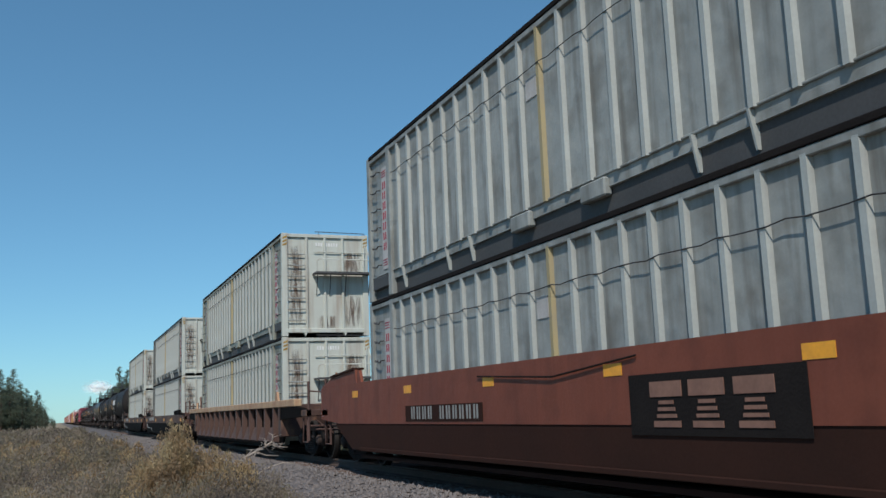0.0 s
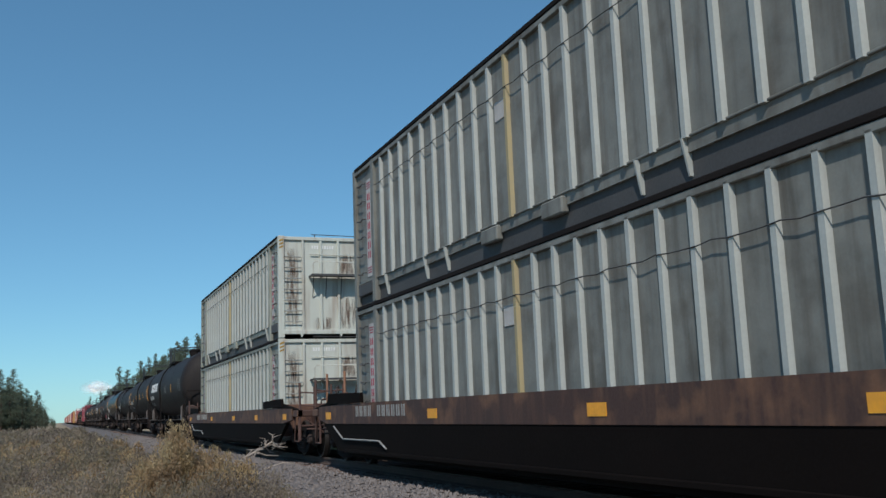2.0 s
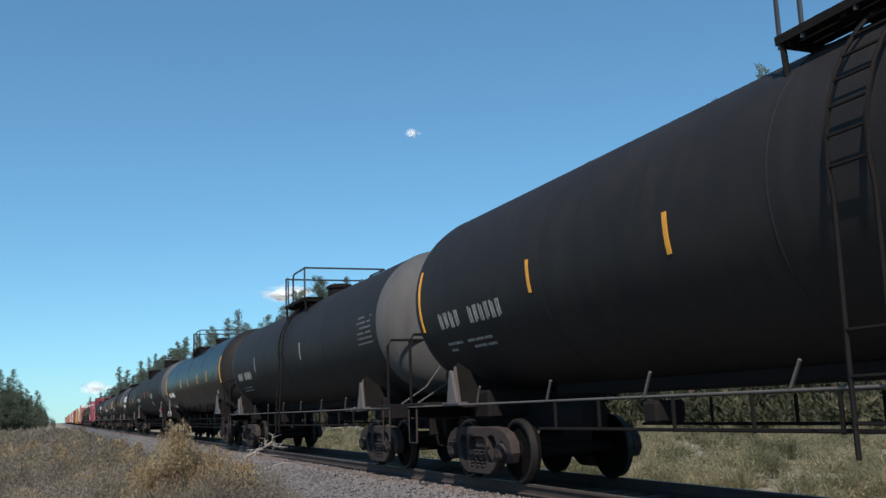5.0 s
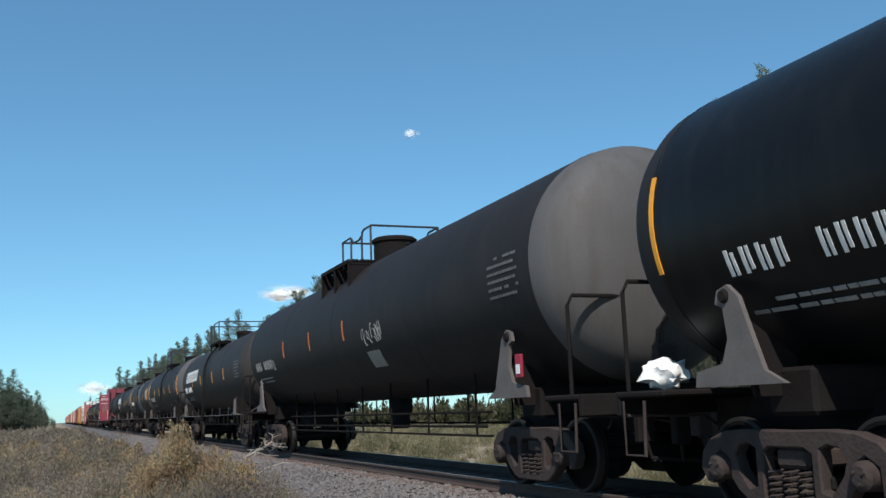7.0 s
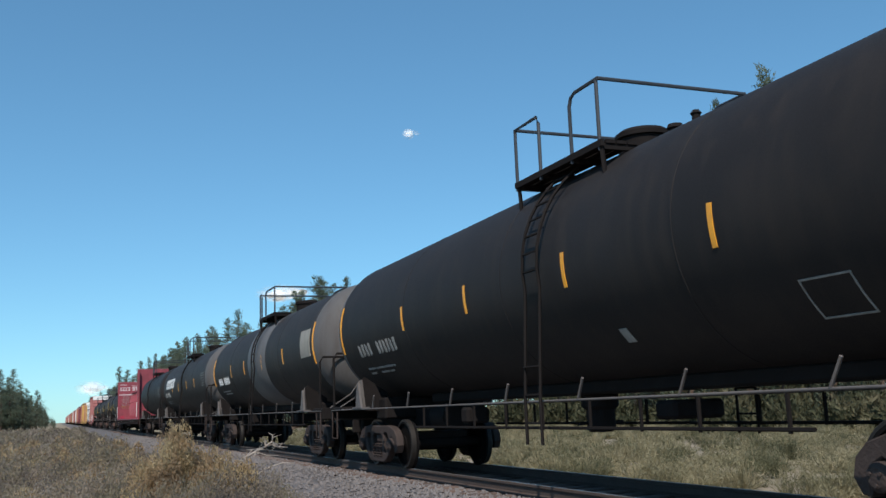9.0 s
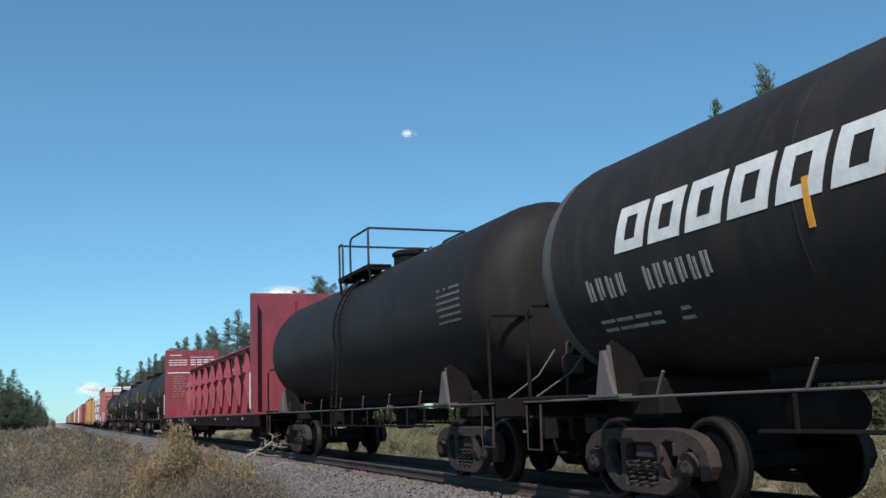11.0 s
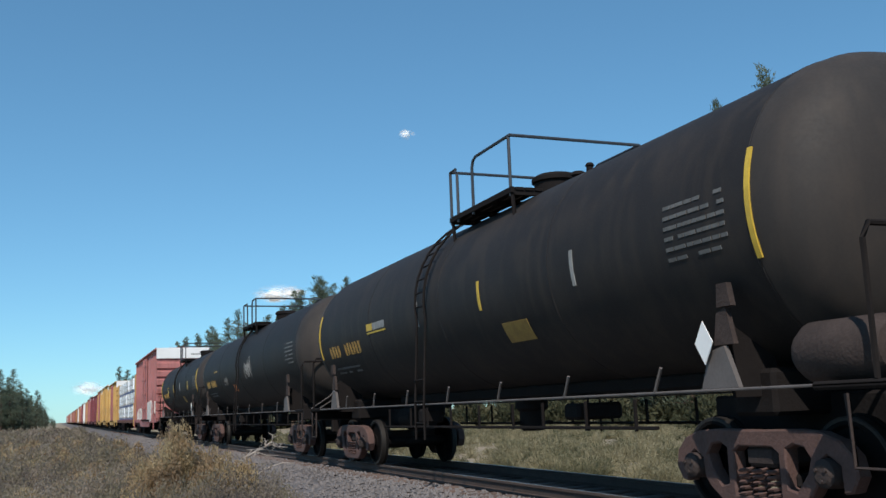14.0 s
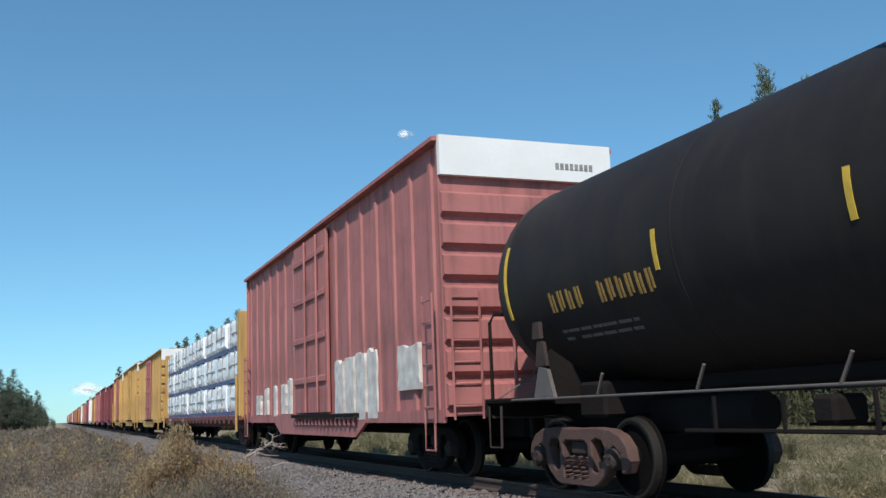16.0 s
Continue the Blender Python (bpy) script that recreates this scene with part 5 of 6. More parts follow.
def well_car(L, style, c0, label):
    """A double-stack well car; c0: where its containers begin."""
    car = thing("well_car", label, "rail car", "well cars of the freight train")
    c1 = c0 + CL
    X = 1.50
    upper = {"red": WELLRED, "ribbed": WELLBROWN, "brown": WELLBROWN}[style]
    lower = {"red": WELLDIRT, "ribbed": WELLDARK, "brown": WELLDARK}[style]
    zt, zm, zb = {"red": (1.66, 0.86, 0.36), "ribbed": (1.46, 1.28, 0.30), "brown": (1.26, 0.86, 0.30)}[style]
    for sgn in (-1, 1):
        o = sgn * X
        i = sgn * (X - 0.10)
        up = upper if style != "ribbed" else WELLYELLOW
        a0, a1 = c0 - 0.35, c1 + 0.35
        # deep side between the containers' ends, lower towards the trucks
        if style == "ribbed":
            # wall between the ribs is coloured near black for shade under the chord
            sd = part("side_wall", G().prism([(a0 - 0.6, zt - 0.02), (a1 + 0.6, zt - 0.02), (a1 - 0.1, zb), (a0 + 0.1, zb)], "x", sgn * (X - 0.22), sgn * (X - 0.17)), lower, car, "recessed well side, darkened for the chord's shade")
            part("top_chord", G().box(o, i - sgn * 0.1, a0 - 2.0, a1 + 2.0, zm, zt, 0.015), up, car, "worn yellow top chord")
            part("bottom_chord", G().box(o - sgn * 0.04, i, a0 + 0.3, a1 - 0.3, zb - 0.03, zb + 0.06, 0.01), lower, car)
            rib = G().prism([(-0.07, zm), (0.07, zm), (0.12, zb + 0.04), (-0.02, zb + 0.04)], "x", sgn * (X - 0.18), o - sgn * 0.01).mesh("rib", RIBTAN)
            for k in range(14):
                part("rib", rib, RIBTAN, car, "dusty tan upright rib", at=pose(0, a0 + 0.6 + (a1 - a0 - 1.2) * k / 13, 0))
            pan = G().prism([(sgn * (X - 0.168), zb + 0.44), (sgn * (X - 0.155), zb + 0.44), (sgn * (X - 0.03), zb + 0.06), (sgn * (X - 0.045), zb + 0.06)], "y", -0.53, 0.53).mesh("panel", RIBTAN)
            for k in range(13):
                part("panel", pan, WELLBROWN, car, at=pose(0, a0 + 0.6 + (a1 - a0 - 1.2) * (k + 0.5) / 13, 0))
        else:
            red = style == "red"
            e0, e1 = (0.70, L - 0.70) if red else (1.36, L - 1.36)
            part("side_wall", G().prism([(e0, zm + 0.09), (e0, zt - 0.04), (a0, zt), (a1, zt), (e1, zt - 0.04), (e1, zm + 0.09), (a1 + 1.2, zm), (a0 - 1.2, zm)], "x", i, o), up, car,
                 "rust-red side of the well" if red else "worn brown side of the well")
            # road dirt on the red car, a near-black tone on the brown ones
            part("lower_side", G().prism([(a0 - 1.5, zm - 0.004), (a1 + 1.5, zm - 0.004), (a1 + 0.3, zb), (a0 - 0.3, zb)], "x", i, o - sgn * 0.012), lower, car, "darker lower side")
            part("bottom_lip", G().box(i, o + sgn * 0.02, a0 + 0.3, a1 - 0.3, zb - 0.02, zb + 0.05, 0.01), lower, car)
            # raised wings where containers are lowered in
            for ya, ye, s in ((a0, e0, -1), (a1, e1, 1)):
                if red:
                    part("guide_wing", G().prism([(ya - s * 0.1, zt + 0.004), (ya - s * 0.02, zt + 0.26), (ye - s * 0.9, zt + 0.17), (ye - s * 0.02, zt - 0.036)], "x", i + sgn * 0.02, o - sgn * 0.004), WELLRED, car, "red raised wing beside the container's end")
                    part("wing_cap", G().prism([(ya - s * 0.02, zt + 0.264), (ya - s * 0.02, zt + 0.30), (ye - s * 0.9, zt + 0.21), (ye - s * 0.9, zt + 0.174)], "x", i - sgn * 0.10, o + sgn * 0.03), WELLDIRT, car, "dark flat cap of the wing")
                else:
                    part("guide_plate", G().prism([(ya - s * 1.4, zt + 0.005), (ya - s * 1.4, zt + 0.20), (ya + s * 1.0, zt + 0.24), (ya + s * 1.1, zt + 0.02)], "x", sgn * (X - 0.05), sgn * (X + 0.02)), WELLDARK, car, "dark guide plate beside the container's end")
        # corner guides
        for ya in (a0 + 0.2, a1 - 0.2):
            part("corner_guide", G().prism([(ya - 0.16, zt), (ya + 0.16, zt), (ya + 0.05, zt + 0.24), (ya - 0.05, zt + 0.24)], "x", sgn * (X - 0.08), sgn * (X - 0.02)), up, car)
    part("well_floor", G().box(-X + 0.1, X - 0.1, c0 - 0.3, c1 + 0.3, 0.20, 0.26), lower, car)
    for ya, s, cc in ((0.0, 1, c0), (L, -1, L - c1)):
        def Y(v):
            return ya + s * v
        d = max(2.6, cc)
        mt = WELLBROWN if style != "red" else WELLRED
        part("end_platform", G().box(-X, X, Y(0.75), Y(1.25), 1.02, 1.18, 0.02).box(-0.55, 0.55, Y(0.6), Y(d - 0.2), 0.78, 1.20, 0.03)
             .box(-X + 0.02, X - 0.02, Y(d - 0.75), Y(d - 0.35), 0.5, 1.35, 0.03), WELLBROWN, car, "end deck over the truck")
        for sgn in (-1, 1):
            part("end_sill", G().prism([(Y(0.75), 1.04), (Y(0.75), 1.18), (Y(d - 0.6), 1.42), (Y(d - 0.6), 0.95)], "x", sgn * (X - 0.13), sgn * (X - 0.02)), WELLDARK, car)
        tops = {-1.42: 1.85, -1.05: 1.75, -0.72: 2.05, -0.3: 1.8, 0.45: 1.95, 0.95: 2.15, 1.40: 1.9}
        for xs, top in tops.items():
            part("stanchion", G().tube([(xs, Y(0.80), 0.45 if abs(xs) > 1.3 else 1.0), (xs, Y(0.80), top)], 0.03, 6), RUSTORANGE if xs in (-0.72, 0.95) else RUSTY_FRAME, car, "rusty upright pipe stanchion")
        for xa, xb, z in ((-1.42, -0.72, 1.62), (-1.42, -0.72, 1.30), (-0.3, 0.45, 1.55), (0.45, 1.40, 1.88), (0.45, 1.40, 1.45), (-1.38, 1.38, 0.80)):
            part("grab_iron", G().tube([(xa, Y(0.80), z), ((xa + xb) / 2, Y(0.76), z - 0.03), (xb, Y(0.80), z)], 0.02, 5), RUSTY_FRAME, car, "bent pipe grab iron")
        part("step", G().tube([(-1.44, Y(0.85), 1.0), (-1.44, Y(0.85), 0.42), (-1.44, Y(1.25), 0.42), (-1.44, Y(1.25), 1.0)], 0.024, 5), RUSTY_FRAME, car, "pipe stirrup step")
        part("cut_lever", G().tube([(-1.3, Y(0.6), 0.72), (0.2, Y(0.55), 0.66), (1.3, Y(0.6), 0.74)], 0.022, 5), RUSTY_FRAME, car, "long uncoupling lever")
        part("brake_stand", G().box(0.55, 0.72, Y(0.84), Y(0.92), 1.1, 2.0, 0.02), RUSTORANGE, car, "rust-orange upright brake stand")
        part("air_hose", G().tube([(0.32, Y(0.6), 0.8), (0.36, Y(0.3), 0.5), (0.2, Y(0.05), 0.42)], 0.032, 6), UNDER, car)
        part("chain_pipe", G().tube([(-0.9, Y(0.86), 1.2), (-0.85, Y(0.84), 1.42), (-0.5, Y(0.86), 1.46), (-0.42, Y(0.9), 1.75)], 0.03, 6), FRAME, car)
        part("release_rod", G().tube([(-1.25, Y(0.84), 0.95), (-0.8, Y(0.82), 0.60), (-0.35, Y(0.8), 0.62)], 0.02, 5), RUSTY_FRAME, car)
        part("valve_box", G().box(-0.35, 0.15, Y(0.9), Y(1.2), 1.2, 1.55, 0.03), FRAME, car, "brake valve box")
        part("reservoir", G().box(0.5, 0.8, Y(0.95), Y(1.3), 1.2, 1.42, 0.06), FRAME, car)
        part("brake_pipe", G().tube([(-0.1, Y(0.88), 1.5), (-0.5, Y(0.84), 1.2), (-0.9, Y(0.9), 1.25)], 0.04, 6), FRAME, car)
        part("brake_wheel", G().lathe([(0.0, 0.17), (0.03, 0.25), (0.06, 0.17)], (0.63, Y(0.80), 1.82), "y", 20), RUSTORANGE, car, "round hand brake wheel")
        if style == "ribbed":
            part("deck_box", G().box(0.1, 0.62, Y(1.3), Y(1.7), 1.2, 1.48, 0.03), BOXWHITE, car, "white box on the end deck")
        truck(car, Y(2.0), dark=True)
    couplers(car, L)
    side = -X - 0.001
    if style == "red":
        for ya in (2.2, 5.2, 8.7, 11.7, 14.9, 18.2, 21.3):
            part("reflector", G().box(-X - 0.006, -X + 0.002, ya, ya + 0.36, 1.37, 1.50), YELLOW, car, "yellow reflective plate")
        yl = 10.3
        lg = part("logo_board", G().box(-X - 0.006, -X + 0.002, yl - 1.28, yl + 1.28, 0.76, 1.36), UNDER, car, "black board with a plain block logo")
        t = G()
        xx0, xx1 = -X - 0.014, -X - 0.004
        for ys in (0.78, 0.15, -0.50):
            t.box(xx0, xx1, yl + ys - 0.40, yl + ys + 0.12, 1.13, 1.28)
            t.box(xx0, xx1, yl + ys - 0.36, yl + ys + 0.08, 0.84, 0.90)
            for k in range(3):
                t.box(xx0, xx1, yl + ys - 0.30 + 0.02 * k, yl + ys + 0.02 - 0.02 * k, 0.93 + k * 0.065, 0.965 + k * 0.065)
        part("logo_lettering", t, RUST_PALE, lg, "faded tan logo shape")
        num = part("number_board", G().box(-X - 0.006, -X + 0.002, 15.3, 18.5, 0.90, 1.16), WELLDIRT, car, "dark lettering panel")
        part("car_lettering", flat_marks([(0.3 + k * 0.26 + (0.25 if k > 3 else 0) + q, 0.03, 0.055, 0.2) for k in range(10) for q in (0.0, 0.105)], -X - 0.005, 18.5, 0.91), FADED, num, "plain grey bars")
        part("hose", G().tube([(-X - 0.02, 11.4, 1.56), (-X - 0.03, 13.2, 1.42), (-X - 0.02, 15.4, 1.52)], 0.012, 5), UNDER, car, "thin dark pipe on the side")
    if style == "brown":
        part("car_lettering", flat_marks([(0.3 + k * 0.27 + (0.3 if k > 3 else 0) + q, 0.0, 0.06, 0.2) for k in range(10) for q in (0.0, 0.11)], side, c1 - 0.4, 1.00), FADED, car, "plain grey bars")
        for ya in (c0 - 1.9, c0 + 2.0, c0 + 6.0, c0 + 11.0, c1 + 1.2):
            part("reflector", G().box(-X - 0.008, -X + 0.002, ya, ya + 0.4, 0.95, 1.10), YELLOW, car, "yellow reflective plate")
        part("hose", G().tube([(-X - 0.02, c1 + 0.9, 0.80), (-X - 0.02, c1 + 0.2, 0.55), (-X - 0.02, c1 - 2.2, 0.55), (-X - 0.02, c1 - 2.6, 0.42)], 0.018, 5), FADED, car, "thin pale pipe on the side")
    return car


# ---- box cars, lumber car, beam flat ----
def box_car(L, label, paint=BOXRED, door=None, band=BOXWHITE, height=5.36, tagged_sides=False, detail=True, far=False):
    car = thing("box_car", label, "box car", "box cars of the freight train")
    X, zb, zt = 1.55, 1.02, height
    y0, y1 = 0.85, L - 0.85
    mid = (y0 + y1) / 2
    dm = door or paint
    part("body", G().box(-X + 0.07, X - 0.07, y0 + 0.05, y1 - 0.05, zb, zt - 0.06), paint, car, "painted steel car body")
    rf = G().prism([(-X - 0.09, zt - 0.10), (-X - 0.09, zt - 0.03), (-0.2, zt + 0.01), (0.2, zt + 0.01), (X + 0.09, zt - 0.03), (X + 0.09, zt - 0.10)], "y", y0 - 0.02, y1 + 0.02)
    roof = part("roof", rf, paint, car, "low pitched roof")
    for k in range(0 if far else 12):
        ya = y0 + 0.5 + (y1 - y0 - 1) * k / 11
        part("roof_rib", G().box(-X - 0.03, X + 0.03, ya - 0.03, ya + 0.03, zt - 0.03, zt + 0.02), paint, roof)
    rib = G().prism([(-X + 0.075, -0.10), (-X + 0.03, -0.06), (-X + 0.03, 0.06), (-X + 0.075, 0.10)], "z", zb + 0.05, zt - 0.16).mesh("rib", paint)
    dw = 1.55
    n = 4 if far else 7
    for sgn in (-1, 1):
        rot = 0 if sgn < 0 else 180
        for k in range(n):
            part("rib", rib, paint, car, at=pose(0, y0 + 0.45 + (mid - dw - y0 - 0.9) * k / (n - 1), 0, 0, 0, rot))
            part("rib", rib, paint, car, at=pose(0, mid + dw + 0.45 + (y1 - mid - dw - 0.9) * k / (n - 1), 0, 0, 0, rot))
        o = sgn * X
        part("side_sill", G().prism([(y0 + 0.1, zb + 0.06), (y1 - 0.1, zb + 0.06), (y1 - 0.1, zb - 0.14), (mid + dw + 2.6, zb - 0.14), (mid + dw + 1.9, zb - 0.42), (mid - dw - 1.9, zb - 0.42),
                                     (mid - dw - 2.6, zb - 0.14), (y0 + 0.1, zb - 0.14)], "x", o - sgn * 0.06, o - sgn * 0.0), paint, car)
        d = G().box(o - sgn * 0.03, o + sgn * 0.04, mid - dw, mid + dw, zb + 0.08, zt - 0.22, 0.01)
        dr = part("door", d, dm, car, "sliding door with horizontal ribs")
        if detail:
            dg = G().box(o + sgn * 0.035, o + sgn * 0.09, mid - dw + 0.1, mid + dw - 0.1, 0, 0.15, 0.02).mesh("door_rib", dm)
            for k in range(4):
                part("door_rib", dg, dm, dr, at=pose(0, 0, zb + 0.75 + k * 0.95))
        for ya in (mid - 0.9, mid + 0.2):
            part("lock_rod", G().tube([(o + sgn * 0.10, ya, zb + 0.1), (o + sgn * 0.10, ya, zt - 0.25)], 0.03, 6), dm, dr, "upright door rod")
        part("door_track", G().box(o - sgn * 0.02, o + sgn * 0.10, mid - dw - 2.2, mid + dw + 0.2, zb - 0.03, zb + 0.05), UNDER, car, "dark door track")
        if detail:
            rk = G().box(-0.04, 0.04, -0.06, 0.06, -0.07, 0.07, 0.01).mesh("roller_bracket", paint)
            for k in range(16 if sgn < 0 else 0):
                part("roller_bracket", rk, paint, car, at=pose(o + sgn * 0.02, mid - dw - 1.94 + k * 0.33, zb - 0.13))
    for ya, s in ((y0, 1), (y1, -1)):
        def Y(v):
            return ya + s * v
        part("end_wall", G().box(-X, X, Y(0.0), Y(0.07), zb - 0.05, zt - 0.02), paint, car, "pressed steel end wall")
        rb = G().prism([(0.0, -0.20), (-0.10, -0.135), (-0.10, 0.15), (0.0, 0.205)] if s > 0 else [(0.0, -0.20), (0.10, -0.135), (0.10, 0.15), (0.0, 0.205)], "x", -X + 0.02, X - 0.02).mesh("end_rib", paint)
        for k in range(4 if far else 7):
            part("end_rib", rb, paint, car, at=pose(0, Y(-0.0), zb + 0.26 + k * 0.495))
        if band:
            part("end_band", G().box(-X, X, Y(-0.105), Y(0.0), zt - 0.66, zt - 0.02), band, car, "white painted band across the end")
            if detail and s > 0:
                part("end_lettering", flat_band(zt), FADED, car, "small grey bars on the white band", at=pose(0, y0 - 0.11, 0))
        if detail:
            for xs0, xs1 in ((-1.45, -0.98), (1.0, 1.45)):
                lad = G()
                for xs in (xs0, xs1):
                    lad.tube([(xs, Y(-0.12), zb - 0.1), (xs, Y(-0.12), zb + 1.85)], 0.02, 5)
                for k in range(6):
                    lad.tube([(xs0, Y(-0.12), zb + 0.1 + k * 0.33), (xs1, Y(-0.12), zb + 0.1 + k * 0.33)], 0.016, 5)
                part("ladder", lad, paint, car, "end ladder with pipe rungs")
            lad = G()
            for yy in (0.18, 0.62):
                lad.tube([(-X - 0.10, Y(yy), zb - 0.15), (-X - 0.10, Y(yy), zb + 1.85)], 0.02, 5)
            for k in range(6):
                lad.tube([(-X - 0.10, Y(0.18), zb + 0.1 + k * 0.33), (-X - 0.10, Y(0.62), zb + 0.1 + k * 0.33)], 0.016, 5)
            lad.tube([(-X - 0.1, Y(0.2), zb - 0.1), (-X - 0.1, Y(0.22), zb - 0.55), (-X - 0.1, Y(0.6), zb - 0.55), (-X - 0.1, Y(0.62), zb - 0.1)], 0.02, 5)
            part("ladder", lad, paint, car, "side ladder with pipe rungs")
            part("end_rail", G().tube([(-0.5, Y(-0.3), zb + 0.0), (-0.5, Y(-0.3), zb + 1.5), (-0.4, Y(-0.3), zb + 1.62), (0.9, Y(-0.3), zb + 1.62), (0.95, Y(-0.3), zb + 0.05)], 0.024, 6)
                 .box(-0.9, 0.95, Y(-0.42), Y(-0.05), zb + 0.02, zb + 0.07), paint, car, "end platform and rail")
        if far:
            part("truck", GEAR["far_truck"], FRAME, car, "dark wheel truck", at=pose(0, ya + s * 1.9, 0))
        else:
            truck(car, ya + s * 1.9, dark=True)
    part("underframe", G().box(-0.35, 0.35, 0.7, L - 0.7, 0.62, zb + 0.01, 0.02).box(-1.4, 1.4, mid - 3.6, mid - 3.4, 0.75, zb), UNDER, car)
    part("brake_cylinder", G().lathe([(-0.45, 0.05), (-0.42, 0.22), (0.42, 0.22), (0.45, 0.05)], (-0.8, mid + 1.5, 0.75), "y", 14), UNDER, car)
    couplers(car, L)
    if tagged_sides:
        xx = -X - 0.003
        rnd = random.Random(3)
        for ya, za, w, h in ((4.2, 0.96, 0.56, 1.26), (4.94, 0.94, 0.58, 1.26), (5.70, 0.98, 0.56, 1.20), (6.46, 0.95, 0.62, 1.18), (1.95, 1.42, 1.05, 0.76), (11.3, 1.1, 0.3, 0.85), (11.9, 1.1, 0.5, 0.75),
                             (13.0, 1.05, 0.35, 0.8), (14.2, 1.1, 0.4, 0.7), (15.2, 1.1, 0.6, 0.55)):
            # a sprayed stroke with an uneven edge
            n = 7
            left = [(ya + rnd.uniform(-0.03, 0.03), za + h * q / n) for q in range(n + 1)]
            top = [(ya + w * q / 4, za + h + rnd.uniform(-0.07, 0.05)) for q in (1, 2, 3)]
            right = [(ya + w + rnd.uniform(-0.03, 0.03), za + h * (n - q) / n) for q in range(n + 1)]
            part("spray_paint", G().prism(left + top + right, "x", xx - 0.002, xx + 0.075), GRAFFITI, car, "ragged white spray paint stroke")
    return car


def flat_band(zt):
    g = G()
    for k in range(8):
        g.box(0.5 + k * 0.09, 0.56 + k * 0.09, -0.006, 0.008, zt - 0.46, zt - 0.36)
    return g


def lumber_car(L):
    car = thing("lumber_car", "yellow centerbeam car stacked with white wrapped lumber", "rail car", "lumber cars of the freight train")
    X = 1.5
    y0, y1 = 0.9, L - 0.9
    part("deck", G().box(-X, X, y0, y1, 0.95, 1.12, 0.02).box(-0.3, 0.3, 0.6, L - 0.6, 0.65, 0.95), BOXDARK, car, "dark red deck")
    for ya in (y0, y1 - 0.35):
        bh = part("bulkhead", G().box(-X, X, ya, ya + 0.35, 1.0, 4.55, 0.03), BOXYELLOW, car, "yellow end bulkhead")
        part("bulkhead_rail", G().tube([(-X - 0.05, ya + 0.1, 0.6), (-X - 0.05, ya + 0.1, 2.4)], 0.025, 5).tube([(-X - 0.05, ya + 0.3, 0.6), (-X - 0.05, ya + 0.3, 2.4)], 0.025, 5), BOXYELLOW, bh)
    part("centre_beam", G().box(-0.06, 0.06, y0 + 0.35, y1 - 0.35, 1.12, 4.6).box(-0.2, 0.2, y0 + 0.3, y1 - 0.3, 4.5, 4.62), BOXYELLOW, car)
    for k in range(22):
        ya = y0 + 0.8 + (y1 - y0 - 1.6) * k / 21
        part("stake_pocket", G().box(-X - 0.04, -X + 0.02, ya, ya + 0.18, 0.85, 1.1), RUSTY_FRAME, car)
    truck(car, 2.6, True)
    truck(car, L - 2.6, True)
    couplers(car, L)
    return car, y0 + 0.5, y1 - 0.5


def lumber_packs(ya, yb, m):
    """Wrapped packs, three tiers high on both sides of the beam; returned with their places."""
    out = []
    n = 8
    ln = (yb - ya) / n
    rnd = random.Random(8)
    for sgn in (-1, 1):
        for t in range(3):
            for k in range(n):
                g = G()
                z0 = 1.16 + t * 1.12
                x0 = sgn * 0.12
                out_x = sgn * (1.38 + rnd.uniform(-0.05, 0.05))
                za, zb = z0 + 0.10, z0 + 1.07 - rnd.uniform(0.0, 0.06)
                nb, nz = 10, 7
                m = nz + 3
                rows_y = [ya + k * ln + 0.03 + (ln - 0.06) * j / nb for j in range(nb + 1)]
                ring = []
                for j, yy in enumerate(rows_y):
                    e = 0.03 if 0 < j < nb else 0.012
                    line = [(x0, yy, za)]
                    for q in range(nz + 1):
                        tuck = 0.06 if q in (0, nz) else 0.0
                        line.append((out_x + sgn * (rnd.uniform(-e, e) - tuck), yy + rnd.uniform(-e, e) * 0.6, za + (zb - za) * q / nz + (rnd.uniform(-e, e) if q else rnd.uniform(-0.03, 0.03))))
                    ring.append(line + [(x0, yy, zb)])
                g.v = [p for q in ring for p in q]
                g.f = [(m * j + i, m * j + (i + 1) % m, m * j + m + (i + 1) % m, m * j + m + i) for j in range(nb) for i in range(m)] + [tuple(range(m)), tuple(range(m * nb + m - 1, m * nb - 1, -1))]
                ob = tagged(new("lumber_pack", g.mesh("lumber_pack", WRAP, 22)), "pack of lumber in white plastic wrap on the centerbeam car", "lumber", "packs on the lumber car")
                part("bearer", G().box(x0, out_x - sgn * 0.04, ya + k * ln + 0.05, ya + (k + 1) * ln - 0.05, z0 - 0.05, z0 + 0.11), BLUEBAND, ob, "dark blue band at the pack's foot")
                if sgn > 0:
                    out.append(ob)
                    continue
                part("wrap_stripe", G().box(out_x - sgn * 0.02, out_x + sgn * 0.026, ya + k * ln + 0.2, ya + (k + 1) * ln - 0.3 - rnd.uniform(0, 0.8), z0 + 0.52, z0 + 0.575), FADED, ob, "grey stripe printed on the wrap")
                for q in (0.3, 0.7):
                    part("strap", G().box(out_x - sgn * 0.03, out_x + sgn * 0.034, ya + (k + q) * ln - 0.012, ya + (k + q) * ln + 0.012, z0 + 0.09, z0 + 1.04), FADED, ob)
                out.append(ob)
    return out


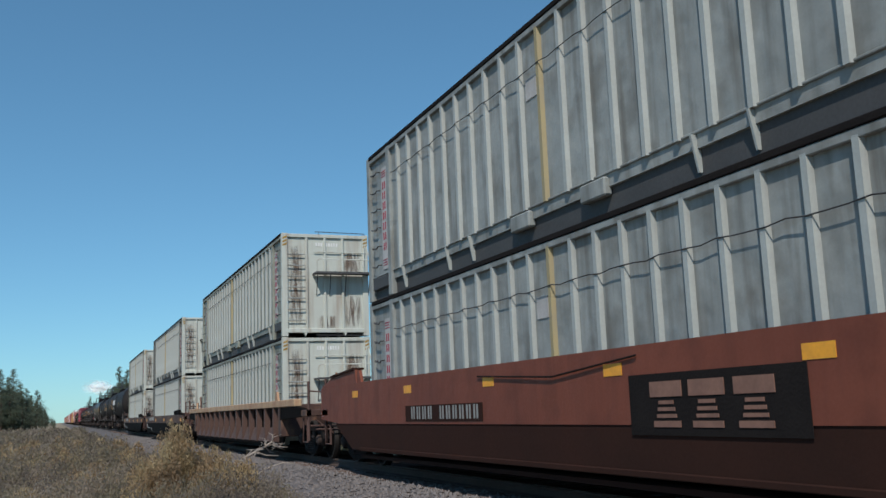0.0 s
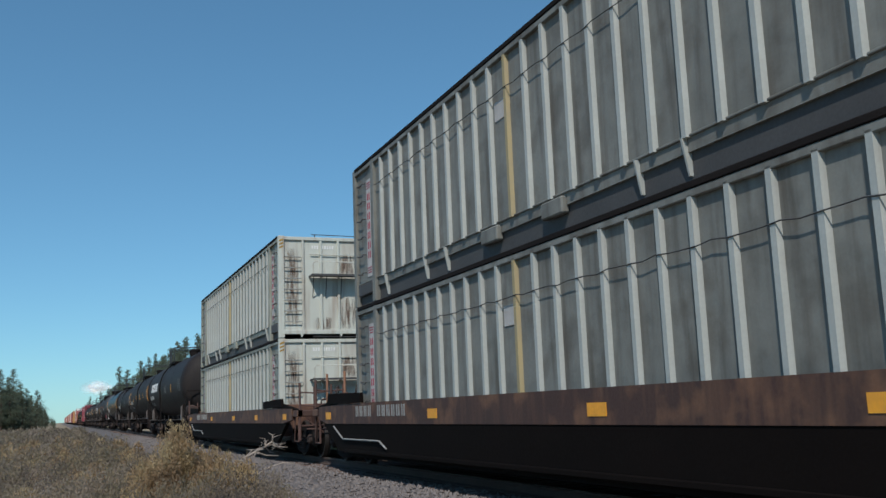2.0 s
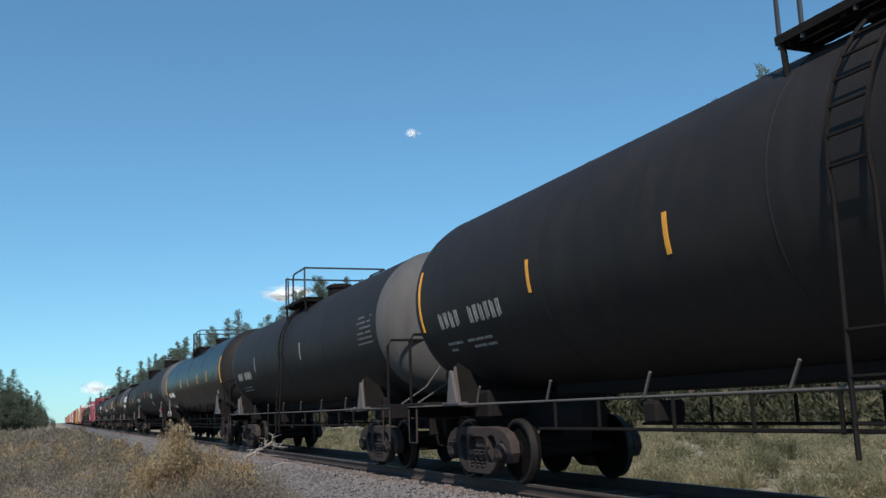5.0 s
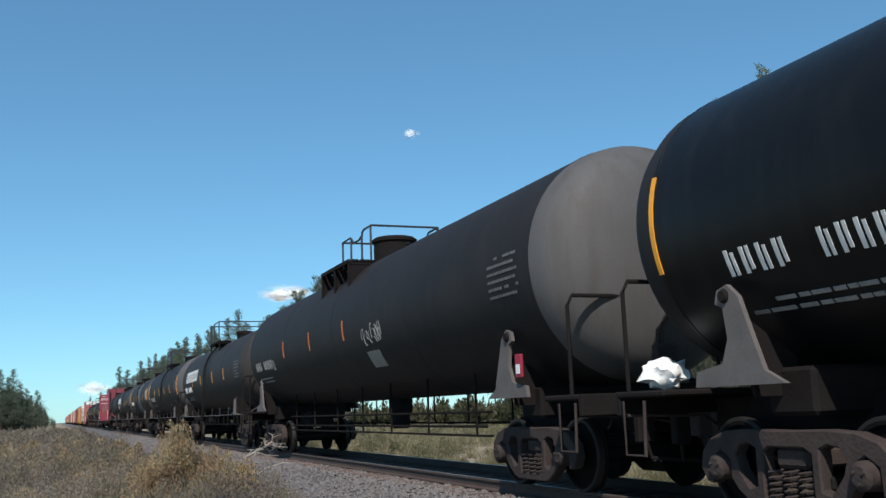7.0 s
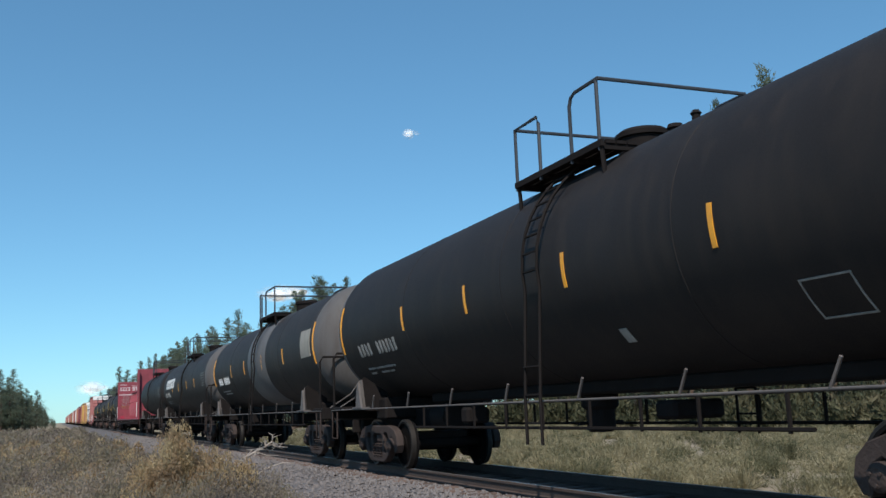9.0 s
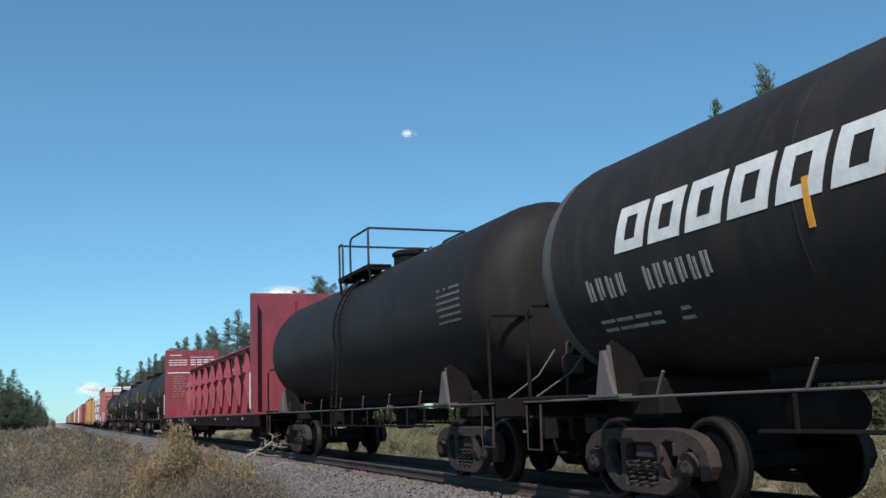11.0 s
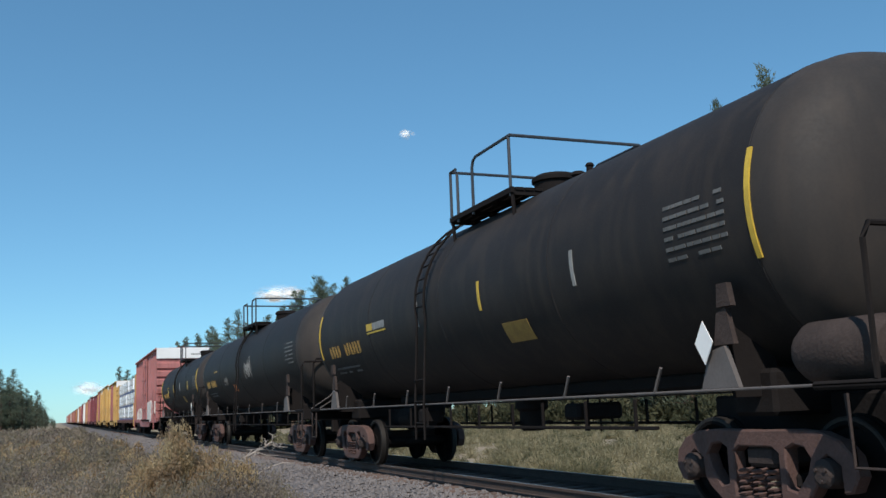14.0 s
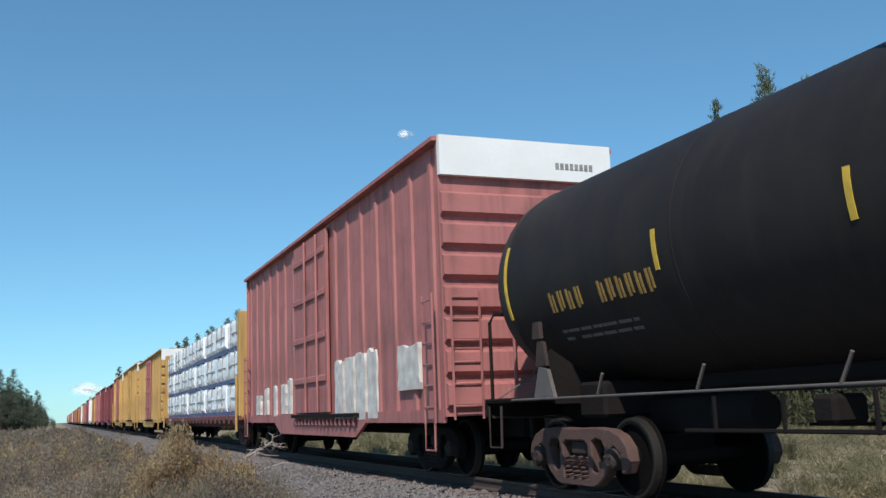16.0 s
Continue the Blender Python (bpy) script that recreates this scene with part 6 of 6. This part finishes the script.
def beam_flat(L):
    """Dark red bulkhead flat car with a braced centre truss."""
    car = thing("beam_flat_car", "dark red bulkhead flat car with a braced centre truss", "rail car")
    X = 1.47
    deck = 1.18
    b0, b1 = 1.9, L - 1.8
    part("deck", G().box(-X, X, 0.9, L - 0.9, deck - 0.07, deck, 0.01).box(-0.2, 0.2, 0.9, L - 0.9, deck - 0.1, deck - 0.06), BEAMRED, car, "flat red deck plate")
    for sgn in (-1, 1):
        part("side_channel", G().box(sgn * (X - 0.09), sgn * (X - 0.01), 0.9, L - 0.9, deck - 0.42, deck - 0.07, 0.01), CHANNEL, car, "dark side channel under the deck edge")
    part("centre_sill", G().box(-0.35, 0.35, 0.6, L - 0.6, 0.60, deck - 0.07, 0.02), UNDER, car)
    part("reflector", G().box(-X + 0.004, -X + 0.012, 25.21, 25.49, deck - 0.34, deck - 0.20), DIMGOLD, car, "dirty yellow reflective plate")
    part("car_lettering", flat_marks([(k * 0.13, 0.0, 0.08, 0.07) for k in range(7)], -X + 0.009, 24.77, deck - 0.28), FADED, car, "row of plain pale bars")
    for k in range(9):
        part("anchor", G().box(-X - 0.02, -X + 0.01, 3.3 + k * 2.9, 3.44 + k * 2.9, deck - 0.22, deck - 0.14), FADED, car, "pale worn chain anchor")
    for k in range(24):
        ya = 1.6 + (L - 3.2) * k / 23
        part("stake_pocket", G().box(-X - 0.05, -X + 0.01, ya, ya + 0.16, deck - 0.28, deck - 0.10, 0.01), UNDER, car)
    for ya, s in ((b0, 1), (b1, -1)):
        bk = part("bulkhead", G().box(-X, X, ya - 0.09, ya + 0.09, deck, 4.88, 0.02), BEAMRED, car, "tall dark red bulkhead")
        part("bulkhead_post", G().box(-X + 0.02, -X + 0.14, ya - 0.09 - s * 0.34, ya + 0.09, deck, 4.7).box(X - 0.14, X - 0.02, ya - 0.09 - s * 0.34, ya + 0.09, deck, 4.7).box(-0.08, 0.08, ya - 0.09 - s * 0.34, ya, deck, 4.6), BEAMRED, bk)
        face = ya + s * 0.09
        if s < 0:
            sg = G()
            yy0, yy1 = face - 0.012, face + 0.002
            # bold block lettering shapes, a rule and small rows
            x = -1.28
            for k in range(4):
                for q in (0, 1, 2):
                    sg.box(x, x + 0.21, yy0, yy1, 4.03 + q * 0.13, 4.08 + q * 0.13)
                x += 0.26
            x = -0.10
            for k in range(4):
                for q in (0, 1, 2):
                    sg.box(x, x + 0.28, yy0, yy1, 4.03 + q * 0.13, 4.09 + q * 0.13)
                x += 0.36
            sg.box(-1.35, -0.1, yy0, yy1, 3.58, 3.64).box(0.1, 1.3, yy0, yy1, 3.52, 3.57).box(-0.1, 1.2, yy0, yy1, 4.46, 4.49).box(-1.25, -0.6, yy0, yy1, 4.58, 4.62)
            part("bulkhead_lettering", sg, WHITE, bk, "white block shapes and rules")
            sm = G()
            rnd = random.Random(2)
            for k in range(7):
                x = -1.1 + rnd.uniform(0, 0.1)
                for _ in range(3):
                    w = rnd.uniform(0.08, 0.25)
                    sm.box(x, x + w, yy0, yy1, 3.40 - k * 0.14, 3.44 - k * 0.14)
                    x += w + 0.06
            part("small_lettering", sm, FADED, bk, "rows of small bars")
            gl = G()
            for k in range(2):
                for q in range(4):
                    gl.box(-1.1 + q * 0.24, -0.94 + q * 0.24, yy0, yy1, 2.42 - k * 0.14, 2.46 - k * 0.14)
            part("yellow_lettering", gl, DIMGOLD, bk, "rows of small yellow bars")
            part("paint_patch", G().box(-1.2, -0.85, yy0, yy1, 1.25, 1.50), RED_MARK, bk, "bright red touched-up patch")
        part("bulkhead_rail", G().tube([(-X - 0.03, ya - s * 0.05, 1.3), (-X - 0.03, ya - s * 0.05, 2.4)], 0.02, 5), WHITE, bk, "white grab rail")
    # truss: tapered posts, slanted braces from each post's head, top chord
    zt = 3.72
    t0, t1 = 2.1, 27.78
    part("top_chord", G().box(-0.17, 0.17, t0, t1, zt - 0.03, zt + 0.05, 0.01).box(-0.05, 0.05, t0, t1, zt - 0.14, zt - 0.03), BEAMRED, car, "flat top chord")
    n = 11
    bay = 2.3
    post = G().prism([(-0.24, deck), (0.24, deck), (0.11, zt - 0.05), (-0.11, zt - 0.05)], "x", -0.035, 0.035)
    post.prism([(-0.30, deck), (0.30, deck), (0.06, zt - 0.05), (-0.06, zt - 0.05)], "y", -0.035, 0.035)
    post = post.mesh("post", BEAMRED)
    def brace_mesh(bay):
        """The two plate braces of one bay, leaning from a post's head to the next foot."""
        brace = G()
        for sgn in (-1, 1):
            # a tapering plate leaning from the post's head out to the deck's edge
            line = ((0.05, 0.11, -0.10, zt - 0.08), (0.07, 0.42, -bay * 0.42, zt - 0.95), (0.18, 0.27, -bay * 0.45, zt - 1.01), (0.14, 0.46, -bay * 0.62, zt - 1.38), (0.30, 0.34, -bay * 0.93, deck + 0.30))
            v, fs = [], []
            for x0, x1, y, z in line:
                for th in (0.0, 0.03):
                    v += [(sgn * x0, y + th, z - th), (sgn * x1, y + th, z - th)]
            for k in range(0, 4 * (len(line) - 1), 4):
                fs += [(k, k + 1, k + 5, k + 4), (k + 2, k + 6, k + 7, k + 3), (k, k + 4, k + 6, k + 2), (k + 1, k + 3, k + 7, k + 5)]
            m = 4 * len(line)
            fs += [(0, 2, 3, 1), (m - 4, m - 3, m - 1, m - 2)]
            brace.add(v, fs)
        return brace.mesh("brace", BEAMRED)
    brace, end_brace = brace_mesh(bay), brace_mesh(1.35)
    part("brace", end_brace, BEAMRED, car, "slanted plate brace", at=pose(0, 27.75, 0))
    diag = G()
    for q in (0.0,):
        dn = Vector((0, bay - 0.40, -(zt - 0.1 - deck))).normalized()
        up = Vector((0, -dn.z, dn.y)) * 0.03
        a, b = Vector((0, 0.10, zt - 0.12)), Vector((0, bay - 0.30, deck + 0.01))
        v = []
        for p, w in ((a, 0.09), (b, 0.15)):
            v += [p + up + Vector((-w, 0, 0)), p + up + Vector((w, 0, 0)), p - up + Vector((w, 0, 0)), p - up + Vector((-w, 0, 0))]
        diag.add(v, [(0, 1, 2, 3), (7, 6, 5, 4), (0, 4, 5, 1), (1, 5, 6, 2), (2, 6, 7, 3), (3, 7, 4, 0)])
    diag = diag.mesh("diagonal", BEAMRED)
    for k in range(n):
        ya = 3.45 + bay * k
        part("post", post, BEAMRED, car, "tapered upright", at=pose(0, ya, 0))
        if k < n - 1:
            part("diagonal", diag, BEAMRED, car, at=pose(0, ya, 0))
        if k:
            part("brace", brace, BEAMRED, car, "slanted plate brace", at=pose(0, ya, 0))
    ug = G().tube([(-0.9, 5, 0.72), (-0.9, L - 5, 0.72)], 0.02, 5)
    for k in range(8):
        ya = 5.5 + (L - 11) * k / 7
        ug.box(-0.93, -0.87, ya - 0.03, ya + 0.03, 0.72, deck - 0.1)
    part("brake_piping", ug, UNDER, car)
    part("tool_box", G().box(-1.2, -0.5, L / 2 - 2, L / 2 + 2.2, 0.55, deck - 0.1, 0.03), UNDER, car)
    for y in (2.7, L - 2.7):
        truck(car, y, dark=True)
    couplers(car, L)
    return car


# ---- the train ----
RUST_PALE = material("faded_tan_marking", (0.24, 0.125, 0.09), 0.7, second=(0.12, 0.06, 0.045), scale=5, bump=0)
PALE = material("pale_board_paint", (0.30, 0.28, 0.24), 0.7, second=(0.20, 0.18, 0.16), scale=5, bump=0)
RED_ORANGE = material("worn_orange_reflector", (0.60, 0.16, 0.03), 0.6, second=(0.35, 0.10, 0.03), scale=6, bump=0)
SPEED = 23.4
moving = []


def put(ob, u, z=0.0, x=0.0):
    """Sets a thing into the train, u metres behind the camera's cross line at 0 s."""
    moving.append((ob, u, x, z))
    return ob


crate = make_container()
stacks = []


def wells():
    first = True
    for u0, u1, front, style, worn, label in (
            (-2.55, 22.3, 2.5, "red", None, "rust-red well car with black logo board and yellow reflectors"),
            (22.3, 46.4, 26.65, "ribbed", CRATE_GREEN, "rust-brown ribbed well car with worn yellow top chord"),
            (46.4, 69.9, 50.2, "brown", CRATE_WORN, "dark brown well car with near-black lower sides"),
            (69.9, 93.3, 73.8, "brown", CRATE_GREEN, "dark brown well car with near-black lower sides and pale bars")):
        put(well_car(u1 - u0, style, front - u0, label), u0)
        for z in (0.27, 0.27 + CH + 0.02):
            ob = crate if first else copy_thing(crate, Matrix())
            first = False
            put(ob, front, z)
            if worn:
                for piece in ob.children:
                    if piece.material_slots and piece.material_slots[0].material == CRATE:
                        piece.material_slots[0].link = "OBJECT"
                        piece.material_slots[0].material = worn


def tanks():
    spec = (
        (93.3, 113.3, dict(r=1.58, inset=0.62, head_x=-0.25, hatch=(0.29, 0.18, -0.45), base=1.20, sill_z=0.98, drop=0.14, paint=TANK, shift=-0.25, strip_at=(5.85, 8.8), bright=(0,), ladder_at=10.6, logo_in=1.75, label="black tank car with white logo blocks and hand brake wheel", marks=FADED, logo=WHITE, reservoir=True, brake_wheel=True, strips=YELLOW, ladder=True)),
        (113.3, 132.7, dict(r=1.5, shift=-1.0, label="black tank car with orange reflective strips and scuffed data panel", marks=FADED, strips=YELLOW, end_stripes=True, strip_at=(4.75, 7.75, 11.2, 14.2))),
        (132.7, 151.4, dict(label="black tank car with dusty grey shell", marks=FADED, strips=FADED, strip_at=(7.6, 13.6), head=TANK_HEAD)),
        (151.4, 173.0, dict(r=1.5, marks_in=1.0, marks_z=-0.66, bag=True, label="glossy black frameless tank car with yellow stripes", marks=WHITE, style="stub", paint=GLOSS_TANK, strips=YELLOW, end_stripes=True, ladder=False)),
        (173.0, 194.5, dict(r=1.55, rails="deck", shift=0.5, drop=0.10, hatch=(0.48, 0.2, -0.1), lamp=True, label="long black frameless tank car with grey head", marks=FADED, style="stub", strips=RED_ORANGE, strip_at=(9.9, 12.8, 15.6), head=TANK_HEAD, ladder=False,
                            extra=(("tag", 8.6, 2.36, 1.15, 0.36, FADED), ("patch", 8.6, 1.93, 0.75, 0.35, PALE), ("box", 17.1, 2.3, 0.18, 0.28, FADED)))),
        (194.5, 212.95, dict(shift=-0.2, head=HEAD_DUST, paint=DUSTY_TANK, label="black tank car with large white logo blocks", marks=WHITE, logo=WHITE, strips=YELLOW, strip_at=(4.9, 7.7, 11.0, 13.7))),
        (212.95, 231.4, dict(r=1.455, marks_in=1.05, marks_z=-0.62, rails="long", shift=-1.1, label="black tank car with faded grey lettering and orange strips", marks=FADED, strips=YELLOW, end_stripes=True, strip_at=(4.7, 7.5, 10.5, 13.3), head=TANK_HEAD, extra=(("box", 3.85, 1.72, 0.58, 0.42, FADED), ("patch", 6.8, 1.75, 0.16, 0.2, FADED)))),
        (231.4, 249.6, dict(marks_in=1.0, strip_at=(4.7, 7.6, 10.5, 13.05), band_at=(7.0, 9.75), ladder_at=8.4, shift=-0.9, paint=DUSTY_TANK, label="black tank car with pale grey middle band and rusty head", marks=WHITE, strips=YELLOW, end_stripes=True, head=TANK_HEAD, mid_band=BAND, panel=None, board=PALE)),
        (249.6, 268.8, dict(shift=-1.0, paint=DUSTY_TANK, label="black tank car with small white logo blocks", marks=FADED, logo=WHITE, strips=YELLOW, head=TANK_HEAD)),
        (268.8, 285.2, dict(label="short plain black tank car", marks=None, strips=None)),
        (314.9, 332.3, dict(hatch=(0.30, 0.08, 0.8), rails="long", shift=-0.15, tall=True, head=HEAD_DUST, label="black tank car with yellow lettering bars and white placard", strip_at=(7.8, 9.0, 12.6, 16.2), ladder_at=8.4, drop=0.1, sill_z=1.02, extra=(("patch", 6.75, 2.1, 0.85, 0.3, DIMGOLD),), marks=DIMGOLD, strips=GOLD, placard=2.2)),
        (332.3, 350.2, dict(r=1.45, inset=1.0, paint=DUSTY_TANK, shift=-0.75, ladder_at=9.75, strip_at=(4.95, 7.65, 10.2), bright=(1,), tall=True, head=HEAD_DUST, sill_z=1.13, label="black tank car with yellow lettering and a blue-yellow patch", marks=DIMGOLD, strips=GOLD, end_stripes=True, placard=2.52, rusty=True, reservoir=True,
                            extra=(("patch", 13.0, 2.62, 0.34, 0.13, GOLD), ("patch", 12.62, 2.62, 0.7, 0.13, FADED), ("patch", 13.0, 2.56, 1.1, 0.03, GOLD), ("patch", 7.1, 1.95, 0.75, 0.3, DIMGOLD)))),
        (350.2, 369.5, dict(rails="long", shift=-0.3, tall=True, head=HEAD_DUST, sill_z=1.13, label="black tank car with pale sprayed scrawl and orange patch", marks=DIMGOLD, strips=None, rusty=True,
                            extra=(("tag", 8.6, 2.3, 1.0, 0.62, FADED), ("patch", 11.4, 1.95, 0.5, 0.26, RED_ORANGE), ("tag", 12.9, 2.2, 0.7, 0.35, DIMLINE), ("patch", 15.1, 2.75, 0.7, 0.06, DIMGOLD)))),
        (369.5, 387.0, dict(r=1.40, tall=True, head=HEAD_DUST, sill_z=1.13, label="black tank car with yellow stripes and rust-brown saddles", tail=0.28, bogie=2.15, marks_in=1.15, strip_at=(4.45, 7.55, 10.35, 12.95), bright=(0, 2, 3), marks=DIMGOLD, strips=GOLD, end_stripes=True, placard=2.2,
                            extra=(("patch", 7.1, 1.85, 0.6, 0.34, DIMGOLD),))),
    )
    for i, (u0, u1, kw) in enumerate(spec):
        put(tank_car(u1 - u0, seed=i * 3, **kw), u0)


wells()
tanks()
put(beam_flat(29.7), 285.2)
put(box_car(18.2, "oxide red box car with white end band and white spray paint", tagged_sides=True), 387.0)
car, pa, pb = lumber_car(25.6)
put(car, 405.2)
for pack in lumber_packs(pa, pb, None):
    put(pack, 405.2)
u = 430.8
rows = ((BOXYELLOW, BOXRED, BOXWHITE, 18.5, "yellow box car with brown door and white end band"), (BOXYELLOW, None, BOXWHITE, 18.5, "plain yellow steel box car"),
        (BOXYELLOW, BOXRED, BOXWHITE, 16.5, "yellow box car with brown door"), (BOXDARK, None, None, 18.0, "maroon steel box car with ribbed sides"), (BOXDARK, None, BOXWHITE, 18.0, "maroon box car with white end band"),
        (BOXRED, None, BOXWHITE, 20.0, "faded red steel box car"), (BOXYELLOW, BOXRED, None, 18.0, "yellow box car far back in the train"), (BOXWHITE, None, None, 18.5, "white box car far back in the train"),
        (BOXDARK, None, None, 18.0, "maroon box car far back in the train"), (BOXRED, None, BOXWHITE, 18.5, "red box car far back in the train"))
for k in range(38):
    paint, door, band, L, label = rows[k] if k < 10 else rows[(k * 7) % 10]
    put(box_car(L, label, paint, door, band, height=5.36 if k % 3 else 5.1, detail=k < 3, far=k > 9), u)
    u += L


CLOUD = bpy.data.materials.new("cloud_vapour")
CLOUD.use_nodes = True
CLOUD.node_tree.nodes["Principled BSDF"].inputs["Base Color"].default_value = (0.95, 0.95, 0.96, 1)
CLOUD.node_tree.nodes["Principled BSDF"].inputs["Roughness"].default_value = 1
cn, cl = CLOUD.node_tree.nodes, CLOUD.node_tree.links
where = cn.new("ShaderNodeTexCoord")
centre = cn.new("ShaderNodeMapping")
centre.inputs["Location"].default_value = (-1, -1, -1)
centre.inputs["Scale"].default_value = (2, 2, 2)
ball = cn.new("ShaderNodeTexGradient")
ball.gradient_type = "SPHERICAL"
wisp = cn.new("ShaderNodeTexNoise")
wisp.inputs["Scale"].default_value, wisp.inputs["Detail"].default_value = 5.0, 4.0
dense = cn.new("ShaderNodeMath")
dense.operation = "MULTIPLY"
cl.new(where.outputs["Generated"], centre.inputs["Vector"])
cl.new(centre.outputs["Vector"], ball.inputs["Vector"])
cl.new(where.outputs["Generated"], wisp.inputs["Vector"])
cl.new(ball.outputs["Fac"], dense.inputs[0])
cl.new(wisp.outputs["Fac"], dense.inputs[1])
cl.new(dense.outputs[0], cn["Principled BSDF"].inputs["Alpha"])


def cloud(place, w, h, seed, billows=11):
    """A far small cloud of overlapping thin billows."""
    rnd = np.random.RandomState(seed)
    g = G()
    for _ in range(billows):
        a, b = rnd.uniform(-0.5, 0.5), rnd.uniform(-0.5, 0.5)
        keep = max(0.15, 1 - 1.5 * math.hypot(a, b))
        r = rnd.uniform(0.26, 0.42) * keep
        prof = [(-math.cos(math.pi * i / 8) * r * h, max(0.01, math.sin(math.pi * i / 8) * r * w)) for i in range(9)]
        g.lathe(prof, (a * w * 0.75, rnd.uniform(-0.3, 0.3) * w, b * h * 0.7), "z", 14)
    ob = solid("cloud", g, CLOUD, "small white fair-weather cloud", "cloud", "clouds in the sky", angle=180)
    ob.visible_shadow = False
    drift.append((ob, Vector(place)))


drift = []
cloud((506, 1346, 426), 36, 26, 1)
cloud((326, 1452, 187), 110, 34, 2, 16)
cloud((764, 1275, 202), 56, 78, 3, 16)
cloud((53, 1498, 49), 60, 30, 4)


# seconds and metres run
RUN = [(0.0, 0.55), (0.5, 11.75), (1.0, 23.85), (1.5, 35.1), (2.0, 47.25), (2.5, 58.5), (3.0, 70.65), (3.5, 81.9), (4.0, 93.9), (4.5, 105.3)]
RUN += [(t, SPEED * t) for t in (6.0, 7.0, 8.0)] + [(8.5, 198.6), (9.0, 210.6), (9.5, 222.3), (10.0, 234.3), (10.5, 245.8)] + [(t, SPEED * t) for t in (12.0, 14.0, 16.0)]


def motions():
    """The whole train passes at a nearly steady speed."""
    for ob, u, x, z in moving:
        walk(ob, [(t, pose(TRACK_X + x, u - s, z)) for t, s in RUN])

    for ob, p in drift:
        walk(ob, [(t, Matrix.Translation(p + Vector((-1.0, 0.4, -0.09)) * t) @ pose(0, 0, 0, 0, 0, -22)) for t in (0.0, 16.0)])


motions()
